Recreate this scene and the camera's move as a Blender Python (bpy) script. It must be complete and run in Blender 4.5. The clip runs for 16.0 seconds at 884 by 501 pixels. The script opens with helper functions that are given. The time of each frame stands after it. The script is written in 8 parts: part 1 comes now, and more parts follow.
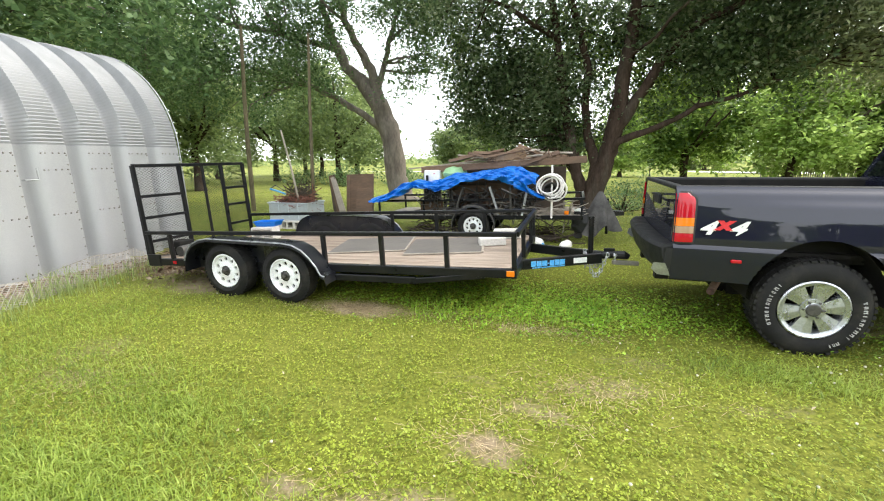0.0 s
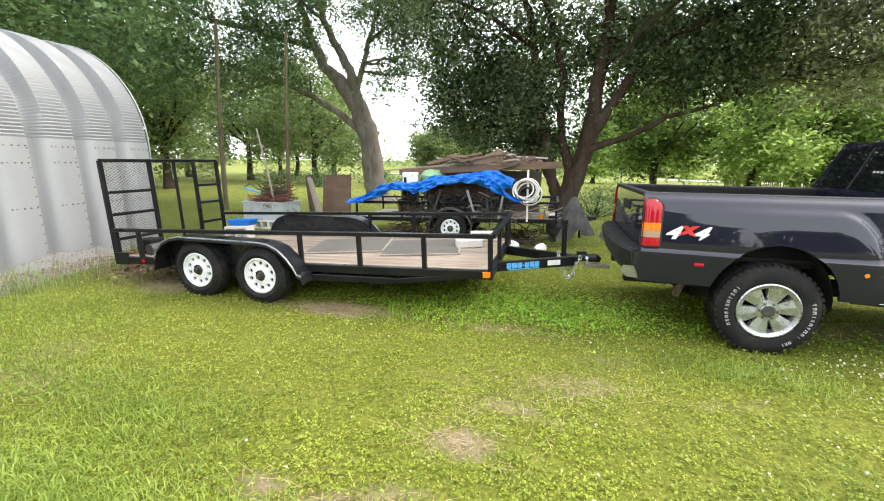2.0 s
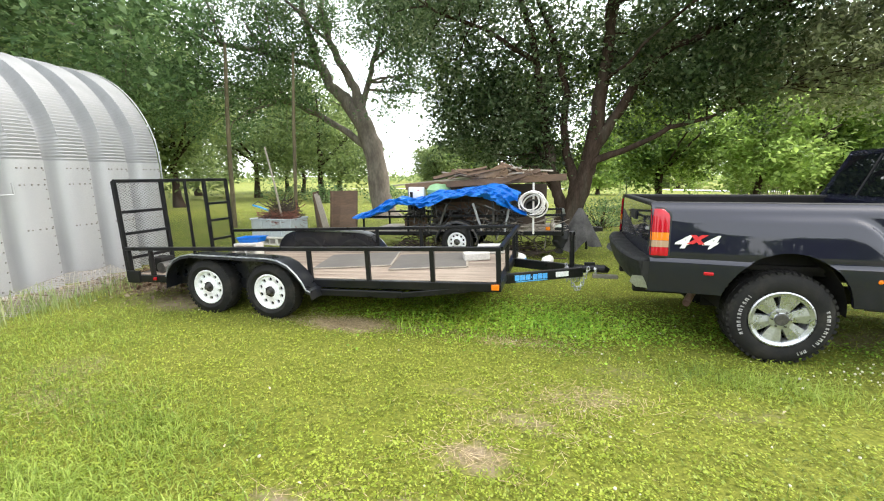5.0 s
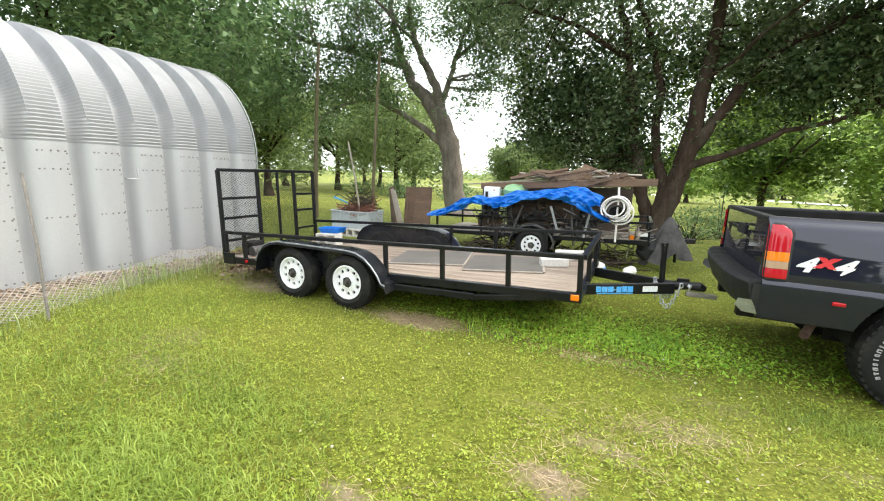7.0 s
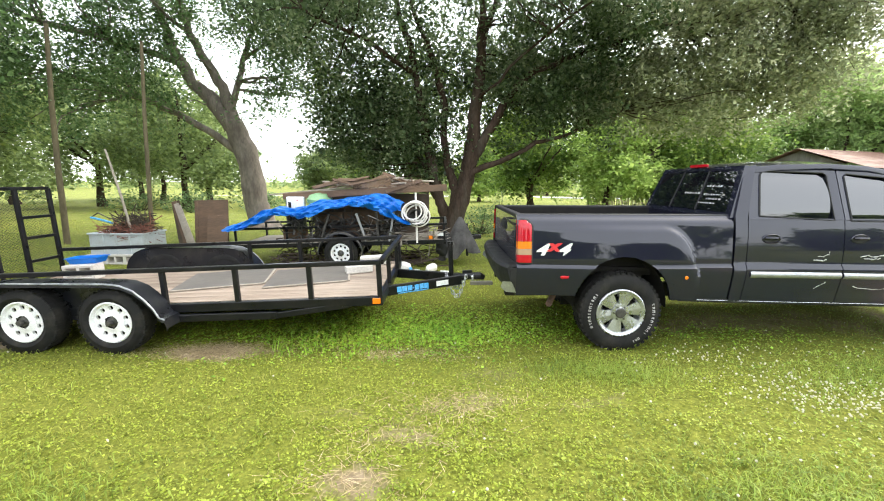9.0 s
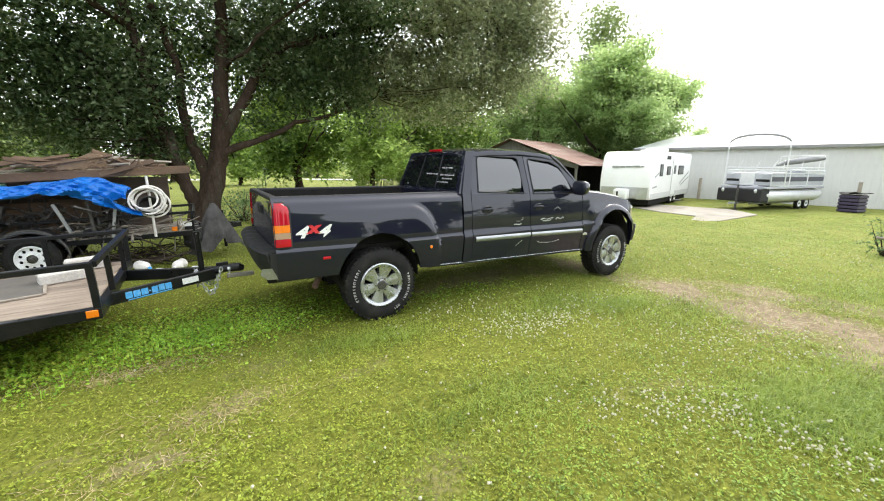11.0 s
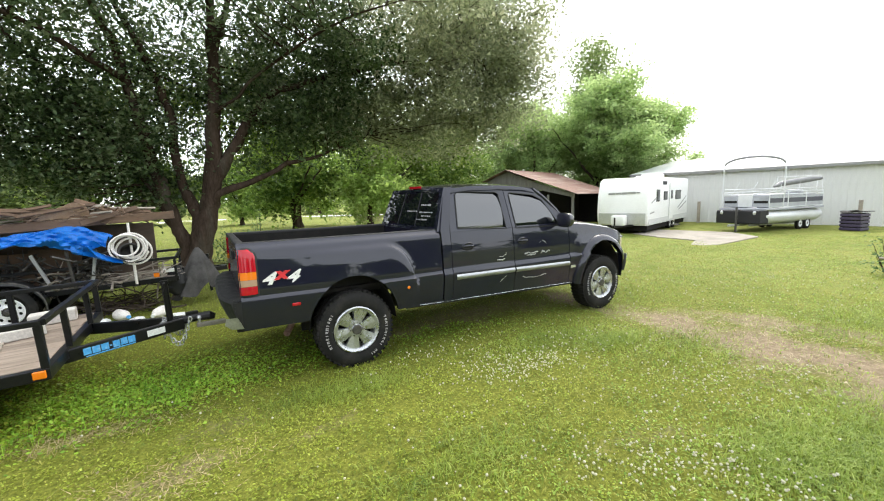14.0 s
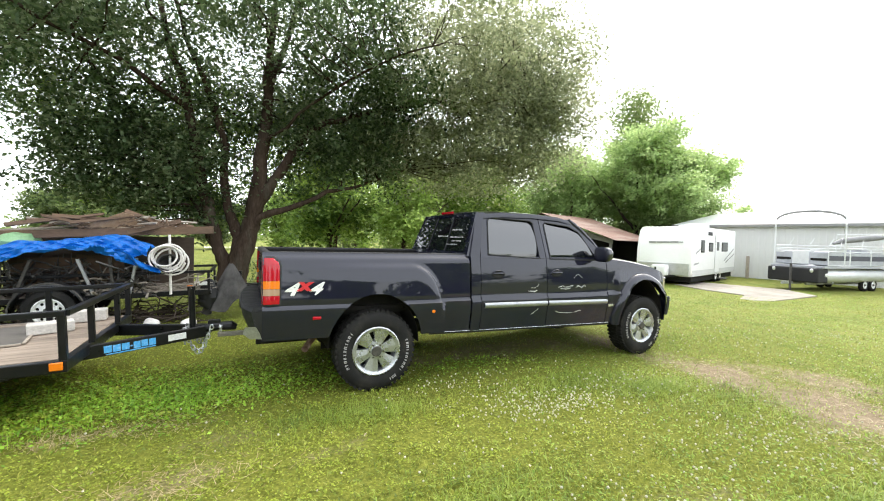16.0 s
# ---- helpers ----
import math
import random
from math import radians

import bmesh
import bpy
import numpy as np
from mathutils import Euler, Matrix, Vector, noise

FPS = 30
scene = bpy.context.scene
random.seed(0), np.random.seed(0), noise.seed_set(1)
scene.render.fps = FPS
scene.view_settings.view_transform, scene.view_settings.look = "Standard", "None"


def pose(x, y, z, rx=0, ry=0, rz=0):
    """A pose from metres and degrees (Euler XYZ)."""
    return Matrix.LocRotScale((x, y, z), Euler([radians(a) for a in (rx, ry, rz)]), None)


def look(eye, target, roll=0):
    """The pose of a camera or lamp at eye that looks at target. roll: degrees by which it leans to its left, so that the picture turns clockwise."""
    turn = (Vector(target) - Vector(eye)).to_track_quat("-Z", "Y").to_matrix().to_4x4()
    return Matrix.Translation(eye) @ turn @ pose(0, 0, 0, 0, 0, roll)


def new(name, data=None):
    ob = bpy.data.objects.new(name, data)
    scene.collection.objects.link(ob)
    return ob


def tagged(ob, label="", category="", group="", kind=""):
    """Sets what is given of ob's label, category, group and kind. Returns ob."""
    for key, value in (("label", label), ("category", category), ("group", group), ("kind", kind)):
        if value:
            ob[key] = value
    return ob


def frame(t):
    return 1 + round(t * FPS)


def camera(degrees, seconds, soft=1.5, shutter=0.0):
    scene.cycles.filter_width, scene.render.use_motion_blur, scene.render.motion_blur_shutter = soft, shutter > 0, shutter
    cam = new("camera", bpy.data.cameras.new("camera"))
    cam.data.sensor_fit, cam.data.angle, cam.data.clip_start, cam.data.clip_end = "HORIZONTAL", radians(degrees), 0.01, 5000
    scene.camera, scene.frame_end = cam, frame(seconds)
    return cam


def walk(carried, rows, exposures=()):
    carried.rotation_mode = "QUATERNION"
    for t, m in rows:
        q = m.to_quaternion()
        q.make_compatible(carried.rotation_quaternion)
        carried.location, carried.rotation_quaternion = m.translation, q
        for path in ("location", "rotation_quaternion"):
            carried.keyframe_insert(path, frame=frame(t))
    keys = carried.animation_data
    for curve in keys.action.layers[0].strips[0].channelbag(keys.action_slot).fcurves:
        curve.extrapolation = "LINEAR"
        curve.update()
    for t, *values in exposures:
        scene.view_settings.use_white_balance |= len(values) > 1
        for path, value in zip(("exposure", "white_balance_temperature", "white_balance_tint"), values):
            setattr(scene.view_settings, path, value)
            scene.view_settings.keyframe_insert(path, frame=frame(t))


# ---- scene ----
cam = camera(94.7, 16.0, 1.1)
PATH = [
    (0, (-1.907, -3.895, 1.652), (-2.511, -2.041, 1.209), -0.7),
    (0.5, (-1.971, -3.923, 1.656), (-2.733, -2.132, 1.195), 0.1),
    (1, (-1.957, -3.935, 1.652), (-2.651, -2.115, 1.197), 1.0),
    (1.5, (-1.933, -3.946, 1.658), (-2.544, -2.092, 1.225), 1.0),
    (2, (-1.9, -3.951, 1.647), (-2.395, -2.061, 1.217), 0.7),
    (2.5, (-1.858, -3.974, 1.645), (-2.156, -2.051, 1.181), 0.0),
    (3, (-1.768, -4.013, 1.664), (-1.716, -2.072, 1.186), 0.3),
    (3.5, (-1.692, -4.067, 1.685), (-1.26, -2.145, 1.338), 0.0),
    (4, (-1.739, -4.064, 1.674), (-1.468, -2.107, 1.363), -0.5),
    (4.5, (-1.84, -4.024, 1.657), (-2.032, -2.061, 1.326), -0.6),
    (5, (-1.917, -3.98, 1.645), (-2.443, -2.085, 1.282), -0.4),
    (5.2, (-1.932, -3.974, 1.641), (-2.493, -2.085, 1.298), 0.2),
    (7.3, (-2.052, -3.911, 1.66), (-2.896, -2.136, 1.291), 1.8),
    (7.5, (-2.023, -3.918, 1.666), (-2.797, -2.102, 1.347), 0.5),
    (8, (-1.945, -3.934, 1.686), (-2.418, -2.021, 1.343), 0.4),
    (8.5, (-1.86, -3.942, 1.706), (-2.028, -1.978, 1.367), 0.6),
    (9, (-1.81, -3.95, 1.707), (-1.81, -1.978, 1.375), 0.2),
    (9.5, (-1.771, -3.96, 1.707), (-1.689, -1.993, 1.357), -1.1),
    (10, (-1.72, -4.002, 1.721), (-1.365, -2.068, 1.354), -0.3),
    (10.2, (-1.7, -4.018, 1.705), (-1.176, -2.127, 1.317), 0.3),
    (12.3, (-1.529, -4.12, 1.729), (-0.287, -2.6, 1.348), -1.9),
    (12.5, (-1.482, -4.157, 1.757), (-0.344, -2.557, 1.379), -2.7),
    (13, (-1.381, -4.104, 1.769), (-0.419, -2.377, 1.463), -1.5),
    (13.5, (-1.327, -4.027, 1.743), (-0.368, -2.297, 1.448), -0.9),
    (14, (-1.308, -4.051, 1.765), (-0.307, -2.339, 1.506), -1.6),
    (14.5, (-1.293, -4.095, 1.823), (-0.359, -2.357, 1.493), -1.4),
    (15, (-1.299, -4.021, 1.726), (-0.369, -2.277, 1.421), -1.0),
    (15.5, (-1.29, -3.949, 1.683), (-0.404, -2.195, 1.313), -1.2),
    (16, (-1.203, -3.934, 1.552), (-0.334, -2.133, 1.496), 1.6),
]
EXPOSURES = [(0, 1.18), (3.5, 1.27), (7.5, 1.21), (9, 1.36), (10.2, 1.26), (12.3, 0.52), (13, 0.70), (14.5, 0.89), (16, 1.01)]
walk(cam, [(t, look(eye, target, roll)) for t, eye, target, roll in PATH], EXPOSURES)

# ---- light ----
world = bpy.data.worlds.new("overcast_sky")
scene.world = world
world.use_nodes = True
wn = world.node_tree
wn.nodes.clear()
sky = wn.nodes.new("ShaderNodeTexSky")
sky.sky_type, sky.sun_disc = "NISHITA", False
sky.sun_elevation, sky.sun_rotation = radians(47), radians(62)
sky.air_density, sky.dust_density = 1.0, 4.0
clear = wn.nodes.new("ShaderNodeBackground")
clear.inputs["Strength"].default_value = 0.06
cloud = wn.nodes.new("ShaderNodeBackground")
cloud.inputs["Color"].default_value = (0.95, 0.985, 1.0, 1)
cloud.inputs["Strength"].default_value = 1.2
both = wn.nodes.new("ShaderNodeAddShader")
wout = wn.nodes.new("ShaderNodeOutputWorld")
wn.links.new(sky.outputs[0], clear.inputs["Color"])
wn.links.new(clear.outputs[0], both.inputs[0])
wn.links.new(cloud.outputs[0], both.inputs[1])
wn.links.new(both.outputs[0], wout.inputs["Surface"])

sun = new("sun", bpy.data.lights.new("sun", "SUN"))
sun.data.energy, sun.data.angle, sun.data.color = 1.35, radians(24), (1.0, 0.96, 0.88)
# the sun's bearing matches the sky's rotation
SUN_FROM = Vector((math.sin(radians(62)) * 0.93, math.cos(radians(62)) * 0.93, 1.0))
sun.matrix_world = look(SUN_FROM * 60, (0, 0, 0))

# ---- mesh helpers ----
def part(name, bm, material, parent=None, label="", smooth=False):
    """Links a bmesh as one mesh object, under a thing or a part."""
    me = bpy.data.meshes.new(name)
    bm.normal_update()
    bm.to_mesh(me)
    bm.free()
    me.materials.append(material)
    if smooth:
        me.polygons.foreach_set("use_smooth", [True] * len(me.polygons))
        me.set_sharp_from_angle(angle=radians(38))
    ob = new(name, me)
    ob.parent = parent
    return tagged(ob, label=label)


def again(ob, m, parent=None):
    """Another object on the same mesh, at the pose m."""
    o = bpy.data.objects.new(ob.name.split(".")[0], ob.data)
    scene.collection.objects.link(o)
    o.parent = parent if parent else ob.parent
    o.matrix_basis = m
    if "label" in ob:
        o["label"] = ob["label"]
    return o


def thing(name, m, label, category, group="", kind=""):
    ob = new(name)
    ob.empty_display_size = 0.2
    ob.matrix_basis = m
    return tagged(ob, label, category, group, kind)


def box(bm, x0, x1, y0, y1, z0, z1, bevel=0.0, m=None):
    mat = Matrix.Translation(((x0 + x1) / 2, (y0 + y1) / 2, (z0 + z1) / 2)) @ Matrix.Diagonal((abs(x1 - x0), abs(y1 - y0), abs(z1 - z0), 1))
    made = bmesh.ops.create_cube(bm, size=1.0, matrix=mat)["verts"]
    if bevel:
        edges = list({e for v in made for e in v.link_edges})
        out = bmesh.ops.bevel(bm, geom=edges, offset=bevel, segments=2, affect="EDGES", profile=0.5, clamp_overlap=True)
        made = list({v for f in out["faces"] for v in f.verts} | {v for v in made if v.is_valid})
    if m is not None:
        bmesh.ops.transform(bm, matrix=m, verts=made)
    return bm


def boxed(*a, **k):
    return box(bmesh.new(), *a, **k)


def sheet(bm, rows, close_u=False, close_v=False):
    """A surface through rows of points."""
    vs = [[bm.verts.new(p) for p in r] for r in rows]
    nu, nv = len(vs), len(vs[0])
    for i in range(nu if close_u else nu - 1):
        for j in range(nv if close_v else nv - 1):
            a, b, c, d = vs[i][j], vs[i][(j + 1) % nv], vs[(i + 1) % nu][(j + 1) % nv], vs[(i + 1) % nu][j]
            try:
                bm.faces.new((a, b, c, d))
            except ValueError:
                pass
    return vs


def slab(bm, rows, push):
    """A surface with thickness: the rows of points, and a second skin moved by push."""
    push = Vector(push)
    a = sheet(bm, rows)
    b = sheet(bm, [[Vector(p) + push for p in r] for r in rows])
    nu, nv = len(a), len(a[0])
    loop = [(i, 0) for i in range(nu)] + [(nu - 1, j) for j in range(1, nv)] + [(i, nv - 1) for i in range(nu - 2, -1, -1)] + [(0, j) for j in range(nv - 2, 0, -1)]
    for (i, j), (k, l) in zip(loop, loop[1:] + loop[:1]):
        try:
            bm.faces.new((a[i][j], a[k][l], b[k][l], b[i][j]))
        except ValueError:
            pass
    bmesh.ops.recalc_face_normals(bm, faces=bm.faces[:])
    return bm


def tube(bm, pts, r, n=8, cap=True, flat=1.0):
    """A round bar along points; r is one radius or one for each point."""
    pts = [Vector(p) for p in pts]
    rs = r if isinstance(r, (list, tuple)) else [r] * len(pts)
    side = None
    rows = []
    for i, p in enumerate(pts):
        d = (pts[min(i + 1, len(pts) - 1)] - pts[max(i - 1, 0)]).normalized()
        if side is None:
            side = d.orthogonal().normalized()
        side = (side - d * side.dot(d))
        side = side.normalized() if side.length > 1e-6 else d.orthogonal().normalized()
        up = d.cross(side)
        rows.append([p + rs[i] * (math.cos(2 * math.pi * k / n) * side + flat * math.sin(2 * math.pi * k / n) * up) for k in range(n)])
    vs = sheet(bm, rows, close_v=True)
    if cap:
        bm.faces.new(vs[0][::-1])
        bm.faces.new(vs[-1])
    return bm


def bar(bm, a, b, w, h, up=(0, 0, 1)):
    """A square bar from a to b, w across and h in the direction nearest to up."""
    a, b, up = Vector(a), Vector(b), Vector(up)
    d = (b - a).normalized()
    s = d.cross(up).normalized()
    u = s.cross(d)
    ring = [(-w / 2, -h / 2), (w / 2, -h / 2), (w / 2, h / 2), (-w / 2, h / 2)]
    c = 0.12 * min(w, h)
    ring = []
    for sx, sy in ((-1, -1), (1, -1), (1, 1), (-1, 1)):
        p = [(sx * w / 2, sy * (h / 2 - c)), (sx * (w / 2 - c), sy * h / 2)]
        ring += p if sx * sy < 0 else p[::-1]
    ring = [(x, y) for x, y in sorted(ring, key=lambda q: math.atan2(q[1], q[0]))]
    rows = [[p + s * x + u * y for x, y in ring] for p in (a, b)]
    vs = sheet(bm, rows, close_v=True)
    bm.faces.new(vs[0][::-1])
    bm.faces.new(vs[1])
    return bm


def lathe(bm, profile, n=32, axis="y", at=(0, 0, 0)):
    """Turns a profile of (radius, place along the axis)."""
    at = Vector(at)
    rows = []
    for r, a in profile:
        ring = []
        for k in range(n):
            c, s = r * math.cos(2 * math.pi * k / n), r * math.sin(2 * math.pi * k / n)
            ring.append(at + Vector({"y": (c, a, s), "z": (c, s, a), "x": (a, c, s)}[axis]))
        rows.append(ring)
    sheet(bm, rows, close_v=True)
    bmesh.ops.recalc_face_normals(bm, faces=bm.faces[:])
    return bm


def prism(bm, outline, push):
    """A flat outline of points, pushed into a solid."""
    push = Vector(push)
    a = [bm.verts.new(p) for p in outline]
    b = [bm.verts.new(Vector(p) + push) for p in outline]
    n = len(a)
    fa = bm.faces.new(a)
    fb = bm.faces.new(b[::-1])
    for i in range(n):
        bm.faces.new((a[i], b[i], b[(i + 1) % n], a[(i + 1) % n]))
    bmesh.ops.triangulate(bm, faces=[fa, fb])
    bmesh.ops.recalc_face_normals(bm, faces=bm.faces[:])
    return bm


def ring_frame(bm, outer, inner, push):
    """A frame between two outlines of the same number of points, pushed into a solid."""
    push = Vector(push)
    sheet(bm, [outer, inner], close_v=True)
    sheet(bm, [[Vector(p) + push for p in outer], [Vector(p) + push for p in inner]], close_v=True)
    sheet(bm, [outer, [Vector(p) + push for p in outer]], close_v=True)
    sheet(bm, [inner, [Vector(p) + push for p in inner]], close_v=True)
    bmesh.ops.remove_doubles(bm, verts=bm.verts[:], dist=1e-5)
    bmesh.ops.recalc_face_normals(bm, faces=bm.faces[:])
    return bm


def raw_mesh(name, verts, faces, material):
    """One object from arrays; every face has the same number of corners."""
    me = bpy.data.meshes.new(name)
    verts, faces = np.asarray(verts, np.float32), np.asarray(faces, np.int32)
    n, k = faces.shape
    me.vertices.add(len(verts))
    me.vertices.foreach_set("co", verts.ravel())
    me.loops.add(n * k)
    me.loops.foreach_set("vertex_index", faces.ravel())
    me.polygons.add(n)
    me.polygons.foreach_set("loop_start", np.arange(0, n * k, k, dtype=np.int32))
    me.update(calc_edges=True)
    me.materials.append(material)
    return new(name, me)


def step(a, b, x):
    t = min(1.0, max(0.0, (x - a) / (b - a)))
    return t * t * (3 - 2 * t)


def along(table, x):
    """A value from a table of (place, value), straight between them."""
    return float(np.interp(x, [p for p, _ in table], [v for _, v in table]))


def text_mesh(name, body, size, material, m, parent, depth=0.002, shear=0.0, bold=0.0):
    cu = bpy.data.curves.new(name, "FONT")
    cu.body, cu.size, cu.extrude, cu.shear, cu.offset = body, size, depth, shear, bold
    cu.align_x, cu.align_y = "CENTER", "CENTER"
    tmp = new("letters", cu)
    bpy.context.view_layer.update()
    me = bpy.data.meshes.new_from_object(tmp.evaluated_get(bpy.context.evaluated_depsgraph_get()))
    bpy.data.objects.remove(tmp)
    me.materials.clear()
    me.materials.append(material)
    ob = new(name, me)
    ob.parent, ob.matrix_basis = parent, m
    return ob


# ---- materials ----
def surf(name, c1, c2, scale=6.0, rough=(0.45, 0.65), metal=0.0, bump=0.1, grain=60.0, spec=0.5, coat=0.0, stretch=(1, 1, 1), per_piece=0.0, stain=None, stain_scale=1.5, stain_amount=0.5):
    """A worn surface: two tones in large blotches, fine grain, uneven gloss, relief; a third tone in stains."""
    m = bpy.data.materials.new(name)
    m.use_nodes = True
    t = m.node_tree
    b = t.nodes["Principled BSDF"]
    co = t.nodes.new("ShaderNodeTexCoord")
    mp = t.nodes.new("ShaderNodeMapping")
    mp.inputs["Scale"].default_value = stretch
    t.links.new(co.outputs["Object"], mp.inputs["Vector"])
    n1 = t.nodes.new("ShaderNodeTexNoise")
    n1.inputs["Scale"].default_value, n1.inputs["Detail"].default_value, n1.inputs["Roughness"].default_value = scale, 5, 0.6
    n2 = t.nodes.new("ShaderNodeTexNoise")
    n2.inputs["Scale"].default_value, n2.inputs["Detail"].default_value = grain, 3
    for n in (n1, n2):
        t.links.new(mp.outputs[0], n.inputs["Vector"])
    r1 = t.nodes.new("ShaderNodeMapRange")
    r1.inputs["From Min"].default_value, r1.inputs["From Max"].default_value = 0.3, 0.7
    t.links.new(n1.outputs["Fac"], r1.inputs["Value"])
    mix = t.nodes.new("ShaderNodeMix")
    mix.data_type = "RGBA"
    mix.inputs["A"].default_value, mix.inputs["B"].default_value = (*c1, 1), (*c2, 1)
    t.links.new(r1.outputs[0], mix.inputs["Factor"])
    g = t.nodes.new("ShaderNodeMapRange")
    g.inputs["From Min"].default_value, g.inputs["From Max"].default_value = 0.25, 0.75
    g.inputs["To Min"].default_value, g.inputs["To Max"].default_value = 0.82, 1.15
    t.links.new(n2.outputs["Fac"], g.inputs["Value"])
    col = mix.outputs["Result"]
    if stain:
        n3 = t.nodes.new("ShaderNodeTexNoise")
        n3.inputs["Scale"].default_value, n3.inputs["Detail"].default_value, n3.inputs["Roughness"].default_value = stain_scale, 6, 0.65
        t.links.new(mp.outputs[0], n3.inputs["Vector"])
        r3 = t.nodes.new("ShaderNodeMapRange")
        r3.inputs["From Min"].default_value, r3.inputs["From Max"].default_value, r3.inputs["To Max"].default_value = 0.5, 0.68, stain_amount
        t.links.new(n3.outputs["Fac"], r3.inputs["Value"])
        ms = t.nodes.new("ShaderNodeMix")
        ms.data_type = "RGBA"
        ms.inputs["B"].default_value = (*stain, 1)
        t.links.new(r3.outputs[0], ms.inputs["Factor"])
        t.links.new(col, ms.inputs["A"])
        col = ms.outputs["Result"]
    hs = t.nodes.new("ShaderNodeHueSaturation")
    t.links.new(col, hs.inputs["Color"])
    t.links.new(g.outputs[0], hs.inputs["Value"])
    if per_piece:
        oi = t.nodes.new("ShaderNodeObjectInfo")
        pr = t.nodes.new("ShaderNodeMapRange")
        pr.inputs["To Min"].default_value, pr.inputs["To Max"].default_value = 1 - per_piece, 1 + per_piece
        t.links.new(oi.outputs["Random"], pr.inputs["Value"])
        mu = t.nodes.new("ShaderNodeMath")
        mu.operation = "MULTIPLY"
        t.links.new(pr.outputs[0], mu.inputs[0])
        t.links.new(g.outputs[0], mu.inputs[1])
        t.links.new(mu.outputs[0], hs.inputs["Value"])
    t.links.new(hs.outputs[0], b.inputs["Base Color"])
    rr = t.nodes.new("ShaderNodeMapRange")
    rr.inputs["From Min"].default_value, rr.inputs["From Max"].default_value = 0.3, 0.7
    rr.inputs["To Min"].default_value, rr.inputs["To Max"].default_value = rough
    t.links.new(n1.outputs["Fac"], rr.inputs["Value"])
    t.links.new(rr.outputs[0], b.inputs["Roughness"])
    b.inputs["Metallic"].default_value = metal
    b.inputs["Specular IOR Level"].default_value = spec
    b.inputs["Coat Weight"].default_value = coat
    b.inputs["Coat Roughness"].default_value = 0.03
    b.inputs["Coat IOR"].default_value = 1.53
    if bump:
        bp = t.nodes.new("ShaderNodeBump")
        bp.inputs["Strength"].default_value, bp.inputs["Distance"].default_value = bump, 0.01
        t.links.new(n2.outputs["Fac"], bp.inputs["Height"])
        t.links.new(bp.outputs[0], b.inputs["Normal"])
    return m


def leaf_material(name, c1, c2, c3, through_light=0.35, scale=0.35):
    """Leaves: each leaf has its own tone between three colours, large drifts of tone, light passing through."""
    m = bpy.data.materials.new(name)
    m.use_nodes = True
    t = m.node_tree
    t.nodes.clear()
    geo = t.nodes.new("ShaderNodeNewGeometry")
    co = t.nodes.new("ShaderNodeTexCoord")
    n = t.nodes.new("ShaderNodeTexNoise")
    n.inputs["Scale"].default_value, n.inputs["Detail"].default_value, n.inputs["Roughness"].default_value = scale, 5, 0.68
    t.links.new(co.outputs["Object"], n.inputs["Vector"])
    ad = t.nodes.new("ShaderNodeMath")
    ad.operation = "MULTIPLY_ADD"
    ad.inputs[1].default_value = 0.75
    t.links.new(geo.outputs["Random Per Island"], ad.inputs[0])
    ns = t.nodes.new("ShaderNodeMapRange")
    ns.inputs["From Min"].default_value, ns.inputs["From Max"].default_value = 0.3, 0.7
    ns.inputs["To Min"].default_value, ns.inputs["To Max"].default_value = -0.25, 0.4
    t.links.new(n.outputs["Fac"], ns.inputs["Value"])
    t.links.new(ns.outputs[0], ad.inputs[2])
    ramp = t.nodes.new("ShaderNodeValToRGB")
    ramp.color_ramp.elements[0].color, ramp.color_ramp.elements[1].color = (*c1, 1), (*c3, 1)
    e = ramp.color_ramp.elements.new(0.5)
    e.color = (*c2, 1)
    t.links.new(ad.outputs[0], ramp.inputs["Fac"])
    d = t.nodes.new("ShaderNodeBsdfPrincipled")
    d.inputs["Roughness"].default_value = 0.5
    d.inputs["Specular IOR Level"].default_value = 0.35
    tr = t.nodes.new("ShaderNodeBsdfTranslucent")
    t.links.new(ramp.outputs[0], d.inputs["Base Color"])
    hs = t.nodes.new("ShaderNodeHueSaturation")
    hs.inputs["Hue"].default_value, hs.inputs["Value"].default_value = 0.485, 1.5
    t.links.new(ramp.outputs[0], hs.inputs["Color"])
    t.links.new(hs.outputs[0], tr.inputs["Color"])
    mx = t.nodes.new("ShaderNodeMixShader")
    mx.inputs[0].default_value = through_light
    t.links.new(d.outputs[0], mx.inputs[1])
    t.links.new(tr.outputs[0], mx.inputs[2])
    out = t.nodes.new("ShaderNodeOutputMaterial")
    t.links.new(mx.outputs[0], out.inputs["Surface"])
    return m


def glass(name, tint, rough=0.02, spec=0.5, ior=1.5):
    m = bpy.data.materials.new(name)
    m.use_nodes = True
    b = m.node_tree.nodes["Principled BSDF"]
    b.inputs["Base Color"].default_value = (*tint, 1)
    b.inputs["Roughness"].default_value = rough
    b.inputs["IOR"].default_value = ior
    b.inputs["Specular IOR Level"].default_value = spec
    return m


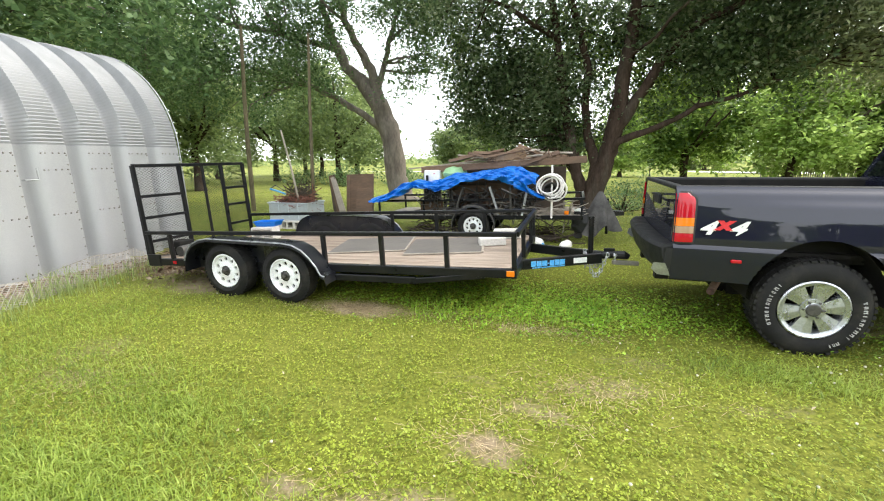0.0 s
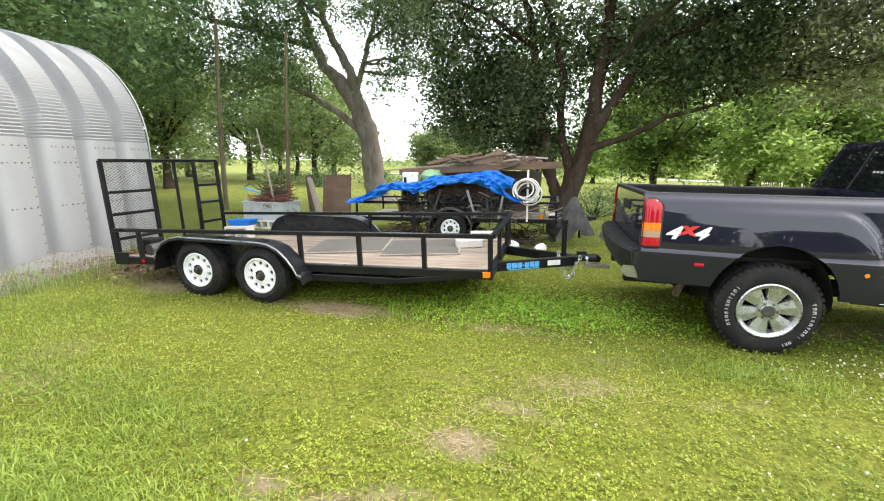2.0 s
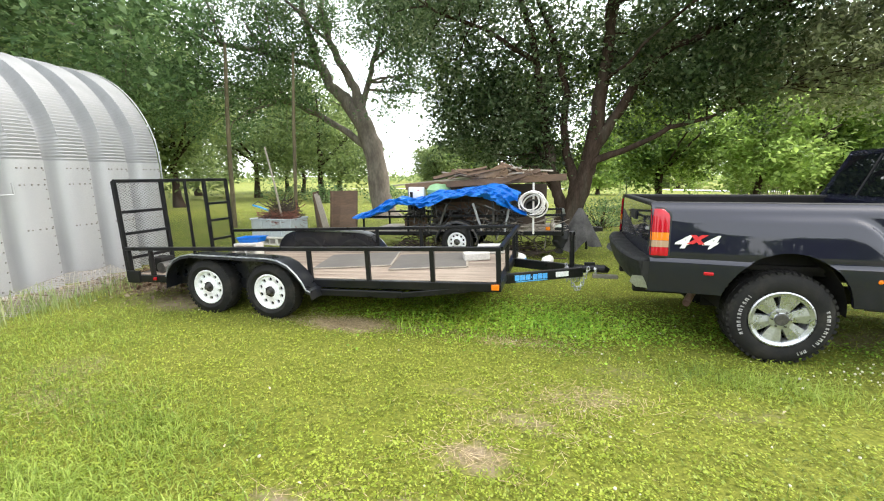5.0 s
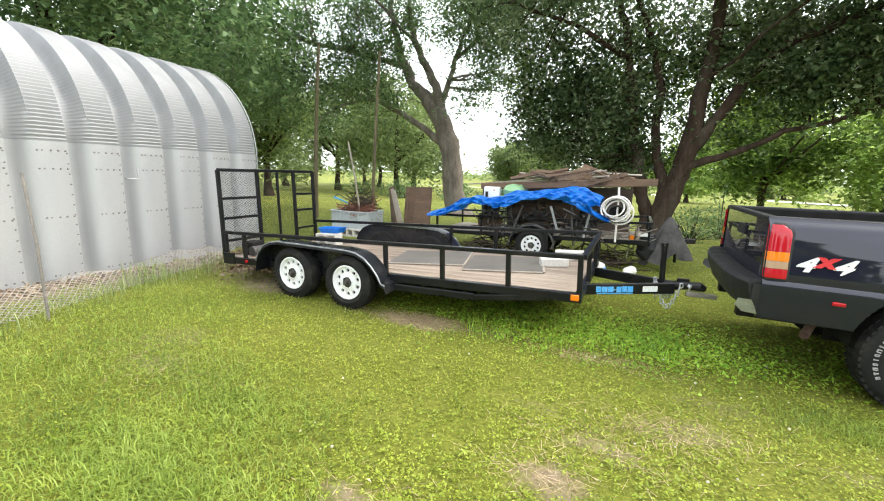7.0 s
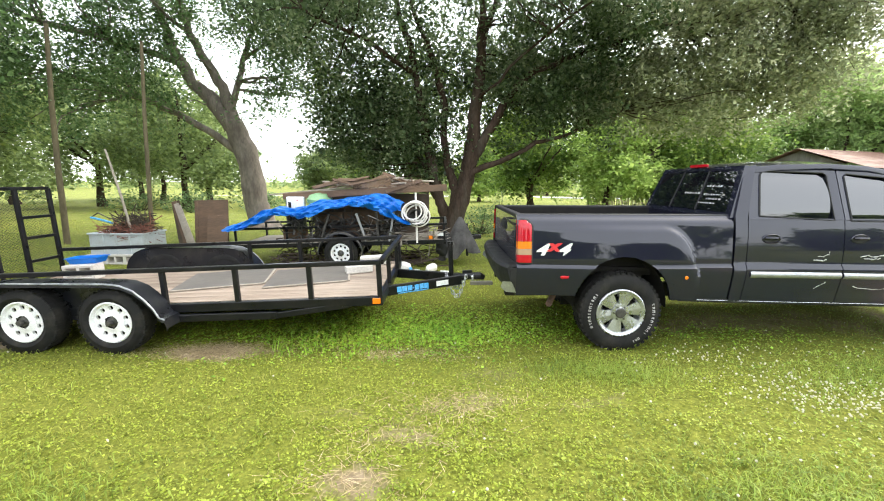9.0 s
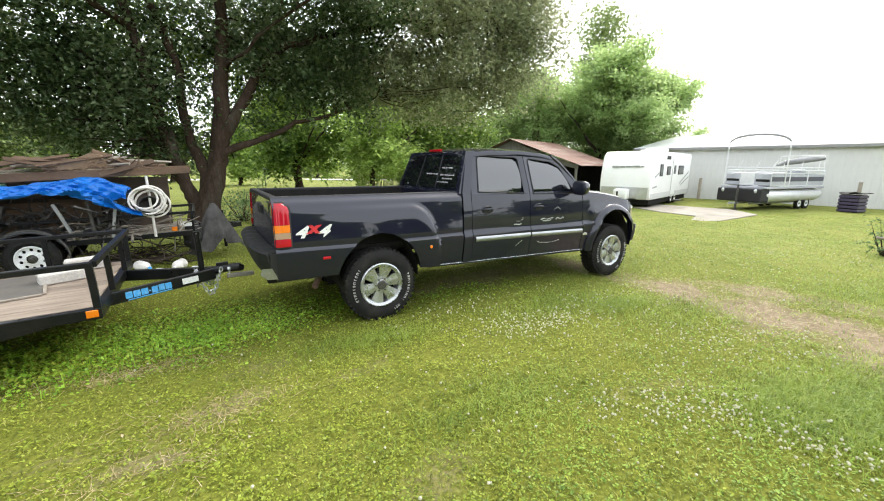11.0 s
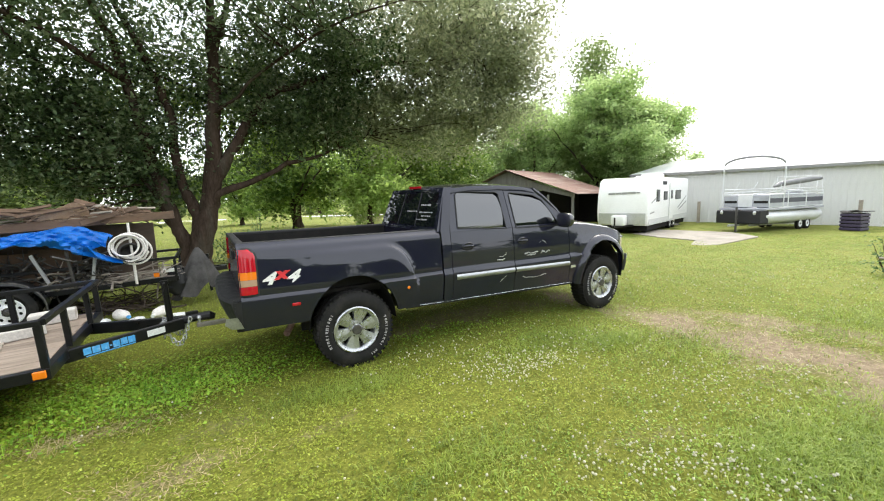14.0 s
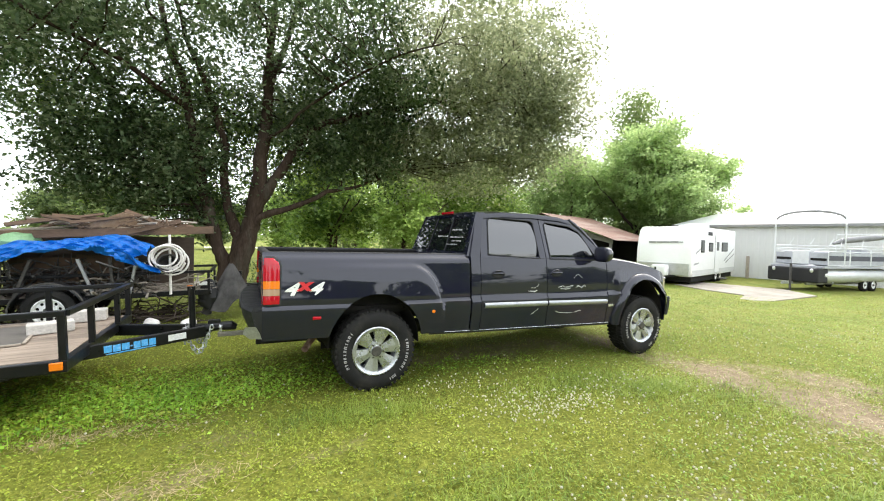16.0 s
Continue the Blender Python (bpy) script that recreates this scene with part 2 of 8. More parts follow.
M = {
    "galv": surf("galvanised_steel", (0.35, 0.355, 0.36), (0.42, 0.425, 0.43), 2.2, (0.42, 0.55), 0.35, 0.03, 320, stretch=(1, 1, 0.35), stain=(0.36, 0.35, 0.33), stain_scale=1.1, stain_amount=0.3),
    # darker copy of galv: sky light blocked by trees is put into its colour
    "galv_shaded": surf("weathered_galvanised_roof", (0.21, 0.215, 0.22), (0.28, 0.285, 0.29), 2.2, (0.5, 0.65), 0.2, 0.03, 320, stretch=(1, 1, 0.35), stain=(0.22, 0.215, 0.20), stain_scale=1.1, stain_amount=0.4),
    "bolt": surf("rusty_bolt", (0.16, 0.15, 0.14), (0.28, 0.25, 0.22), 20, (0.5, 0.7), 0.5, 0.1),
    "black_steel": surf("black_painted_steel", (0.005, 0.0055, 0.007), (0.010, 0.010, 0.011), 5, (0.25, 0.42), 0.0, 0.08, 70, spec=0.25, stain=(0.05, 0.04, 0.03), stain_scale=3, stain_amount=0.2),
    "fender": surf("black_fender_paint", (0.006, 0.007, 0.010), (0.012, 0.013, 0.016), 4, (0.22, 0.38), 0.0, 0.05, 80, spec=0.3, coat=0.2, stain=(0.08, 0.07, 0.055), stain_scale=2.5, stain_amount=0.25),
    "tyre": surf("tyre_rubber", (0.010, 0.010, 0.010), (0.021, 0.020, 0.019), 9, (0.7, 0.9), 0.0, 0.25, 120, spec=0.2, stain=(0.09, 0.08, 0.06), stain_scale=5, stain_amount=0.22),
    "white_rim": surf("white_rim_paint", (0.76, 0.77, 0.78), (0.82, 0.82, 0.82), 8, (0.35, 0.5), 0.0, 0.04, 60, stain=(0.38, 0.29, 0.22), stain_scale=7, stain_amount=0.2),
    "letter": surf("worn_white_lettering", (0.30, 0.29, 0.28), (0.5, 0.49, 0.47), 25, (0.6, 0.8), 0, 0.1),
    "strip": surf("satin_bright_strip", (0.33, 0.34, 0.36), (0.42, 0.43, 0.45), 9, (0.26, 0.4), 0.75, 0.02),
    "alloy": surf("polished_alloy", (0.40, 0.41, 0.43), (0.52, 0.53, 0.55), 10, (0.22, 0.34), 0.8, 0.02, 60, stain=(0.36, 0.36, 0.37), stain_scale=9, stain_amount=0.2),
    "chrome": surf("chrome", (0.62, 0.63, 0.65), (0.7, 0.7, 0.71), 12, (0.18, 0.3), 0.7, 0.02),
    "hub": surf("hub_steel", (0.05, 0.05, 0.05), (0.13, 0.12, 0.11), 20, (0.4, 0.6), 0.6, 0.1),
    "deck": surf("weathered_deck_wood", (0.20, 0.15, 0.112), (0.355, 0.295, 0.24), 3, (0.7, 0.9), 0, 0.3, 45, spec=0.2, stretch=(0.14, 1.8, 1), per_piece=0.2, stain=(0.12, 0.075, 0.05), stain_scale=2.8, stain_amount=0.9),
    "ply": surf("grey_damp_plywood", (0.085, 0.075, 0.066), (0.145, 0.13, 0.112), 5, (0.6, 0.8), 0, 0.15, 40, stretch=(0.3, 1, 1), stain=(0.13, 0.12, 0.10), stain_scale=3, stain_amount=0.5),
    "lath": surf("pale_lath", (0.24, 0.205, 0.165), (0.38, 0.33, 0.27), 6, (0.7, 0.85), 0, 0.2, 50),
    "paint": surf("dark_grey_truck_paint", (0.0090, 0.0095, 0.0200), (0.0110, 0.0115, 0.0235), 3, (0.3, 0.36), 0.0, 0.0, 200, spec=0.05, coat=1.0),
    "trim": surf("black_plastic_trim", (0.009, 0.009, 0.010), (0.018, 0.018, 0.019), 12, (0.5, 0.7), 0, 0.08, 150, spec=0.4),
    "dark": surf("dark_underbody", (0.008, 0.008, 0.008), (0.02, 0.018, 0.016), 8, (0.8, 0.95), 0, 0.1, spec=0.2),
    "tint": glass("tinted_glass", (0.004, 0.005, 0.007), 0.02, 0.7, 1.8),
    "red_lens": glass("red_lens", (0.40, 0.006, 0.016), 0.08),
    "amber_lens": glass("amber_lens", (0.75, 0.19, 0.01), 0.12),
    "clear_lens": glass("clear_lens", (0.42, 0.36, 0.28), 0.12),
    "reverse_lens": glass("reverse_lens", (0.36, 0.24, 0.15), 0.12),
    "rust": surf("rusty_pipe", (0.30, 0.17, 0.11), (0.46, 0.32, 0.25), 15, (0.7, 0.9), 0.2, 0.2),
    "white": surf("white_paint", (0.74, 0.74, 0.72), (0.8, 0.8, 0.79), 5, (0.4, 0.55), 0, 0.03),
    "decal_red": surf("red_decal", (0.55, 0.02, 0.03), (0.62, 0.03, 0.04), 8, (0.4, 0.5), 0, 0.0),
    "decal_blue": surf("blue_decal", (0.05, 0.33, 0.72), (0.09, 0.42, 0.8), 20, (0.4, 0.5), 0, 0.0, stain=(0.5, 0.6, 0.7), stain_scale=30, stain_amount=0.5),
    "tarp": surf("blue_tarp", (0.003, 0.12, 0.47), (0.006, 0.15, 0.55), 2.5, (0.26, 0.38), 0, 0.05, 90, coat=0.0, spec=0.4),
    "concrete": surf("concrete", (0.50, 0.47, 0.43), (0.62, 0.59, 0.54), 6, (0.8, 0.95), 0, 0.35, 60, stain=(0.36, 0.33, 0.29), stain_scale=3, stain_amount=0.5),
    "brown_wood": surf("brown_wood", (0.085, 0.05, 0.03), (0.165, 0.10, 0.06), 4, (0.65, 0.85), 0, 0.25, 40, stretch=(0.3, 1, 1), per_piece=0.25, stain=(0.07, 0.05, 0.035), stain_scale=3, stain_amount=0.5),
    "grey_wood": surf("grey_weathered_wood", (0.26, 0.22, 0.18), (0.40, 0.35, 0.29), 5, (0.75, 0.9), 0, 0.3, 50, stretch=(0.3, 1, 1), per_piece=0.2),
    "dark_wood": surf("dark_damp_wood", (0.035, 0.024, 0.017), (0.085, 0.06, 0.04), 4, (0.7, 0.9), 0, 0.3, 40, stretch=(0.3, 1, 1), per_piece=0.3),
    "barn_wood": surf("old_barn_boards", (0.12, 0.115, 0.11), (0.21, 0.20, 0.19), 3, (0.8, 0.95), 0, 0.2, 30, stretch=(3, 3, 0.3), stain=(0.07, 0.065, 0.06), stain_scale=2, stain_amount=0.5),
    "brush": surf("dry_brush", (0.09, 0.055, 0.035), (0.22, 0.145, 0.09), 8, (0.8, 0.9), 0, 0.2),
    "red_brush": surf("reddish_brush", (0.15, 0.05, 0.035), (0.27, 0.12, 0.08), 8, (0.8, 0.9), 0, 0.2),
    "bin": surf("grey_blue_bin", (0.38, 0.42, 0.45), (0.48, 0.52, 0.54), 3, (0.5, 0.65), 0.1, 0.08, stain=(0.25, 0.24, 0.22), stain_scale=3, stain_amount=0.4),
    "hose": surf("white_hose", (0.70, 0.66, 0.62), (0.8, 0.76, 0.72), 10, (0.4, 0.5), 0, 0.05),
    "cloth": surf("grey_cloth", (0.05, 0.048, 0.046), (0.105, 0.10, 0.095), 6, (0.9, 0.98), 0, 0.3, 80, spec=0.1),
    "bark": surf("grey_brown_bark", (0.026, 0.018, 0.013), (0.07, 0.048, 0.036), 7, (0.85, 0.98), 0, 0.9, 28, spec=0.1, stretch=(1, 1, 0.3), stain=(0.11, 0.105, 0.08), stain_scale=2.0, stain_amount=0.4),
    "bark_pale": surf("pale_grey_bark", (0.115, 0.095, 0.08), (0.235, 0.205, 0.175), 6, (0.85, 0.98), 0, 0.9, 28, spec=0.15, stretch=(1, 1, 0.3), stain=(0.09, 0.075, 0.06), stain_scale=2.5, stain_amount=0.5),
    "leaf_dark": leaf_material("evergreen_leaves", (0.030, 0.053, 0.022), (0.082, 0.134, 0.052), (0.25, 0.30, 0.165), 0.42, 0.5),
    "leaf_mid": leaf_material("oak_leaves", (0.038, 0.078, 0.03), (0.092, 0.165, 0.062), (0.20, 0.28, 0.125), 0.45, 0.5),
    "leaf_light": leaf_material("light_green_leaves", (0.14, 0.23, 0.05), (0.26, 0.38, 0.095), (0.41, 0.52, 0.18), 0.55),
    # sun on the crown's open side is put into this paler leaf colour
    "leaf_sunlit": leaf_material("dusty_pale_leaves", (0.13, 0.16, 0.08), (0.27, 0.305, 0.17), (0.48, 0.50, 0.33), 0.5, 0.5),
    # on the back crown, light from behind is put into this brighter green
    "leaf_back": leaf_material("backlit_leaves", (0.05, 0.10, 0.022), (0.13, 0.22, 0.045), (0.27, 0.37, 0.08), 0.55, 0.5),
    # light green leaves, lightened further to paint in the glare over them
    "leaf_hazed": leaf_material("pale_green_leaves", (0.185, 0.285, 0.10), (0.30, 0.41, 0.165), (0.44, 0.54, 0.26), 0.6, 0.25),
    # distance haze is put into this lighter, duller green
    "leaf_far": leaf_material("far_leaves", (0.10, 0.15, 0.055), (0.17, 0.235, 0.085), (0.27, 0.34, 0.13), 0.45, 0.12),
    "grass": leaf_material("grass_blades", (0.066, 0.098, 0.012), (0.23, 0.26, 0.035), (0.38, 0.37, 0.09), 0.35, 0.9),
    "coarse": leaf_material("coarse_grass", (0.085, 0.14, 0.017), (0.215, 0.30, 0.042), (0.35, 0.42, 0.095), 0.35, 0.9),
    "weed": leaf_material("pale_weeds", (0.12, 0.18, 0.05), (0.24, 0.30, 0.11), (0.42, 0.42, 0.22), 0.4, 1.2),
    "lush": leaf_material("rank_clover", (0.085, 0.185, 0.016), (0.22, 0.40, 0.034), (0.36, 0.54, 0.065), 0.35, 0.8),
    "green_clover": leaf_material("fresh_clover_leaves", (0.080, 0.145, 0.016), (0.185, 0.30, 0.036), (0.30, 0.42, 0.07), 0.28, 0.8),
    "clover": leaf_material("clover_leaves", (0.110, 0.150, 0.013), (0.235, 0.30, 0.028), (0.345, 0.40, 0.052), 0.25, 0.8),
    "flower": surf("clover_flower", (0.44, 0.42, 0.29), (0.58, 0.56, 0.42), 30, (0.7, 0.9), 0, 0.1),
    "dry_leaf": surf("fallen_leaf", (0.42, 0.34, 0.20), (0.6, 0.52, 0.36), 12, (0.6, 0.8), 0, 0.1),
}

# ---- ground ----
def ground_z(x, y):
    """The lawn: level round the truck, falling gently towards the concrete pad."""
    return -0.3 * step(6.0, 17.0, x) - 0.12 * step(12, 60, y)


# bare spots in the lawn: x, y, radius along x, radius along y, turn, how bare
BARE = [(-2.35, -1.85, 0.26, 0.14, 0.1, 1.0), (-3.25, -2.45, 0.15, 0.10, 0, 0.8), (-2.85, -2.5, 0.22, 0.1, 0.1, 0.75), (-2.58, -2.34, 0.2, 0.09, 0.2, 0.7), (-2.55, -1.1, 0.25, 0.1, 0, 0.4), (-5.55, -2.0, 0.45, 0.2, 0.2, 0.45), (-0.6, -1.0, 0.4, 0.12, 0.3, 0.4), (-1.6, -0.95, 0.35, 0.15, 0, 0.45), (-2.04, -1.42, 0.32, 0.12, -0.2, 0.55), (-1.7, -1.0, 0.42, 0.2, 0.3, 0.4), (-4.2, -0.02, 0.7, 0.2, 0, 1.0),
        (-2.2, -0.1, 0.5, 0.14, 0.2, 0.4), (-6.8, 0.3, 1.0, 0.5, 0, 0.8), (-8.0, 1.0, 1.1, 0.8, 0, 1.0), (-8.8, -2.6, 0.45, 2.6, 0.06, 1.05), (-8.85, 0.6, 0.5, 1.8, 0.06, 1.05), (3.9, 0.6, 0.32, 0.9, 0, 0.9), (4.15, -0.9, 0.5, 1.0, 0.1, 0.85), (4.05, -2.2, 0.8, 1.1, 0.15, 0.9), (3.9, -3.7, 0.9, 1.4, 0.1, 0.9), (4.9, -1.7, 0.5, 0.9, 0.35, 0.7), (5.3, -2.9, 0.45, 0.8, 0.2, 0.55),
        (4.6, -6.5, 1.2, 2.2, 0.1, 0.9), (-6.0, -1.6, 0.5, 0.3, 0.3, 0.35), (2.0, 0.9, 2.2, 0.5, 0, 0.5), (-5.2, -2.0, 0.5, 0.2, 0, 0.3), (-0.6, -2.3, 0.5, 0.2, 0.4, 0.35), (1.3, -2.4, 0.5, 0.15, -0.3, 0.4), (-1.2, -0.5, 0.6, 0.2, 0.1, 0.35)]


def bare(x, y):
    """How bare the soil is at a place, 0 to 1; works on arrays."""
    x, y = np.asarray(x, float), np.asarray(y, float)
    w = 0.16 * np.sin(5.1 * x + 1.7 * y) + 0.13 * np.sin(2.3 * x - 6.7 * y + 1) + 0.10 * np.sin(13.0 * x + 9 * y) + 0.08 * np.sin(-17 * x + 11 * y + 2)
    out = np.zeros_like(x)
    for cx, cy, rx, ry, a, most in BARE:
        u, v = (x - cx) * math.cos(a) + (y - cy) * math.sin(a), -(x - cx) * math.sin(a) + (y - cy) * math.cos(a)
        d = np.sqrt((u / rx) ** 2 + (v / ry) ** 2) + w
        out = np.maximum(out, most * np.clip((1.2 - d) / 0.8, 0, 1))
    return out


def make_ground():
    def steps(lo, hi, fine_lo, fine_hi, fine):
        mid = list(np.arange(fine_lo, fine_hi + fine / 2, fine))
        left, x, s = [], fine_lo, fine
        while x > lo:
            s *= 1.22
            x -= s
            left.append(x)
        right, x, s = [], fine_hi, fine
        while x < hi:
            s *= 1.22
            x += s
            right.append(x)
        return np.array(left[::-1] + mid + right)

    xs, ys = steps(-900, 900, -10, 9, 0.13), steps(-900, 900, -7, 4, 0.13)
    gx, gy = np.meshgrid(xs, ys)
    ax = np.clip((gx - 6) / 11, 0, 1)
    ay = np.clip((gy - 12) / 48, 0, 1)
    gz = -0.3 * ax * ax * (3 - 2 * ax) - 0.12 * ay * ay * (3 - 2 * ay)
    b = bare(gx, gy)
    gz = gz + 0.012 * np.sin(1.9 * gx + 0.7 * gy) * np.sin(1.3 * gy - 0.4 * gx) * (np.abs(gx) < 12) - 0.012 * b
    nx, ny = len(xs), len(ys)
    idx = np.arange(nx * ny).reshape(ny, nx)
    quads = np.stack([idx[:-1, :-1], idx[:-1, 1:], idx[1:, 1:], idx[1:, :-1]], -1).reshape(-1, 4)
    m = bpy.data.materials.new("lawn_soil")
    m.use_nodes = True
    t = m.node_tree
    p = t.nodes["Principled BSDF"]
    p.inputs["Roughness"].default_value, p.inputs["Specular IOR Level"].default_value = 0.95, 0.1
    co = t.nodes.new("ShaderNodeTexCoord")

    def noise_node(scale, detail, lo, hi):
        n = t.nodes.new("ShaderNodeTexNoise")
        n.inputs["Scale"].default_value, n.inputs["Detail"].default_value, n.inputs["Roughness"].default_value = scale, detail, 0.65
        t.links.new(co.outputs["Object"], n.inputs["Vector"])
        r = t.nodes.new("ShaderNodeMapRange")
        r.inputs["From Min"].default_value, r.inputs["From Max"].default_value = lo, hi
        t.links.new(n.outputs["Fac"], r.inputs["Value"])
        return n, r

    def blend(fac, a, b2):
        x = t.nodes.new("ShaderNodeMix")
        x.data_type = "RGBA"
        for key, v in (("A", a), ("B", b2)):
            if isinstance(v, tuple):
                x.inputs[key].default_value = (*v, 1)
            else:
                t.links.new(v, x.inputs[key])
        t.links.new(fac, x.inputs["Factor"])
        return x.outputs["Result"]

    _, big = noise_node(0.35, 4, 0.35, 0.65)
    fine_n, fine = noise_node(38, 4, 0.3, 0.7)
    _, mid = noise_node(2.2, 5, 0.4, 0.66)
    green = blend(big.outputs[0], (0.13, 0.18, 0.032), (0.21, 0.24, 0.05))
    green = blend(mid.outputs[0], green, (0.265, 0.265, 0.075))
    dark = t.nodes.new("ShaderNodeMapRange")
    dark.inputs["To Min"].default_value, dark.inputs["To Max"].default_value = 0.4, 1.25
    t.links.new(fine.outputs[0], dark.inputs["Value"])
    hs = t.nodes.new("ShaderNodeHueSaturation")
    t.links.new(green, hs.inputs["Color"])
    t.links.new(dark.outputs[0], hs.inputs["Value"])
    _, sn = noise_node(9, 5, 0.3, 0.7)
    # dark thatch, with the shade between leaves put into its colour, fading outwards
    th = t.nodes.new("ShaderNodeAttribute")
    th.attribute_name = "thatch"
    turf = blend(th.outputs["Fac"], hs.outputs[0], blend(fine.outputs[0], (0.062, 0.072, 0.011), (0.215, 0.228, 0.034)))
    soil = blend(sn.outputs[0], (0.165, 0.122, 0.078), (0.32, 0.255, 0.172))
    at = t.nodes.new("ShaderNodeAttribute")
    at.attribute_name = "bare"
    edge = t.nodes.new("ShaderNodeMath")
    edge.operation = "MULTIPLY_ADD"
    edge.inputs[1].default_value = 1.5
    _, en = noise_node(24, 4, 0.35, 0.65)
    sub = t.nodes.new("ShaderNodeMath")
    sub.operation = "MULTIPLY"
    sub.inputs[1].default_value = -0.55
    t.links.new(en.outputs[0], sub.inputs[0])
    t.links.new(at.outputs["Fac"], edge.inputs[0])
    t.links.new(sub.outputs[0], edge.inputs[2])
    edge.use_clamp = True
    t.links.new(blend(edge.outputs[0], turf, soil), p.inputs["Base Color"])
    bp = t.nodes.new("ShaderNodeBump")
    bp.inputs["Strength"].default_value, bp.inputs["Distance"].default_value = 0.7, 0.03
    t.links.new(fine_n.outputs["Fac"], bp.inputs["Height"])
    t.links.new(bp.outputs[0], p.inputs["Normal"])
    ob = raw_mesh("ground", np.stack([gx, gy, gz], -1).reshape(-1, 3), quads, m)
    a = ob.data.attributes.new("bare", "FLOAT", "POINT")
    a.data.foreach_set("value", b.ravel().astype(np.float32))
    # thatch and leaf shade: strongest near the lawn's middle, none eleven metres out
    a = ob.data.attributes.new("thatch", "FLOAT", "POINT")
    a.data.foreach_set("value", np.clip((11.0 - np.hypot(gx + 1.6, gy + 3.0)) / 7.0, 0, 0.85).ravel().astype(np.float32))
    tagged(ob, "bright green lawn with bare sandy spots and tyre ruts", "ground", kind="structure")


make_ground()

# the concrete pad by the camper
pad = bmesh.new()
prism(pad, [(14.1, 4.2, -0.32), (15.2, 3.7, -0.32), (19.0, 4.0, -0.32), (20.4, 5.7, -0.32), (19.6, 8.9, -0.32), (17.0, 8.5, -0.32), (16.2, 6.6, -0.32), (16.0, 5.0, -0.32)], (0, 0, 0.06))
tagged(part("pavement", pad, surf("old_pad_concrete", (0.24, 0.21, 0.175), (0.36, 0.325, 0.275), 1.2, (0.85, 0.95), 0, 0.3, 40, stain=(0.17, 0.15, 0.12), stain_scale=0.9, stain_amount=0.6)), "pale broken concrete pad in the lawn", "pavement", kind="structure")
# the pale road across the far lawn
road = bmesh.new()
sheet(road, [[(x, 47 + 0.10 * x + w, ground_z(x, 60) + 0.02) for w in (0, 1.5, 3, 4.5)] for x in range(-140, 141, 10)])
tagged(part("road", road, surf("pale_gravel_road", (0.5, 0.49, 0.46), (0.62, 0.61, 0.58), 1.5, (0.8, 0.95), 0, 0.2, 20)), "pale gravel road crossing far behind the lawn", "road", kind="structure")

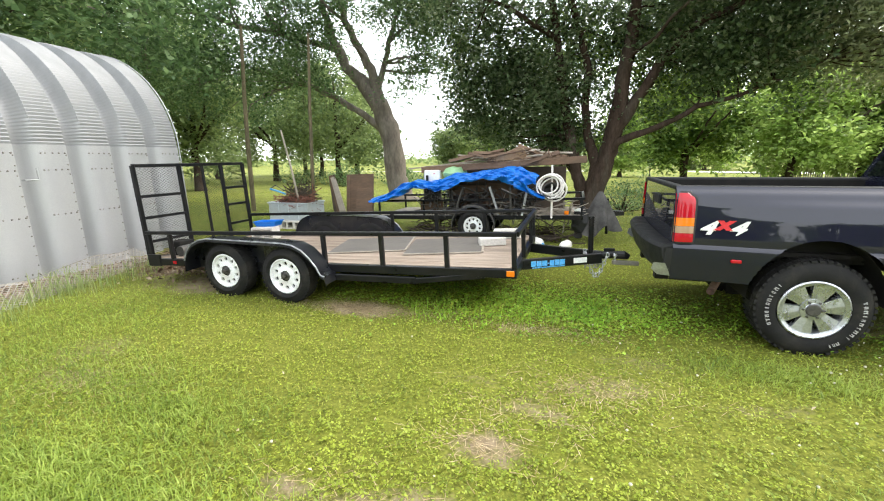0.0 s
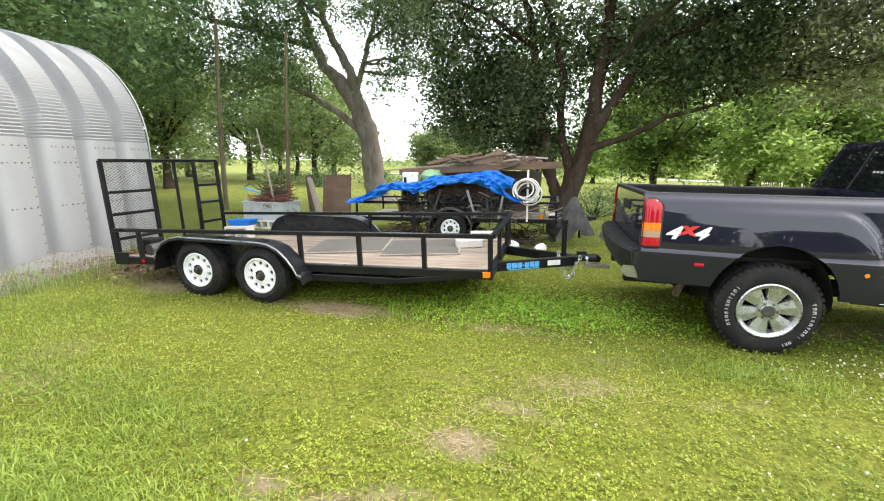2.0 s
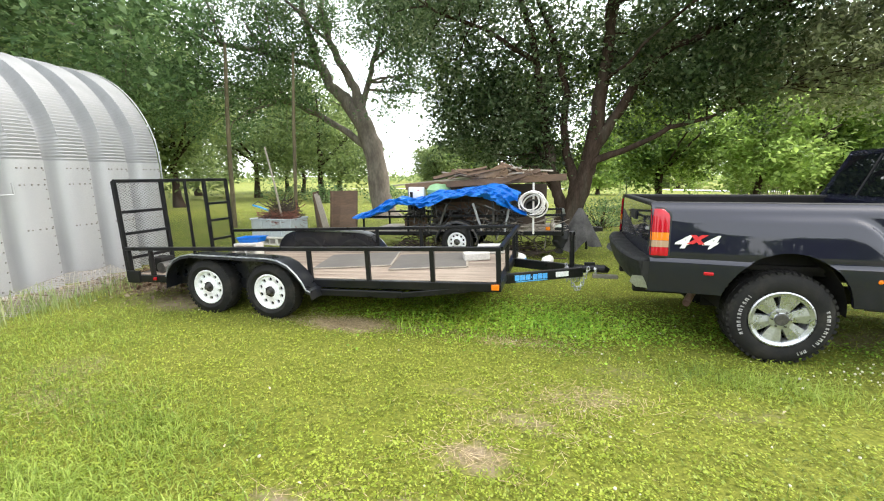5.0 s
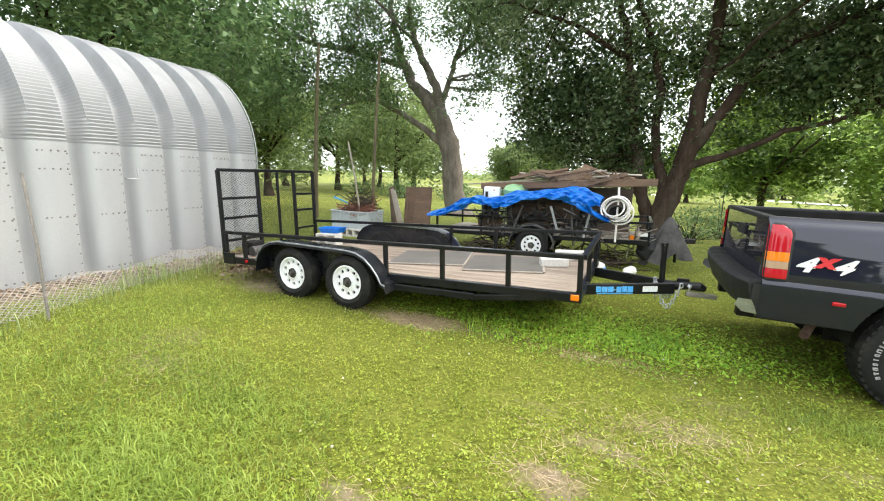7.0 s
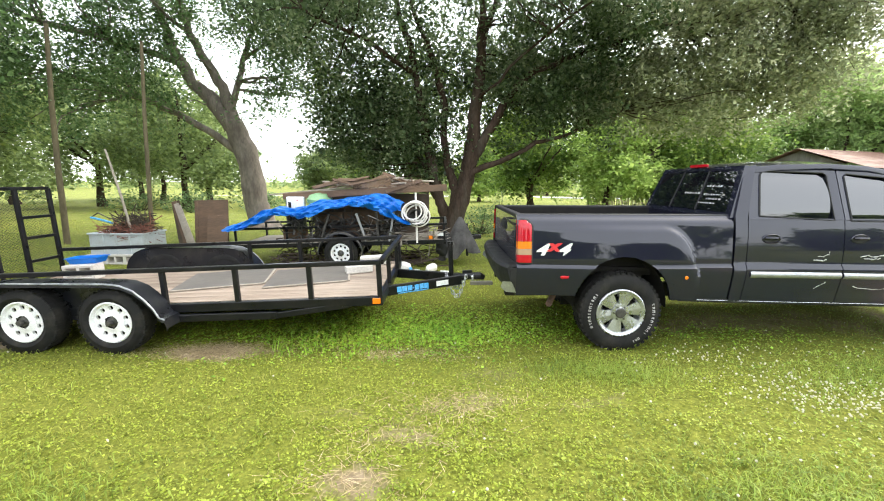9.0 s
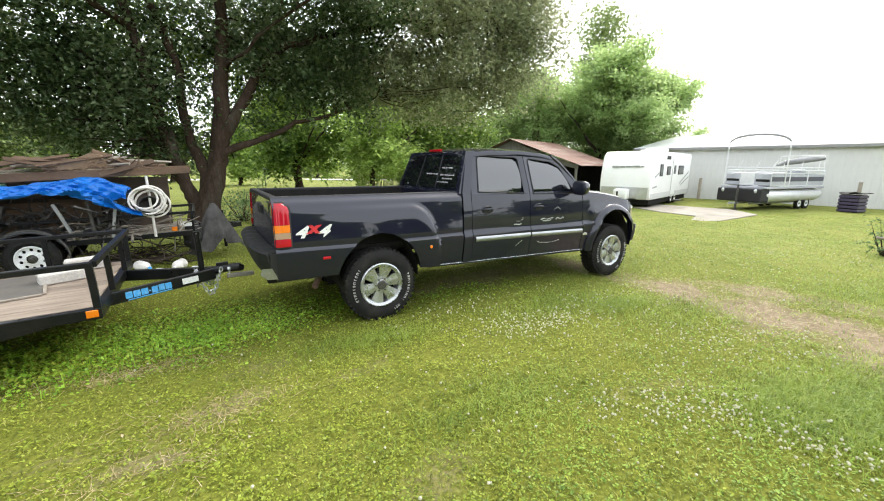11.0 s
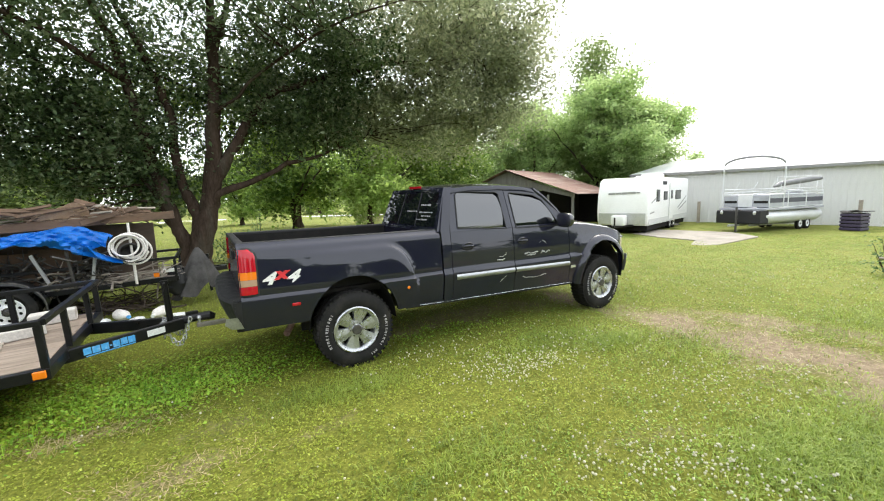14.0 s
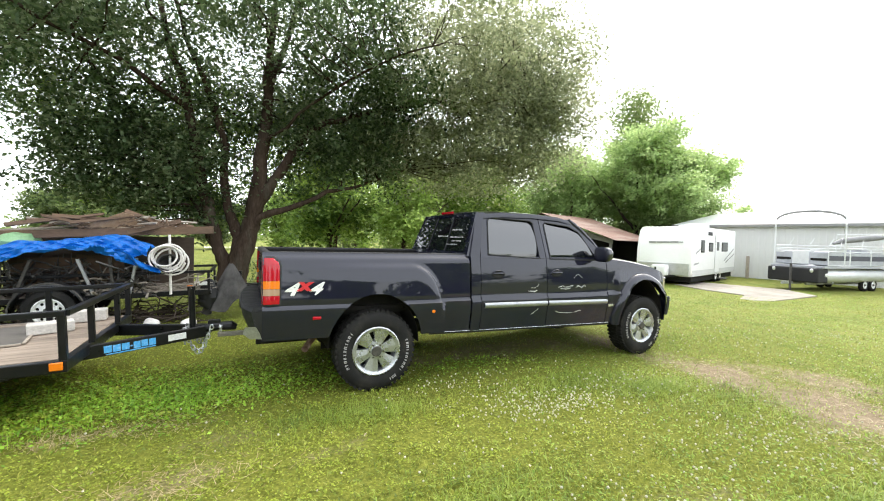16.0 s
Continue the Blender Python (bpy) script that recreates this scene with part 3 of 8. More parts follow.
# ---- the arched metal shed ----
def make_shed():
    shed = thing("metal_shed", pose(-9.2, 0, 0, 0, 0, 3.5), "arched shed of bolted galvanised steel panels", "shed")
    pitch, eave, rad = 0.65, 1.87, 1.83
    prof = [(0.0, 0.0), (0.02, -0.11), (0.05, -0.19), (0.09, -0.205), (0.13, -0.19), (0.17, -0.14), (0.21, -0.085), (0.25, -0.045), (0.30, -0.02), (0.36, -0.005), (0.42, 0.0), (0.55, 0.0), (0.65, 0.0)]
    flat = {0.02, 0.05, 0.09, 0.13}
    # the valleys grow squarer over the arch
    square = {0.05: -0.2, 0.09: -0.225, 0.13: -0.23, 0.17: -0.23, 0.21: -0.205, 0.25: -0.12, 0.30: -0.008, 0.36: 0.0}

    bm = bmesh.new()
    rows = []
    for z in (-0.05, 0.35, 0.9, 1.5, eave + 0.04):
        rows.append([(d + 0.004, y + 0.003, z) for y, d in prof])
    sheet(bm, rows)
    wall = part("wall_panel", bm, M["galv"], shed, smooth=True)
    bm = bmesh.new()
    rows = []
    n = 330
    for i in list(range(200)) + list(range(200, n + 1, 13)):
        a = math.pi * i / n
        rip = 0.007 * math.sin(i * math.pi * 2 / 3.0) if i > 2 else 0
        row = []
        for y, d in prof:
            r = rad + d + (square.get(y, d) - d) * min(1, a / 0.45) + (0 if y in flat else rip)
            row.append((-rad + r * math.cos(a), y, eave + r * math.sin(a)))
        rows.append(row)
    sheet(bm, rows)
    arch = part("roof_panel", bm, M["galv_shaded"], shed, smooth=True)
    bm = bmesh.new()
    for z in (0.1, 0.9, 1.55, 1.79):
        for y in (0.32, 0.37, 0.46, 0.54, 0.62):
            d = 0.0 if y > 0.4 else -0.012
            lathe(bm, [(0.0, d + 0.016), (0.011, d + 0.014), (0.013, d + 0.004)], 6, "x", (0, y, z))
    for k in range(13):
        lathe(bm, [(0.0, 0.014), (0.009, 0.012), (0.011, 0.004)], 6, "x", (0, 0.635, 0.08 + 0.14 * k))
    bolts = tagged(part("bolt_row", bm, M["bolt"], shed), kind="stuff")
    y0 = 2.32 - pitch
    for ob in (wall, arch, bolts):
        ob.matrix_basis = pose(0, y0, 0)
    for i in range(1, 15):
        for ob in (wall, arch, bolts):
            o = again(ob, pose(0, y0 - i * pitch, 0), shed)
            if ob is bolts:
                tagged(o, kind="stuff")
    # the far side wall and the rear end wall, to close it
    bm = boxed(-2 * rad - 0.05, -2 * rad, y0 - 14 * pitch, y0 + pitch, 0, eave)
    part("back_wall", bm, M["galv"], shed)
    bm = bmesh.new()
    prism(bm, [(-0.16, 2.33, 0)] + [(-rad + (rad - 0.16) * math.cos(math.pi * i / 20), 2.33, eave + (rad - 0.16) * math.sin(math.pi * i / 20)) for i in range(21)] + [(-2 * rad + 0.16, 2.33, 0)], (0, -0.03, 0))
    part("end_wall", bm, M["galv"], shed)
    # the narrow flange round the open edge
    bm = bmesh.new()
    tube(bm, [(0.01, 2.352, 0)] + [(-rad + (rad + 0.01) * math.cos(math.pi * i / 30), 2.352, eave + (rad + 0.01) * math.sin(math.pi * i / 30)) for i in range(31)], 0.012, 6)
    part("edge_flange", bm, M["galv"], shed)
    # two small handles bolted to the wall
    for y in (-0.15, -1.9):
        bm = bmesh.new()
        tube(bm, [(0.0, y - 0.1, 1.42), (0.06, y - 0.1, 1.42), (0.06, y + 0.06, 1.42), (0.06, y + 0.06, 1.58)], 0.012, 6)
        part("wall_hook", bm, M["galv"], shed)


make_shed()

# ---- wheels ----
def wheel(parent, m, radius, width, rim_radius, kind, name="wheel"):
    """A wheel whose outer face looks to -y. Returns it."""
    hub = part(name, lathe(bmesh.new(), [(0.0, 0.06), (0.05, 0.06), (0.05, width), (0.0, width)], 16), M["hub"], parent)
    hub.matrix_basis = m
    w, r = width, radius
    bm = bmesh.new()
    rr = rim_radius
    lathe(bm, [(rr, 0.03), (rr + 0.012, 0.006), (rr + 0.35 * (r - rr), -0.012), (r - 0.055, 0.0), (r - 0.022, 0.018), (r - 0.006, 0.045), (r, w / 2), (r - 0.006, w - 0.045), (r - 0.022, w - 0.018), (r - 0.055, w), (rr + 0.012, w - 0.006), (rr, w - 0.03)], 56)
    tread = bmesh.new()
    lugs = 46 if kind == "alloy" else 40
    for i in range(lugs):
        for y0, y1, da in ((0.016, 0.075, 0.0), (0.09, w - 0.09, 0.5), (w - 0.075, w - 0.016, 0.0)):
            a = 2 * math.pi * (i + da) / lugs
            tall = 0.004 if kind == "alloy" else 0.0015
            box(tread, -0.016, 0.016, y0, y1, r - 0.02, r + tall - (0.004 if y0 < 0.05 or y0 > w - 0.1 else 0), m=Matrix.Rotation(a, 4, "Y"))
    part("tyre", bm, M["tyre"], hub, smooth=True)
    tagged(part("tread", tread, M["tyre"], hub), kind="stuff")
    bm = bmesh.new()
    if kind == "alloy":
        lathe(bm, [(rr + 0.004, 0.004), (rr - 0.008, -0.002), (rr - 0.016, 0.004), (rr - 0.036, 0.010), (rr - 0.040, 0.016), (rr - 0.044, 0.10), (rr - 0.048, 0.2)], 48)
        for i in range(6):
            a0 = 2 * math.pi * i / 6 + 0.25
            for s in (-1, 1):
                inner, outer = 0.055, rr - 0.012
                pts = []
                for rad_, half in ((inner, 0.034), (0.105, 0.050), (outer, 0.088)):
                    pts.append((rad_, half))
                out_line = [Matrix.Rotation(-a0, 3, "Y") @ Vector((q, (0.020 if q < outer else 0.008) + (0.008 if s > 0 else 0.0), (h if s > 0 else 0.0))) for q, h in pts]
                back_line = [Matrix.Rotation(-a0, 3, "Y") @ Vector((q, (0.020 if q < outer else 0.008) + (0.0 if s > 0 else 0.008), (0.0 if s > 0 else -h))) for q, h in pts]
                slab(bm, [out_line, back_line], (0, 0.045, 0))
        lathe(bm, [(0.0, 0.004), (0.05, 0.004), (0.058, 0.012), (0.090, 0.016), (0.096, 0.06)], 24)
        part("rim", bm, M["alloy"], hub, "polished six-spoke alloy rim", smooth=True)
        bm = lathe(bmesh.new(), [(0.0, -0.004), (0.045, -0.004), (0.052, 0.0), (0.054, 0.008)], 20)
        part("hub_cap", bm, M["hub"], hub, "dark hub cap")
        for i in range(6):
            a = 2 * math.pi * i / 6
            part("lug_nut", lathe(bmesh.new(), [(0.0, 0.0), (0.008, 0.0), (0.009, 0.02)], 6, "y", (0.07 * math.cos(a), 0, 0.07 * math.sin(a))), M["hub"], hub)
        bm = lathe(bmesh.new(), [(0.05, 0.15), (rr - 0.035, 0.15), (rr - 0.035, 0.2)], 24)
        part("brake_disc", bm, M["dark"], hub)
        # raised white letters, drawn as plain bars
        for lo, hi, count in ((2.45, 3.65, 11), (-0.75, 0.35, 10), (-1.15, -0.9, 3)):
            for k in range(count):
                a = lo + (hi - lo) * (k + 0.5) / count
                wide = 0.7 + 0.5 * ((k * 7 + count) % 5) / 4
                mid = rr + 0.5 * (r - rr) - 0.004
                ring_bm = bmesh.new()
                tall = 0.013 + 0.004 * ((k * 3) % 3) / 2
                for v0 in ((-0.0075, 0.0075) if k % 3 else (0.0,)):
                    box(ring_bm, mid - tall, mid + tall, -0.0145, -0.003, (v0 - 0.0032) * wide, (v0 + 0.0032) * wide)
                if k % 2 or k % 3:
                    box(ring_bm, mid + tall - 0.006, mid + tall, -0.0145, -0.003, -0.008 * wide, 0.008 * wide)
                bmesh.ops.transform(ring_bm, matrix=Matrix.Rotation(-a, 4, "Y"), verts=ring_bm.verts[:])
                part("raised_letter", ring_bm, M["letter"], hub, "worn white raised letter")
    else:
        lathe(bm, [(rr + 0.004, 0.008), (rr - 0.008, 0.002), (rr - 0.016, 0.02), (rr - 0.03, 0.055)], 40)
        # the disc with its round holes
        holes = 10
        n = 64
        mid_r, hr = rr * 0.70, 0.023
        rows = []
        lathe(bm, [(rr - 0.03, 0.055), (mid_r + 0.045, 0.040), (mid_r + 0.028, 0.036)], n)
        lathe(bm, [(mid_r - 0.028, 0.034), (0.09, 0.03), (0.075, 0.02), (0.062, 0.02)], n)
        for i in range(holes):
            a0, a1 = 2 * math.pi * i / holes, 2 * math.pi * (i + 1) / holes
            am = (a0 + a1) / 2
            outer, inner = [], []
            for k in range(16):
                th = 2 * math.pi * k / 16
                cx, cz = mid_r * math.cos(am), mid_r * math.sin(am)
                inner.append((cx + hr * math.cos(am + th), 0.036, cz + hr * math.sin(am + th)))
                # a point on the border of this sector, in the same direction
                dr, dt = math.cos(th), math.sin(th)
                half = (a1 - a0) / 2
                f = 1 / max(abs(dr), abs(dt))
                rad_, ang = mid_r + 0.028 * dr * f, am + half * dt * f
                outer.append((rad_ * math.cos(ang), 0.035, rad_ * math.sin(ang)))
            sheet(bm, [outer, inner], close_v=True)
            sheet(bm, [inner, [(x, 0.06, z) for x, y, z in inner]], close_v=True)
        part("rim", bm, M["white_rim"], hub, "white steel rim with round holes", smooth=True)
        bm = bmesh.new()
        lathe(bm, [(0.0, -0.03), (0.024, -0.028), (0.028, 0.018), (0.05, 0.025)], 20)
        for i in range(5):
            a = 2 * math.pi * i / 5
            lathe(bm, [(0.0, 0.012), (0.008, 0.012), (0.008, 0.03)], 6, "y", (0.06 * math.cos(a), 0, 0.06 * math.sin(a)))
        part("hub_cap", bm, M["hub"], hub, "greasy dark hub cap with lug nuts")
        bm = lathe(bmesh.new(), [(0.06, 0.09), (rr - 0.03, 0.09), (rr - 0.03, 0.15)], 24)
        part("brake_drum", bm, M["dark"], hub)
    return hub


# ---- the flatbed trailer ----
def make_trailer():
    tr = thing("utility_trailer", pose(-5.49, 1.02, 0), "black steel tandem-axle utility trailer with plank deck", "trailer")
    # the frame stands on a slant, nose up
    tilt = Matrix.Translation((0, 0, 0.43)) @ Matrix.Rotation(radians(-2.35), 4, "Y")
    hw, x0, x1, rail = 0.95, -1.93, 3.08, 0.355

    def fixed(name, bm, mat, label="", parent=tr, smooth=False):
        bmesh.ops.transform(bm, matrix=tilt, verts=bm.verts[:])
        return part(name, bm, mat, parent, label, smooth)

    S = M["black_steel"]
    for s in (-1, 1):
        fixed("side_beam", boxed(x0, x1, s * hw - 0.03, s * hw + 0.03, -0.09, 0.0, 0.006), S)
        fixed("top_rail", bar(bmesh.new(), (x0, s * hw, rail), (x1, s * hw, rail), 0.055, 0.045), S)
        for x in (x0 + 0.03, -1.52, 0.86, 1.60, 2.35, x1 - 0.025):
            if s > 0 and x < -1.0:
                continue
            fixed("post", bar(bmesh.new(), (x, s * hw, 0.0), (x, s * hw, rail - 0.022), 0.045, 0.05, (1, 0, 0)), S)
        # the lower outrigger below the beam, with its pale worn edge
        fixed("outrigger", bar(bmesh.new(), (0.95, s * (hw + 0.03), -0.145), (2.0, s * (hw + 0.03), -0.15), 0.05, 0.075), S)
        fixed("brace", bar(bmesh.new(), (1.98, s * (hw + 0.028), -0.155), (2.75, s * (hw + 0.0), -0.075), 0.045, 0.06), S)
        fixed("inner_beam", boxed(x0 + 0.1, x1 - 0.1, s * 0.86 - 0.02, s * 0.86 + 0.02, -0.12, -0.036, 0.006), S)
        # fender over both wheels
        line = [(-1.03, 0.30), (-1.02, 0.44), (-0.97, 0.56), (-0.88, 0.655), (-0.76, 0.71), (-0.62, 0.735), (0.45, 0.735), (0.60, 0.72), (0.72, 0.67), (0.82, 0.585), (0.90, 0.49), (0.95, 0.40), (1.0, 0.385), (1.02, 0.30)]
        bm = bmesh.new()
        slab(bm, [[(x, s * (hw + 0.02), z) for x, z in line], [(x, s * (hw + 0.14), z + 0.004) for x, z in line], [(x, s * (hw + 0.245), z) for x, z in line], [(x, s * (hw + 0.255), z - 0.03) for x, z in line]], (0, 0, -0.008))
        fender = part("fender", bm, M["fender"], tr, smooth=True)
        bm = bmesh.new()
        inner = [(x, s * (hw + 0.02), z) for x, z in line]
        prism(bm, inner, (0, s * 0.006, 0))
        part("fender_plate", bm, M["fender"], fender)
        # tube along the fender's lip, its highlight put into the pale colour
        bm = bmesh.new()
        tube(bm, [(x, s * (hw + 0.252), z - 0.002) for x, z in line[1:-1]], 0.009, 6)
        part("worn_edge", bm, surf("worn_steel_edge", (0.14, 0.15, 0.17), (0.42, 0.43, 0.45), 14, (0.3, 0.5), 0.4, 0.05), fender)
        fixed("side_marker", boxed(x1 - 0.10, x1 - 0.02, s * hw - 0.05 if s < 0 else s * hw + 0.03, s * hw - 0.03 if s < 0 else s * hw + 0.05, -0.068, -0.008, 0.006), M["amber_lens"], "amber marker lamp")
    fixed("front_beam", boxed(x1 - 0.06, x1, -hw, hw, -0.09, 0.0, 0.006), S)
    fixed("front_rail", bar(bmesh.new(), (x1, -hw, rail), (x1, hw, rail), 0.055, 0.045), S)
    for y in (-0.4, 0.4):
        fixed("post", bar(bmesh.new(), (x1, y, 0), (x1, y, rail - 0.02), 0.045, 0.045, (1, 0, 0)), S)
    fixed("rear_beam", boxed(x0, x0 + 0.08, -hw, hw, -0.115, 0.0, 0.006), S)
    for x in (-1.2, -0.4, 0.4, 1.2, 2.0, 2.7):
        fixed("cross_member", boxed(x - 0.02, x + 0.02, -hw + 0.03, hw - 0.03, -0.1, -0.035), S)
    # deck planks
    n = 10
    w = (2 * hw - 0.07) / n
    plank = fixed("plank", boxed(x0 + 0.09, x1 - 0.065, -hw + 0.035, -hw + 0.035 + w - 0.006, -0.034, 0.004, 0.004), M["deck"], "weathered pine plank")
    for i in range(1, n):
        o = again(plank, pose(random.uniform(-0.006, 0.006), i * w, random.uniform(-0.003, 0.003)))
    # axles
    for x in (-0.435, 0.435):
        part("axle", tube(bmesh.new(), [(x, -1.0, 0.335), (x, 1.0, 0.335)], 0.035), M["dark"], tr)
        for s in (-1, 1):
            wheel(tr, Matrix.Translation((x, s * 1.165, 0.335)) @ (Matrix.Identity(4) if s < 0 else Matrix.Rotation(math.pi, 4, "Z")), 0.338, 0.205, 0.205, "steel")
        part("leaf_spring", boxed(x - 0.3, x + 0.3, -0.86, -0.80, 0.30, 0.345, 0.01), M["dark"], tr)
    # tongue of two channels to the coupler
    for s in (-1, 1):
        bm = bar(bmesh.new(), (x1 - 0.35, s * 0.62, -0.075), (x1 + 0.83, s * 0.05, -0.075), 0.05, 0.115)
        tongue = fixed("tongue", bm, S)
        if s < 0:
            # the maker's mark, drawn as plain bars
            a, b = Vector((x1 - 0.35, -0.62, -0.075)), Vector((x1 + 0.83, -0.05, -0.075))
            d = (b - a).normalized()
            side = Vector((d.y, -d.x, 0)) * 0.028
            bm = bmesh.new()
            for k, (f0, f1, z0, z1) in enumerate(((0.36, 0.402, -0.03, 0.032), (0.408, 0.452, -0.032, 0.03), (0.458, 0.502, -0.03, 0.03), (0.508, 0.520, -0.01, 0.002), (0.526, 0.566, -0.034, 0.028), (0.572, 0.612, -0.03, 0.032), (0.617, 0.660, -0.032, 0.03), (0.37, 0.66, -0.05, -0.04))):
                p, q = a + (b - a) * f0 + side, a + (b - a) * f1 + side
                bar(bm, p + Vector((0, 0, (z0 + z1) / 2)), q + Vector((0, 0, (z0 + z1) / 2)), 0.004, z1 - z0)
            fixed("maker_mark", bm, M["decal_blue"], "worn light blue mark on the tongue")
            p, q = a + (b - a) * 0.74 + side, a + (b - a) * 0.86 + side
            fixed("data_plate", bar(bmesh.new(), p, q, 0.004, 0.06), M["white"], "white data sticker")
    fixed("coupler", tube(bmesh.new(), [(x1 + 0.74, 0, -0.06), (x1 + 0.95, 0, -0.045), (x1 + 1.08, 0, -0.05), (x1 + 1.13, 0, -0.07)], [0.05, 0.045, 0.05, 0.03], 10), S)
    fixed("coupler_latch", boxed(x1 + 0.86, x1 + 0.98, -0.02, 0.02, -0.02, 0.03, 0.008), S)
    # jack
    jack = fixed("jack", tube(bmesh.new(), [(x1 + 0.72, 0.0, -0.15), (x1 + 0.72, 0.0, 0.36)], 0.03, 10), S)
    fixed("jack_cap", tube(bmesh.new(), [(x1 + 0.72, 0, 0.36), (x1 + 0.72, 0, 0.40)], 0.038, 10), S, parent=jack)
    fixed("crank_handle", tube(bmesh.new(), [(x1 + 0.72, 0, 0.38), (x1 + 0.72, -0.09, 0.385), (x1 + 0.72, -0.1, 0.38), (x1 + 0.72, -0.1, 0.30)], 0.009, 6), S, parent=jack)
    # safety chains
    for y, drop in ((-0.12, 0.24), (0.10, 0.18)):
        bm = bmesh.new()
        prev = None
        for k in range(15):
            f = k / 14
            p = Vector((x1 + 0.66 + 0.24 * f, y * (1 - 0.2 * f), -0.03 - drop * math.sin(math.pi * min(1, f * 1.02))))
            ring = [Matrix.Rotation(1.57 * (k % 2), 3, "Z") @ Vector((0.015 * math.cos(u), 0, 0.026 * math.sin(u))) + p for u in [j * math.pi / 4 for j in range(9)]]
            tube(bm, ring, 0.008, 5, cap=False)
        for k in range(4):
            p = Vector((x1 + 0.66, y, -0.06 - 0.032 * k))
            ring = [Matrix.Rotation(1.57 * (k % 2), 3, "Z") @ Vector((0.015 * math.cos(u), 0, 0.026 * math.sin(u))) + p for u in [j * math.pi / 4 for j in range(9)]]
            tube(bm, ring, 0.008, 5, cap=False)
        fixed("safety_chain", bm, M["chrome"], "bright steel safety chain")
    # upright ramp gate with its mesh
    gx, gz0, gz1 = x0 - 0.02, -0.09, 1.25
    gate = fixed("ramp_gate", bar(bmesh.new(), (gx, -hw, gz1), (gx, hw, gz1), 0.045, 0.045), S, "tall black ramp gate folded up")
    fixed("gate_bar", bar(bmesh.new(), (gx, -hw, gz0), (gx, hw, gz0), 0.045, 0.045), S, parent=gate)
    for y in (-hw, -0.28, 0.12, 0.48, hw):
        th = 0.05 if y not in (0.12,) else 0.035
        fixed("gate_post", bar(bmesh.new(), (gx, y, gz0), (gx, y, gz1), th, th, (1, 0, 0)), S, parent=gate)
    for ya, yb, zs in ((-hw, -0.28, (0.84, 0.55, 0.22)), (0.48, hw, (0.86, 0.58, 0.26))):
        for z in zs:
            fixed("gate_bar", bar(bmesh.new(), (gx, ya, z), (gx, yb, z), 0.04, 0.04), S, parent=gate)
    bm = bmesh.new()
    nz, ny = 46, 34
    for fam in (-1, 1):
        for k in range(-nz, ny + nz):
            y, z, line = -hw + k * 2 * hw / ny, gz0, []
            yy = -hw + k * 2 * hw / ny
            pts = []
            for j in range(nz + 1):
                zz = gz0 + (gz1 - gz0) * j / nz
                yj = yy + fam * j * (gz1 - gz0) / nz * 1.55
                if -hw <= yj <= hw:
                    pts.append((gx - 0.012, yj, zz))
            if len(pts) > 1:
                a, b = Vector(pts[0]), Vector(pts[-1])
                v = [bm.verts.new(p) for p in (a + Vector((0, 0, 0.002)), b + Vector((0, 0, 0.002)), b - Vector((0, 0, 0.002)), a - Vector((0, 0, 0.002)), a + Vector((-0.003, 0, 0)), b + Vector((-0.003, 0, 0)))]
                bm.faces.new((v[0], v[1], v[2], v[3]))
                bm.faces.new((v[0], v[1], v[5], v[4]))
                bm.faces.new((v[3], v[2], v[5], v[4]))
    tagged(fixed("gate_mesh", bm, S, "expanded metal mesh", parent=gate), kind="stuff")
    # tail lamp bracket and wiring at the rear corner
    fixed("lamp_bracket", boxed(x0 - 0.02, x0 + 0.2, -hw - 0.04, -hw - 0.01, -0.10, 0.06, 0.006), S)
    fixed("tail_lamp", boxed(x0 + 0.44, x0 + 0.49, -hw - 0.05, -hw - 0.03, -0.06, -0.02, 0.006), M["red_lens"], "red tail lamp")
    fixed("winch_box", boxed(x0 + 0.12, x0 + 0.36, -0.78, -0.55, 0.0, 0.2, 0.02), M["dark"], "small black winch box")
    fixed("winch_drum", tube(bmesh.new(), [(x0 + 0.42, -0.85, 0.08), (x0 + 0.42, -0.5, 0.08)], 0.07, 14), M["hub"])
    return tilt


TRAILER_TILT = make_trailer()
ON_DECK = pose(-5.49, 1.02, 0) @ TRAILER_TILT


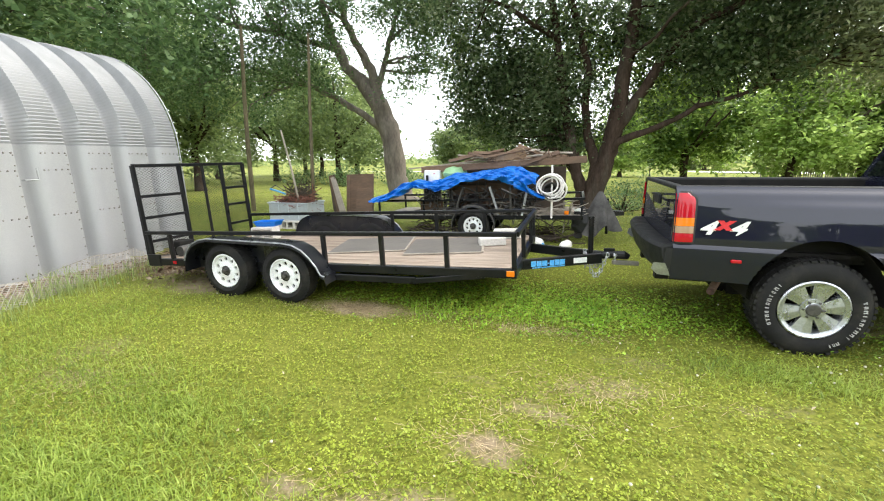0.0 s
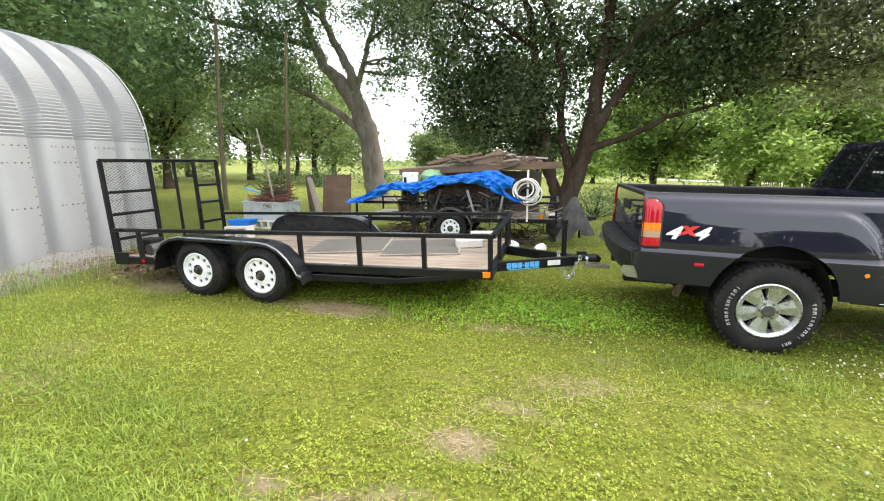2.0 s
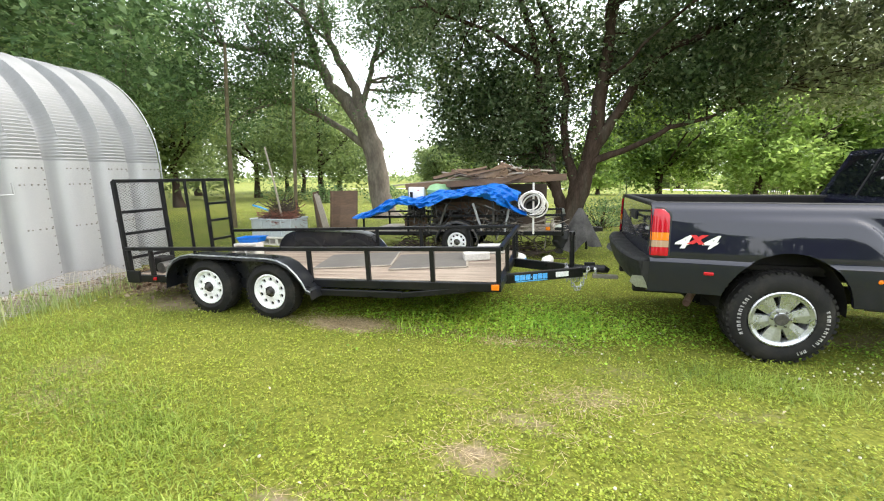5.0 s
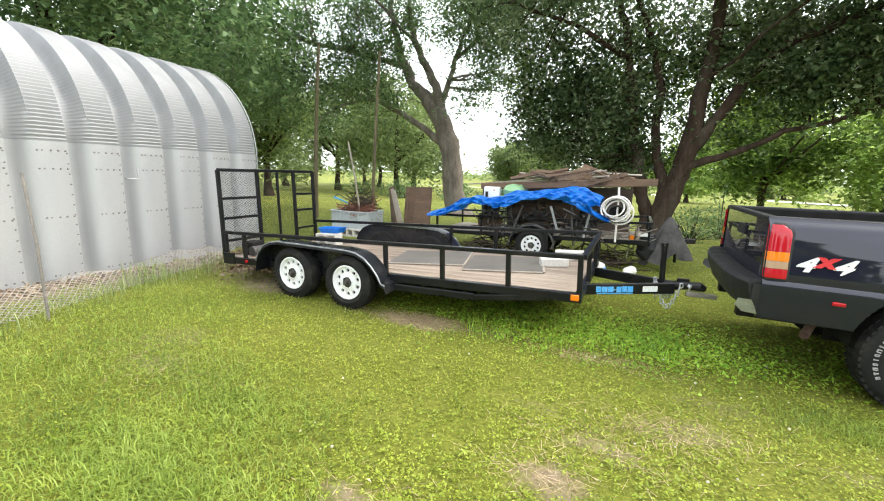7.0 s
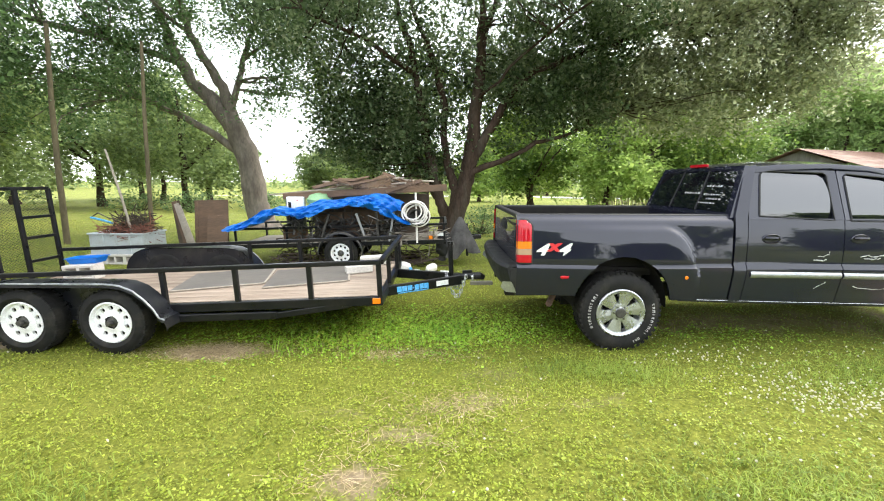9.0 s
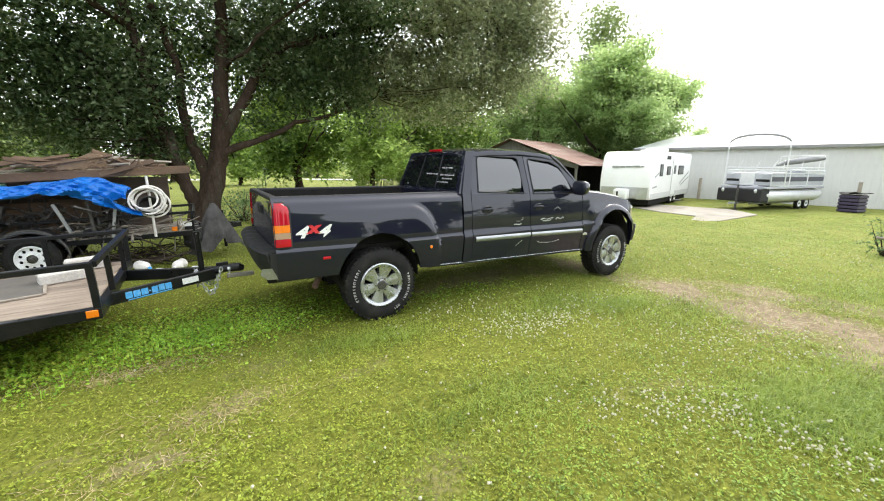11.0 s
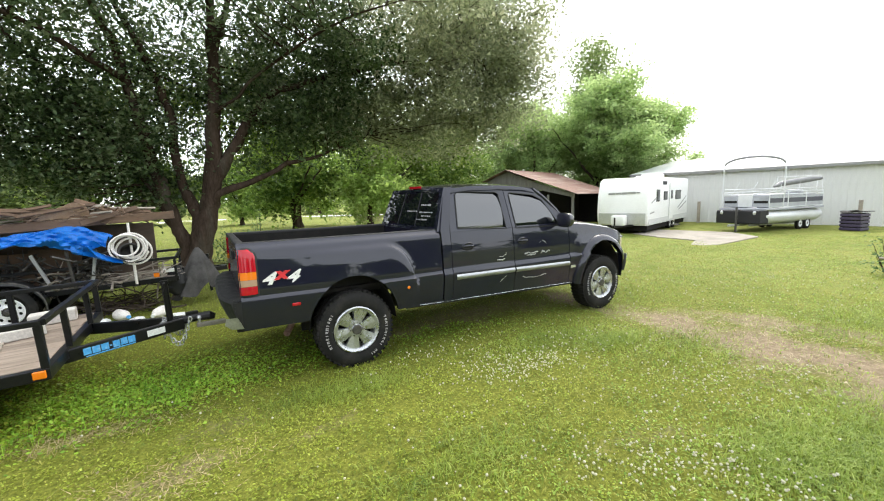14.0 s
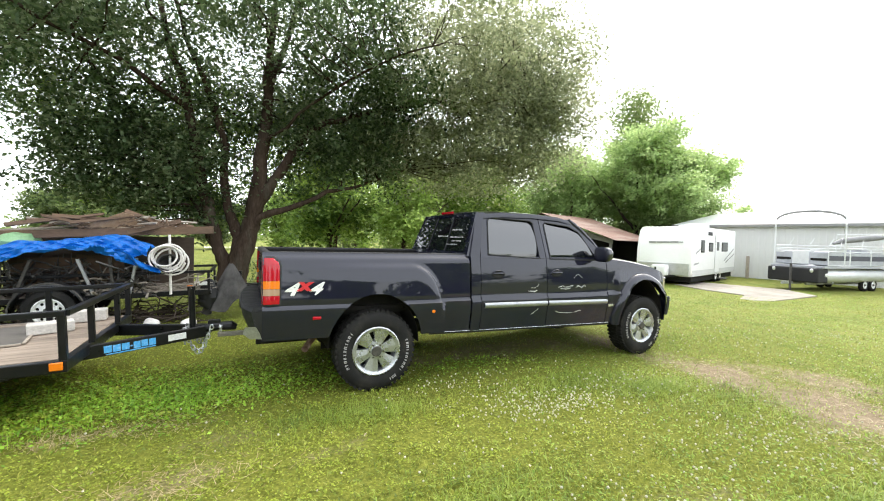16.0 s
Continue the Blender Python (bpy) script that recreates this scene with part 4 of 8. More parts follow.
def make_deck_load():
    # two damp plywood sheets with pale laths at their edges
    for i, (x, y, w, d, a) in enumerate(((0.95, 0.1, 1.0, 0.95, 14), (2.0, 0.1, 0.95, 0.95, 12))):
        sh = thing("plywood_sheet", ON_DECK @ pose(x, y, 0.009, 0, 0, a), "grey damp plywood sheet lying on the trailer deck", "plywood", "plywood sheets")
        part("sheet", boxed(-w / 2, w / 2, -d / 2, d / 2, 0, 0.012, 0.002), M["ply"], sh)
        part("lath", boxed(w / 2 + 0.002, w / 2 + 0.028, -d / 2, d / 2 + 0.1, 0.0, 0.015, 0.003), M["lath"], sh, "pale lath")
        part("lath", boxed(-w / 2, w / 2, -d / 2 - 0.028, -d / 2 - 0.002, 0.0, 0.015, 0.003), M["lath"], sh, "pale lath")

    def block(x, y, z, a, name="concrete_block", w=0.4, d=0.2, h=0.2, m=None, label="grey hollow concrete block on the deck"):
        th = thing(name, (m if m is not None else ON_DECK) @ pose(x, y, z, 0, 0, a), label, "block", "concrete blocks")
        bm = bmesh.new()
        t = 0.035
        out = [(-w / 2, -d / 2), (w / 2, -d / 2), (w / 2, d / 2), (-w / 2, d / 2)]
        for yy in (-d / 2, d / 2 - t):
            box(bm, -w / 2, w / 2, yy, yy + t, 0, h, 0.004)
        for xx in (-w / 2, -t / 2, w / 2 - t):
            box(bm, xx, xx + t, -d / 2 + t - 0.002, d / 2 - t + 0.002, 0.002, h - 0.002)
        ob = part("block_body", bm, M["concrete"], th)
        return th

    th = thing("solid_concrete_block", ON_DECK @ pose(2.60, 0.22, 0.008, 0, 0, 20), "pale solid concrete block on the trailer deck", "block")
    part("block_body", boxed(-0.17, 0.17, -0.09, 0.09, 0, 0.10, 0.012), M["concrete"], th)
    th = thing("solid_concrete_block", ON_DECK @ pose(2.72, 0.72, 0.008, 0, 0, 8), "pale solid concrete block on the trailer deck", "block")
    part("block_body", boxed(-0.19, 0.19, -0.09, 0.09, 0, 0.12, 0.012), M["concrete"], th)
    # the cream hollow block on edge with a blue tray on it
    b = block(-1.2, 0.55, 0.11, 4, "hollow_block")
    b.matrix_basis = ON_DECK @ pose(-1.2, 0.55, 0.108, 90, 0, 4)
    tray = thing("plastic_tray", ON_DECK @ pose(-1.2, 0.55, 0.212, 0, 0, 4), "bright blue plastic tray on a concrete block", "tray")
    bm = bmesh.new()
    lay = [(0.17, 0.09, 0.0), (0.2, 0.11, 0.07), (0.215, 0.125, 0.075), (0.215, 0.125, 0.085), (0.2, 0.11, 0.082), (0.165, 0.085, 0.01)]
    rows = [[(sx * a, sy * c, z) for sx, sy in ((-1, -1), (1, -1), (1, 1), (-1, 1))] for a, c, z in lay]
    vs = sheet(bm, rows, close_v=True)
    bm.faces.new(vs[0][::-1])
    bm.faces.new(vs[-1])
    part("tray_body", bm, M["tarp"], tray, smooth=False)
    return block


make_block = make_deck_load()

# ---- the pickup truck ----
def make_truck():
    tk = thing("pickup_truck", pose(0, 0.98, 0), "dark grey crew-cab pickup truck with scratched doors, parked on grass", "truck")
    P = M["paint"]
    ARCH_R, ARCH_F = 0.0, 3.886

    def arch(x, cx, rx, top):
        u = (x - cx) / rx
        return 0.45 + (top - 0.45) * math.sqrt(max(0.0, 1 - u * u)) if abs(u) < 1 else None

    def side_y(x, z):
        """Half width of the body, with the swollen rear fender and the front flare."""
        top = max(0.0, z - 0.95) / 0.45
        y = 0.935 - ((0.045 * top + 0.06 * step(1.28, 1.388, z) ** 2) if x < 1.09 else 0.055 * top * top) - 0.045 * step(0.84, 0.45, z) + 0.024 * step(0.898, 0.872, z)
        if -1.2 < x < 0.75:
            edge = 1.30 if x < 0.36 else 0.86 + 0.44 * math.sqrt(max(0.0, 1 - ((x - 0.36) / 0.36) ** 2))
            y += 0.064 * (0.75 * step(-0.01, 0.075, edge - z) + 0.25 * step(0.05, 0.2, edge - z)) * step(-1.15, 0.1, x)
        f = step(3.30, 3.45, x) * step(4.5, 4.3, x)
        y += 0.03 * f * step(1.2, 1.0, z)
        y -= 0.10 * step(4.15, 4.55, x) ** 2
        return y

    def panel(name, s, xa, xb, low, high, nx, nz, label="", arch_at=None):
        xs = list(np.linspace(xa, xb, nx))
        if arch_at:
            cx, rx, top = arch_at
            xs += [cx + rx * math.cos(math.pi * k / 28) for k in range(1, 28)] + [cx - rx - 1e-4, cx + rx + 1e-4]
            xs += [cx - rx + 1e-4, cx + rx - 1e-4]
            xs = sorted(v for v in set(round(v, 5) for v in xs) if xa <= v <= xb)
        rows = []
        for x in xs:
            lo, hi = (low(x) if callable(low) else low), (high(x) if callable(high) else high)
            a = arch(x, *arch_at) if arch_at else None
            row = []
            for k in range(nz + 1):
                z = lo + (hi - lo) * k / nz
                if a is not None:
                    # the rows stay level and end at the arch
                    z = max(z, a + 0.0004 * k)
                row.append((x, s * side_y(x, z), z))
            rows.append(row)
        bm = slab(bmesh.new(), rows, (0, -s * 0.03, 0))
        return part(name, bm, P, tk, label, smooth=True)

    for s in (-1, 1):
        # bed side with its fender
        bed = panel("bed_side", s, -1.065, 1.085, lambda x: 0.58 if x < 0 else 0.545, lambda x: 1.388 - 0.008 * step(-1.1, 1.1, x), 96, 56, arch_at=(ARCH_R, 0.485, 0.985))
        part("rail_cap", boxed(-1.06, 1.08, s * 0.775 - 0.055, s * 0.775 + 0.055, 1.352, 1.392, 0.012), M["trim"], bed)
        bm = slab(bmesh.new(), [[(x, s * 0.72, z) for z in (0.75, 1.365)] for x in (-1.05, 1.07)], (0, s * 0.02, 0))
        part("bed_inner_wall", bm, M["dark"], bed)
        # the dark wheel housing
        for cx, rx, top in ((ARCH_R, 0.47, 0.99), (ARCH_F, 0.475, 1.05)):
            line = [(cx + rx * math.cos(math.pi * k / 20), 0.45 + (top - 0.45) * math.sin(math.pi * k / 20)) for k in range(21)]
            bm = slab(bmesh.new(), [[(x, s * 0.93, z) for x, z in line], [(x, s * 0.50, z) for x, z in line]], (0, 0, 0.01))
            prism(bm, [(x, s * 0.5, z) for x, z in line] + [(cx - rx, s * 0.5, 0.35), (cx + rx, s * 0.5, 0.35)], (0, -s * 0.02, 0))
            part("wheel_housing", bm, M["dark"], tk)
        # cab corner, doors, front fender
        panel("cab_corner", s, 1.105, 1.225, 0.52, 1.375, 5, 20)
        low_sill = lambda x: 0.525 - 0.045 * (x - 1.1) / 2.2
        for name, xa, xb, hx, win in (("rear_door", 1.232, 2.183, 1.46, [(1.345, 1.385), (1.405, 1.79), (1.45, 1.828), (2.03, 1.812), (2.075, 1.785), (2.085, 1.345)]),
                                      ("front_door", 2.192, 3.21, 2.34, [(2.255, 1.34), (2.25, 1.775), (2.28, 1.80), (2.66, 1.765), (2.82, 1.69), (3.06, 1.325)])):
            door = panel(name, s, xa, xb, low_sill, 1.36, 16, 26, "")
            # the frame round the window leans inwards
            lean = lambda z: 0.90 - 0.36 * max(0.0, z - 1.34)
            if name == "rear_door":
                out = [(xa, 1.35), (1.31, 1.83), (1.36, 1.878), (2.13, 1.868), (2.17, 1.83), (xb, 1.35)]
            else:
                out = [(xa, 1.35), (2.18, 1.83), (2.21, 1.868), (2.70, 1.835), (2.88, 1.74), (xb, 1.335)]
            ring_bm = ring_frame(bmesh.new(), [(x, s * lean(z), z) for x, z in out], [(x, s * (lean(z) - 0.006), z) for x, z in win], (0, -s * 0.03, 0))
            part("window_frame", ring_bm, P, door, smooth=False)
            # the pane is curved: nearly upright at the sill, leaning in towards the roof
            za, zb = min(z for _, z in win), max(z for _, z in win)
            rows = []
            for z in np.linspace(za + 0.045, zb - 0.03, 14):
                cross = sorted(p[0] + (q[0] - p[0]) * (z - p[1]) / (q[1] - p[1]) for p, q in zip(win, win[1:] + win[:1]) if (p[1] - z) * (q[1] - z) < 0)
                y = lean(z) - 0.036 + 0.62 * (z - za) * (zb - z)
                rows.append([(cross[0] + (cross[-1] - cross[0]) * k / 8, s * y, z) for k in range(9)])
            rows = [[(x, y, za - 0.01) for x, y, _ in rows[0]]] + rows + [[(x, y, zb + 0.005) for x, y, _ in rows[-1]]]
            part("window_pane", slab(bmesh.new(), rows, (0, -s * 0.006, 0)), M["tint"], door, "dark tinted pane", smooth=True)
            # seal line
            bm = tube(bmesh.new(), [(x, s * (lean(z) - 0.002), z) for x, z in win + win[:1]], 0.008, 5)
            part("window_seal", bm, M["trim"], door)
            # handle in its recess
            hz = 1.16
            yy = side_y(hx, hz)
            bm = bmesh.new()
            rim = [(hx + 0.085 * math.cos(u) * (1 if abs(math.cos(u)) < 0.9 else 1), s * (yy + 0.004), hz + 0.042 * math.sin(u)) for u in [k * math.pi / 10 for k in range(20)]]
            tube(bm, rim + rim[:1], 0.008, 6)
            part("handle_bezel", bm, P, door)
            part("handle_cup", prism(bmesh.new(), [(x, y + s * 0.002, z) for x, y, z in rim], (0, -s * 0.003, 0)), M["trim"], door)
            bm = tube(bmesh.new(), [(hx - 0.07, s * (yy + 0.012), hz + 0.008), (hx - 0.04, s * (yy + 0.028), hz + 0.01), (hx + 0.04, s * (yy + 0.028), hz + 0.01), (hx + 0.07, s * (yy + 0.012), hz + 0.008)], 0.013, 8)
            part("door_handle", bm, P, door)
            # bright strip along the door
            za, zb = (0.805, 0.795) if name == "rear_door" else (0.794, 0.775)
            xa2, xb2 = (1.27, 2.175) if name == "rear_door" else (2.2, 3.2)
            rows = [[(x, s * (side_y(x, z) + d), z + dz) for dz, d in ((-0.031, 0.001), (-0.022, 0.010), (-0.006, 0.016), (0.010, 0.015), (0.023, 0.009), (0.031, 0.001))] for x, z in ((xa2, za), ((xa2 + xb2) / 2, (za + zb) / 2), (xb2, zb))]
            part("chrome_strip", slab(bmesh.new(), rows, (0, -s * 0.004, 0)), M["strip"], door, "dull bright strip", smooth=True)
        part("door_jamb", boxed(1.2, 3.25, s * 0.86 - 0.01, s * 0.86 + 0.01, 0.5, 1.34), M["dark"], tk)
        part("sill", tube(bmesh.new(), [(0.62, s * 0.88, 0.535), (1.1, s * 0.88, 0.52), (3.3, s * 0.88, 0.47)], 0.03, 8), M["trim"], tk)
        part("sill_strip", tube(bmesh.new(), [(0.66, s * 0.915, 0.535), (1.08, s * 0.915, 0.522), (3.28, s * 0.915, 0.478)], 0.003, 5), M["alloy"], tk)
        fz = [(3.22, 1.345), (3.6, 1.31), (4.08, 1.235), (4.35, 1.15), (4.5, 1.06)]
        ff = panel("front_fender", s, 3.22, 4.5, 0.475, lambda x: along(fz, x), 40, 30, arch_at=(ARCH_F, 0.48, 1.06))
        # flare round the front arch
        rows = []
        for k in range(29):
            u = math.pi * k / 28
            c, d = math.cos(u), math.sin(u)
            row = []
            for o, push in ((0.0, 0.0), (0.0, 0.055), (0.035, 0.058), (0.075, 0.035), (0.09, 0.0)):
                x, z = ARCH_F + (0.482 + o) * c, 0.45 + (0.612 + o) * d
                row.append((x, s * (side_y(min(4.4, max(3.3, x)), z) + push), z))
            rows.append(row)
        part("fender_flare", slab(bmesh.new(), rows, (0, -s * 0.01, 0)), P, ff, smooth=True)
        # small lamps on the side
        part("side_lamp", lathe(bmesh.new(), [(0.0, -0.010 if s < 0 else 0.010), (0.015, -0.007 if s < 0 else 0.007), (0.019, 0.0)], 12, "y", (0.60, s * (side_y(0.60, 0.78) + 0.002), 0.785)), M["amber_lens"], tk, "small amber side lamp")
        part("side_lamp", boxed(-0.63, -0.55, s * side_y(-0.6, 0.775) - 0.01, s * side_y(-0.6, 0.775) + 0.014, 0.762, 0.792, 0.008), M["red_lens"], tk, "red side lamp")
        part("fender_badge", boxed(3.235, 3.33, s * side_y(3.28, 0.72) - 0.004, s * side_y(3.28, 0.72) + 0.004, 0.70, 0.735, 0.002), M["chrome"], tk)
        # tail lamp in its bands
        lamp = None
        for mat, z0, z1 in (("red_lens", 1.128, 1.335), ("amber_lens", 1.055, 1.126), ("reverse_lens", 0.995, 1.053), ("red_lens", 0.918, 0.993)):
            rows = []
            for z in np.linspace(z0, z1, 7):
                y = side_y(-0.95, z)
                cut = 0.06 * max(0.0, (z - 1.27) / 0.065) ** 2
                rows.append([(-0.915 - cut, s * (y + 0.004), z), (-0.93 - cut, s * (y + 0.012), z), (-1.01, s * (y + 0.014), z), (-1.04, s * (y + 0.008), z), (-1.058, s * (y - 0.003), z), (-1.068, s * (y - 0.018), z)])
            bm = slab(bmesh.new(), rows, (0.012, -s * 0.03, 0))
            o = part("tail_lamp" if lamp is None else "lamp_band", bm, M[mat], tk if lamp is None else lamp, {"red_lens": "red lens", "amber_lens": "amber lens", "reverse_lens": "pale reversing lens"}[mat], smooth=True)
            lamp = lamp or o
        rows = []
        for z in np.linspace(0.905, 1.35, 12):
            y = side_y(-0.95, z)
            cut = 0.05 * max(0.0, (z - 1.27) / 0.08) ** 2
            rows.append([(-0.90 - cut, s * (y + 0.001), z), (-0.915 - cut, s * (y + 0.006), z), (-1.03, s * (y + 0.005), z), (-1.064, s * (y - 0.012), z)])
        part("lamp_gasket", slab(bmesh.new(), rows, (0.005, -s * 0.03, 0)), M["trim"], lamp, "black gasket", smooth=True)
        # mirror
        bm = bmesh.new()
        rows = []
        for x, sc in ((2.93, 0.75), (2.95, 1.0), (3.0, 1.0), (3.06, 0.75), (3.08, 0.35)):
            rows.append([(x, s * (1.06 + 0.125 * sc * math.copysign(abs(math.cos(u)) ** 0.6, math.cos(u))), 1.41 + 0.098 * sc * math.copysign(abs(math.sin(u)) ** 0.6, math.sin(u))) for u in [k * math.pi / 8 for k in range(16)]])
        vs = sheet(bm, rows, close_v=True)
        bm.faces.new(vs[0][::-1])
        bm.faces.new(vs[-1])
        mir = part("side_mirror", bm, M["paint"], tk, smooth=True)
        part("mirror_arm", tube(bmesh.new(), [(3.05, s * 0.87, 1.36), (3.03, s * 0.97, 1.37)], 0.03, 8), M["trim"], mir)
        # pillars
        part("pillar", tube(bmesh.new(), [(3.25, s * 0.85, 1.32), (3.05, s * 0.80, 1.55), (2.86, s * 0.745, 1.735), (2.70, s * 0.705, 1.845)], [0.036, 0.032, 0.03, 0.03], 8), P, tk, smooth=True)
        bm = slab(bmesh.new(), [[(1.10, s * 0.885, 1.36), (1.225, s * 0.89, 1.36)], [(1.15, s * 0.84, 1.55), (1.262, s * 0.845, 1.55)], [(1.21, s * 0.775, 1.76), (1.31, s * 0.785, 1.78)], [(1.26, s * 0.72, 1.875), (1.36, s * 0.73, 1.89)]], (0, -s * 0.10, 0))
        part("rear_pillar", bm, P, tk, smooth=True)
        # headlamp
        bm = slab(bmesh.new(), [[(4.36, s * 0.915, z), (4.47, s * 0.875, z), (4.575, s * 0.78, z), (4.63, s * 0.5, z)] for z in (0.89, 1.05)], (-0.05, 0, 0))
        part("headlamp", bm, M["clear_lens"], tk, "clear headlamp")
        # wheels
        for cx in (ARCH_R, ARCH_F):
            off = 0.98
            wheel(tk, Matrix.Translation((cx, s * off, 0.405)) @ (Matrix.Identity(4) if s < 0 else Matrix.Rotation(math.pi, 4, "Z")), 0.412, 0.27, 0.244, "alloy")

    # roof
    zr = [(1.22, 1.875), (1.3, 1.91), (1.6, 1.945), (2.1, 1.953), (2.5, 1.93), (2.75, 1.885), (2.83, 1.865)]
    rows = []
    for x in (1.22, 1.26, 1.32, 1.45, 1.6, 1.85, 2.1, 2.3, 2.5, 2.65, 2.75, 2.83):
        top = along(zr, x)
        rows.append([(x, y, top - 0.055 * (abs(y) / 0.74) ** 2.6 - (0.022 if abs(y) > 0.73 else 0)) for y in (-0.735, -0.722, -0.67, -0.55, -0.3, 0, 0.3, 0.55, 0.67, 0.722, 0.735)])
    part("roof", slab(bmesh.new(), rows, (0, 0, -0.03)), P, tk, smooth=True)
    # rear window in three panes, with its stickers as plain bars
    def back(y, f):
        half = 0.80 - 0.10 * f
        return (1.075 + 0.155 * f - 0.0, y * half, 1.40 + 0.455 * f)
    bm = ring_frame(bmesh.new(), [back(-1.07, -0.08), back(1.07, -0.08), back(1.07, 1.06), back(-1.07, 1.06)], [back(-0.97, 0.02), back(0.97, 0.02), back(0.97, 0.95), back(-0.97, 0.95)], (0.04, 0, 0))
    rw = part("rear_window", bm, P, tk)
    for a, b in ((-0.965, -0.34), (-0.325, 0.325), (0.34, 0.965)):
        bm = slab(bmesh.new(), [[back(a, 0.03), back(a, 0.94)], [back(b, 0.03), back(b, 0.94)]], (0.008, 0, 0))
        pane = part("window_pane", bm, M["tint"], rw, "dark tinted pane")
    for y in (-0.333, 0.333):
        part("window_bar", bar(bmesh.new(), back(y, 0.02), back(y, 0.95), 0.02, 0.02, (1, 0, 0)), M["trim"], rw)
    for f, ya, yb in ((0.60, -0.75, -0.45), (0.40, -0.85, -0.40), (0.30, -0.8, -0.5), (0.42, -0.3, 0.1), (0.2, -0.7, -0.35)):
        y = ya
        while y < yb:
            w = random.uniform(0.02, 0.05)
            p, q = Vector(back(y, f)), Vector(back(y + w, f))
            part("sticker", bar(bmesh.new(), p + Vector((-0.004, 0, 0)), q + Vector((-0.004, 0, 0)), 0.002, random.uniform(0.010, 0.022), (0.3, 0, 1)), M["letter"], rw, "small white sticker")
            y += w + random.uniform(0.01, 0.03)
    part("brake_lamp", boxed(1.222, 1.25, -0.16, 0.16, 1.885, 1.918, 0.008), M["red_lens"], tk, "red high brake lamp")
    part("cab_back", boxed(1.10, 1.15, -0.88, 0.88, 0.55, 1.38, 0.01), P, tk)
    # windscreen
    bm = slab(bmesh.new(), [[(3.26, -0.82, 1.34), (3.34, -0.4, 1.35), (3.36, 0, 1.35), (3.34, 0.4, 1.35), (3.26, 0.82, 1.34)], [(2.74, -0.70, 1.86), (2.80, -0.35, 1.885), (2.82, 0, 1.89), (2.80, 0.35, 1.885), (2.74, 0.70, 1.86)]], (-0.01, 0, -0.008))
    part("windscreen", bm, M["tint"], tk, smooth=True)
    # hood
    rows = []
    for x, z in ((3.22, 1.36), (3.4, 1.355), (3.8, 1.315), (4.1, 1.26), (4.35, 1.19), (4.5, 1.11), (4.56, 1.03)):
        e = along(fz, min(x, 4.5))
        y1 = side_y(x, e) - 0.005
        rows.append([(x, -y1, e - 0.005), (x, -y1 + 0.03, e + 0.018), (x, -0.78, e + 0.035), (x, -0.5, z + 0.035), (x, 0, z + 0.05), (x, 0.5, z + 0.035), (x, 0.78, e + 0.035), (x, y1 - 0.03, e + 0.018), (x, y1, e - 0.005)])
    part("hood", slab(bmesh.new(), rows, (0, 0, -0.02)), P, tk, smooth=True)
    part("grille", boxed(4.45, 4.6, -0.5, 0.5, 0.86, 1.08, 0.02), M["trim"], tk)
    bm = bmesh.new()
    for lo, hi in ((0.52, 0.80),):
        sheet_rows = []
        for y in np.linspace(-1, 1, 17):
            x = 4.64 - 0.14 * abs(y) ** 3.0
            sheet_rows.append([(x - 0.05, y * 0.93, hi), (x, y * 0.94, hi - 0.03), (x + 0.01, y * 0.94, (lo + hi) / 2), (x - 0.02, y * 0.93, lo)])
        slab(bm, sheet_rows, (-0.05, 0, 0))
    fb = part("front_bumper", bm, M["trim"], tk, smooth=True)
    bm = slab(bmesh.new(), [[(4.655 - 0.14 * abs(y) ** 3, y * 0.945, 0.79), (4.665 - 0.14 * abs(y) ** 3, y * 0.947, 0.72)] for y in np.linspace(-1, 1, 17)], (-0.02, 0, 0))
    part("bumper_strip", bm, M["chrome"], fb, "chrome bumper strip", smooth=True)
    # tailgate
    tg = part("tailgate", boxed(-1.055, -1.0, -0.80, 0.80, 0.86, 1.375, 0.018), P, tk)
    part("gate_top_cap", boxed(-1.065, -0.99, -0.80, 0.80, 1.352, 1.394, 0.014), M["trim"], tg)
    part("gate_handle", boxed(-1.072, -1.05, -0.14, 0.14, 1.16, 1.26, 0.012), M["trim"], tg)
    part("bed_floor", boxed(-1.09, 1.08, -0.80, 0.80, 0.80, 0.84), M["dark"], tk)
    part("bed_front_wall", boxed(1.05, 1.085, -0.80, 0.80, 0.80, 1.37, 0.006), P, tk)
    # rear bumper with pale end caps
    bm = bmesh.new()
    rows = []
    for y in np.linspace(-1, 1, 13):
        x = -1.25 + 0.10 * abs(y) ** 4
        rows.append([(x + 0.17, y * 0.92, 0.885), (x + 0.02, y * 0.93, 0.885), (x, y * 0.935, 0.855), (x + 0.02, y * 0.93, 0.76), (x + 0.07, y * 0.92, 0.63), (x + 0.14, y * 0.90, 0.62)])
    slab(bm, rows, (0.03, 0, -0.02))
    rb = part("rear_bumper", bm, M["trim"], tk, smooth=True)
    for s in (-1, 1):
        bm = slab(bmesh.new(), [[(-1.20, s * 0.932, 0.72), (-1.215, s * 0.925, 0.66), (-1.16, s * 0.92, 0.61)], [(-1.11, s * 0.942, 0.72), (-1.08, s * 0.938, 0.66), (-1.06, s * 0.93, 0.605)]], (0, s * 0.006, 0))
        part("bumper_end", bm, M["strip"], rb, "worn bright bumper corner")
        bm = slab(bmesh.new(), [[(x, s * (side_y(x, z) - 0.004), z) for z in (0.62, 0.74, 0.86)] for x in (-1.12, -0.95, -0.6, -0.47)], (0, -s * 0.02, 0))
        part("bumper_side", bm, M["trim"], rb)
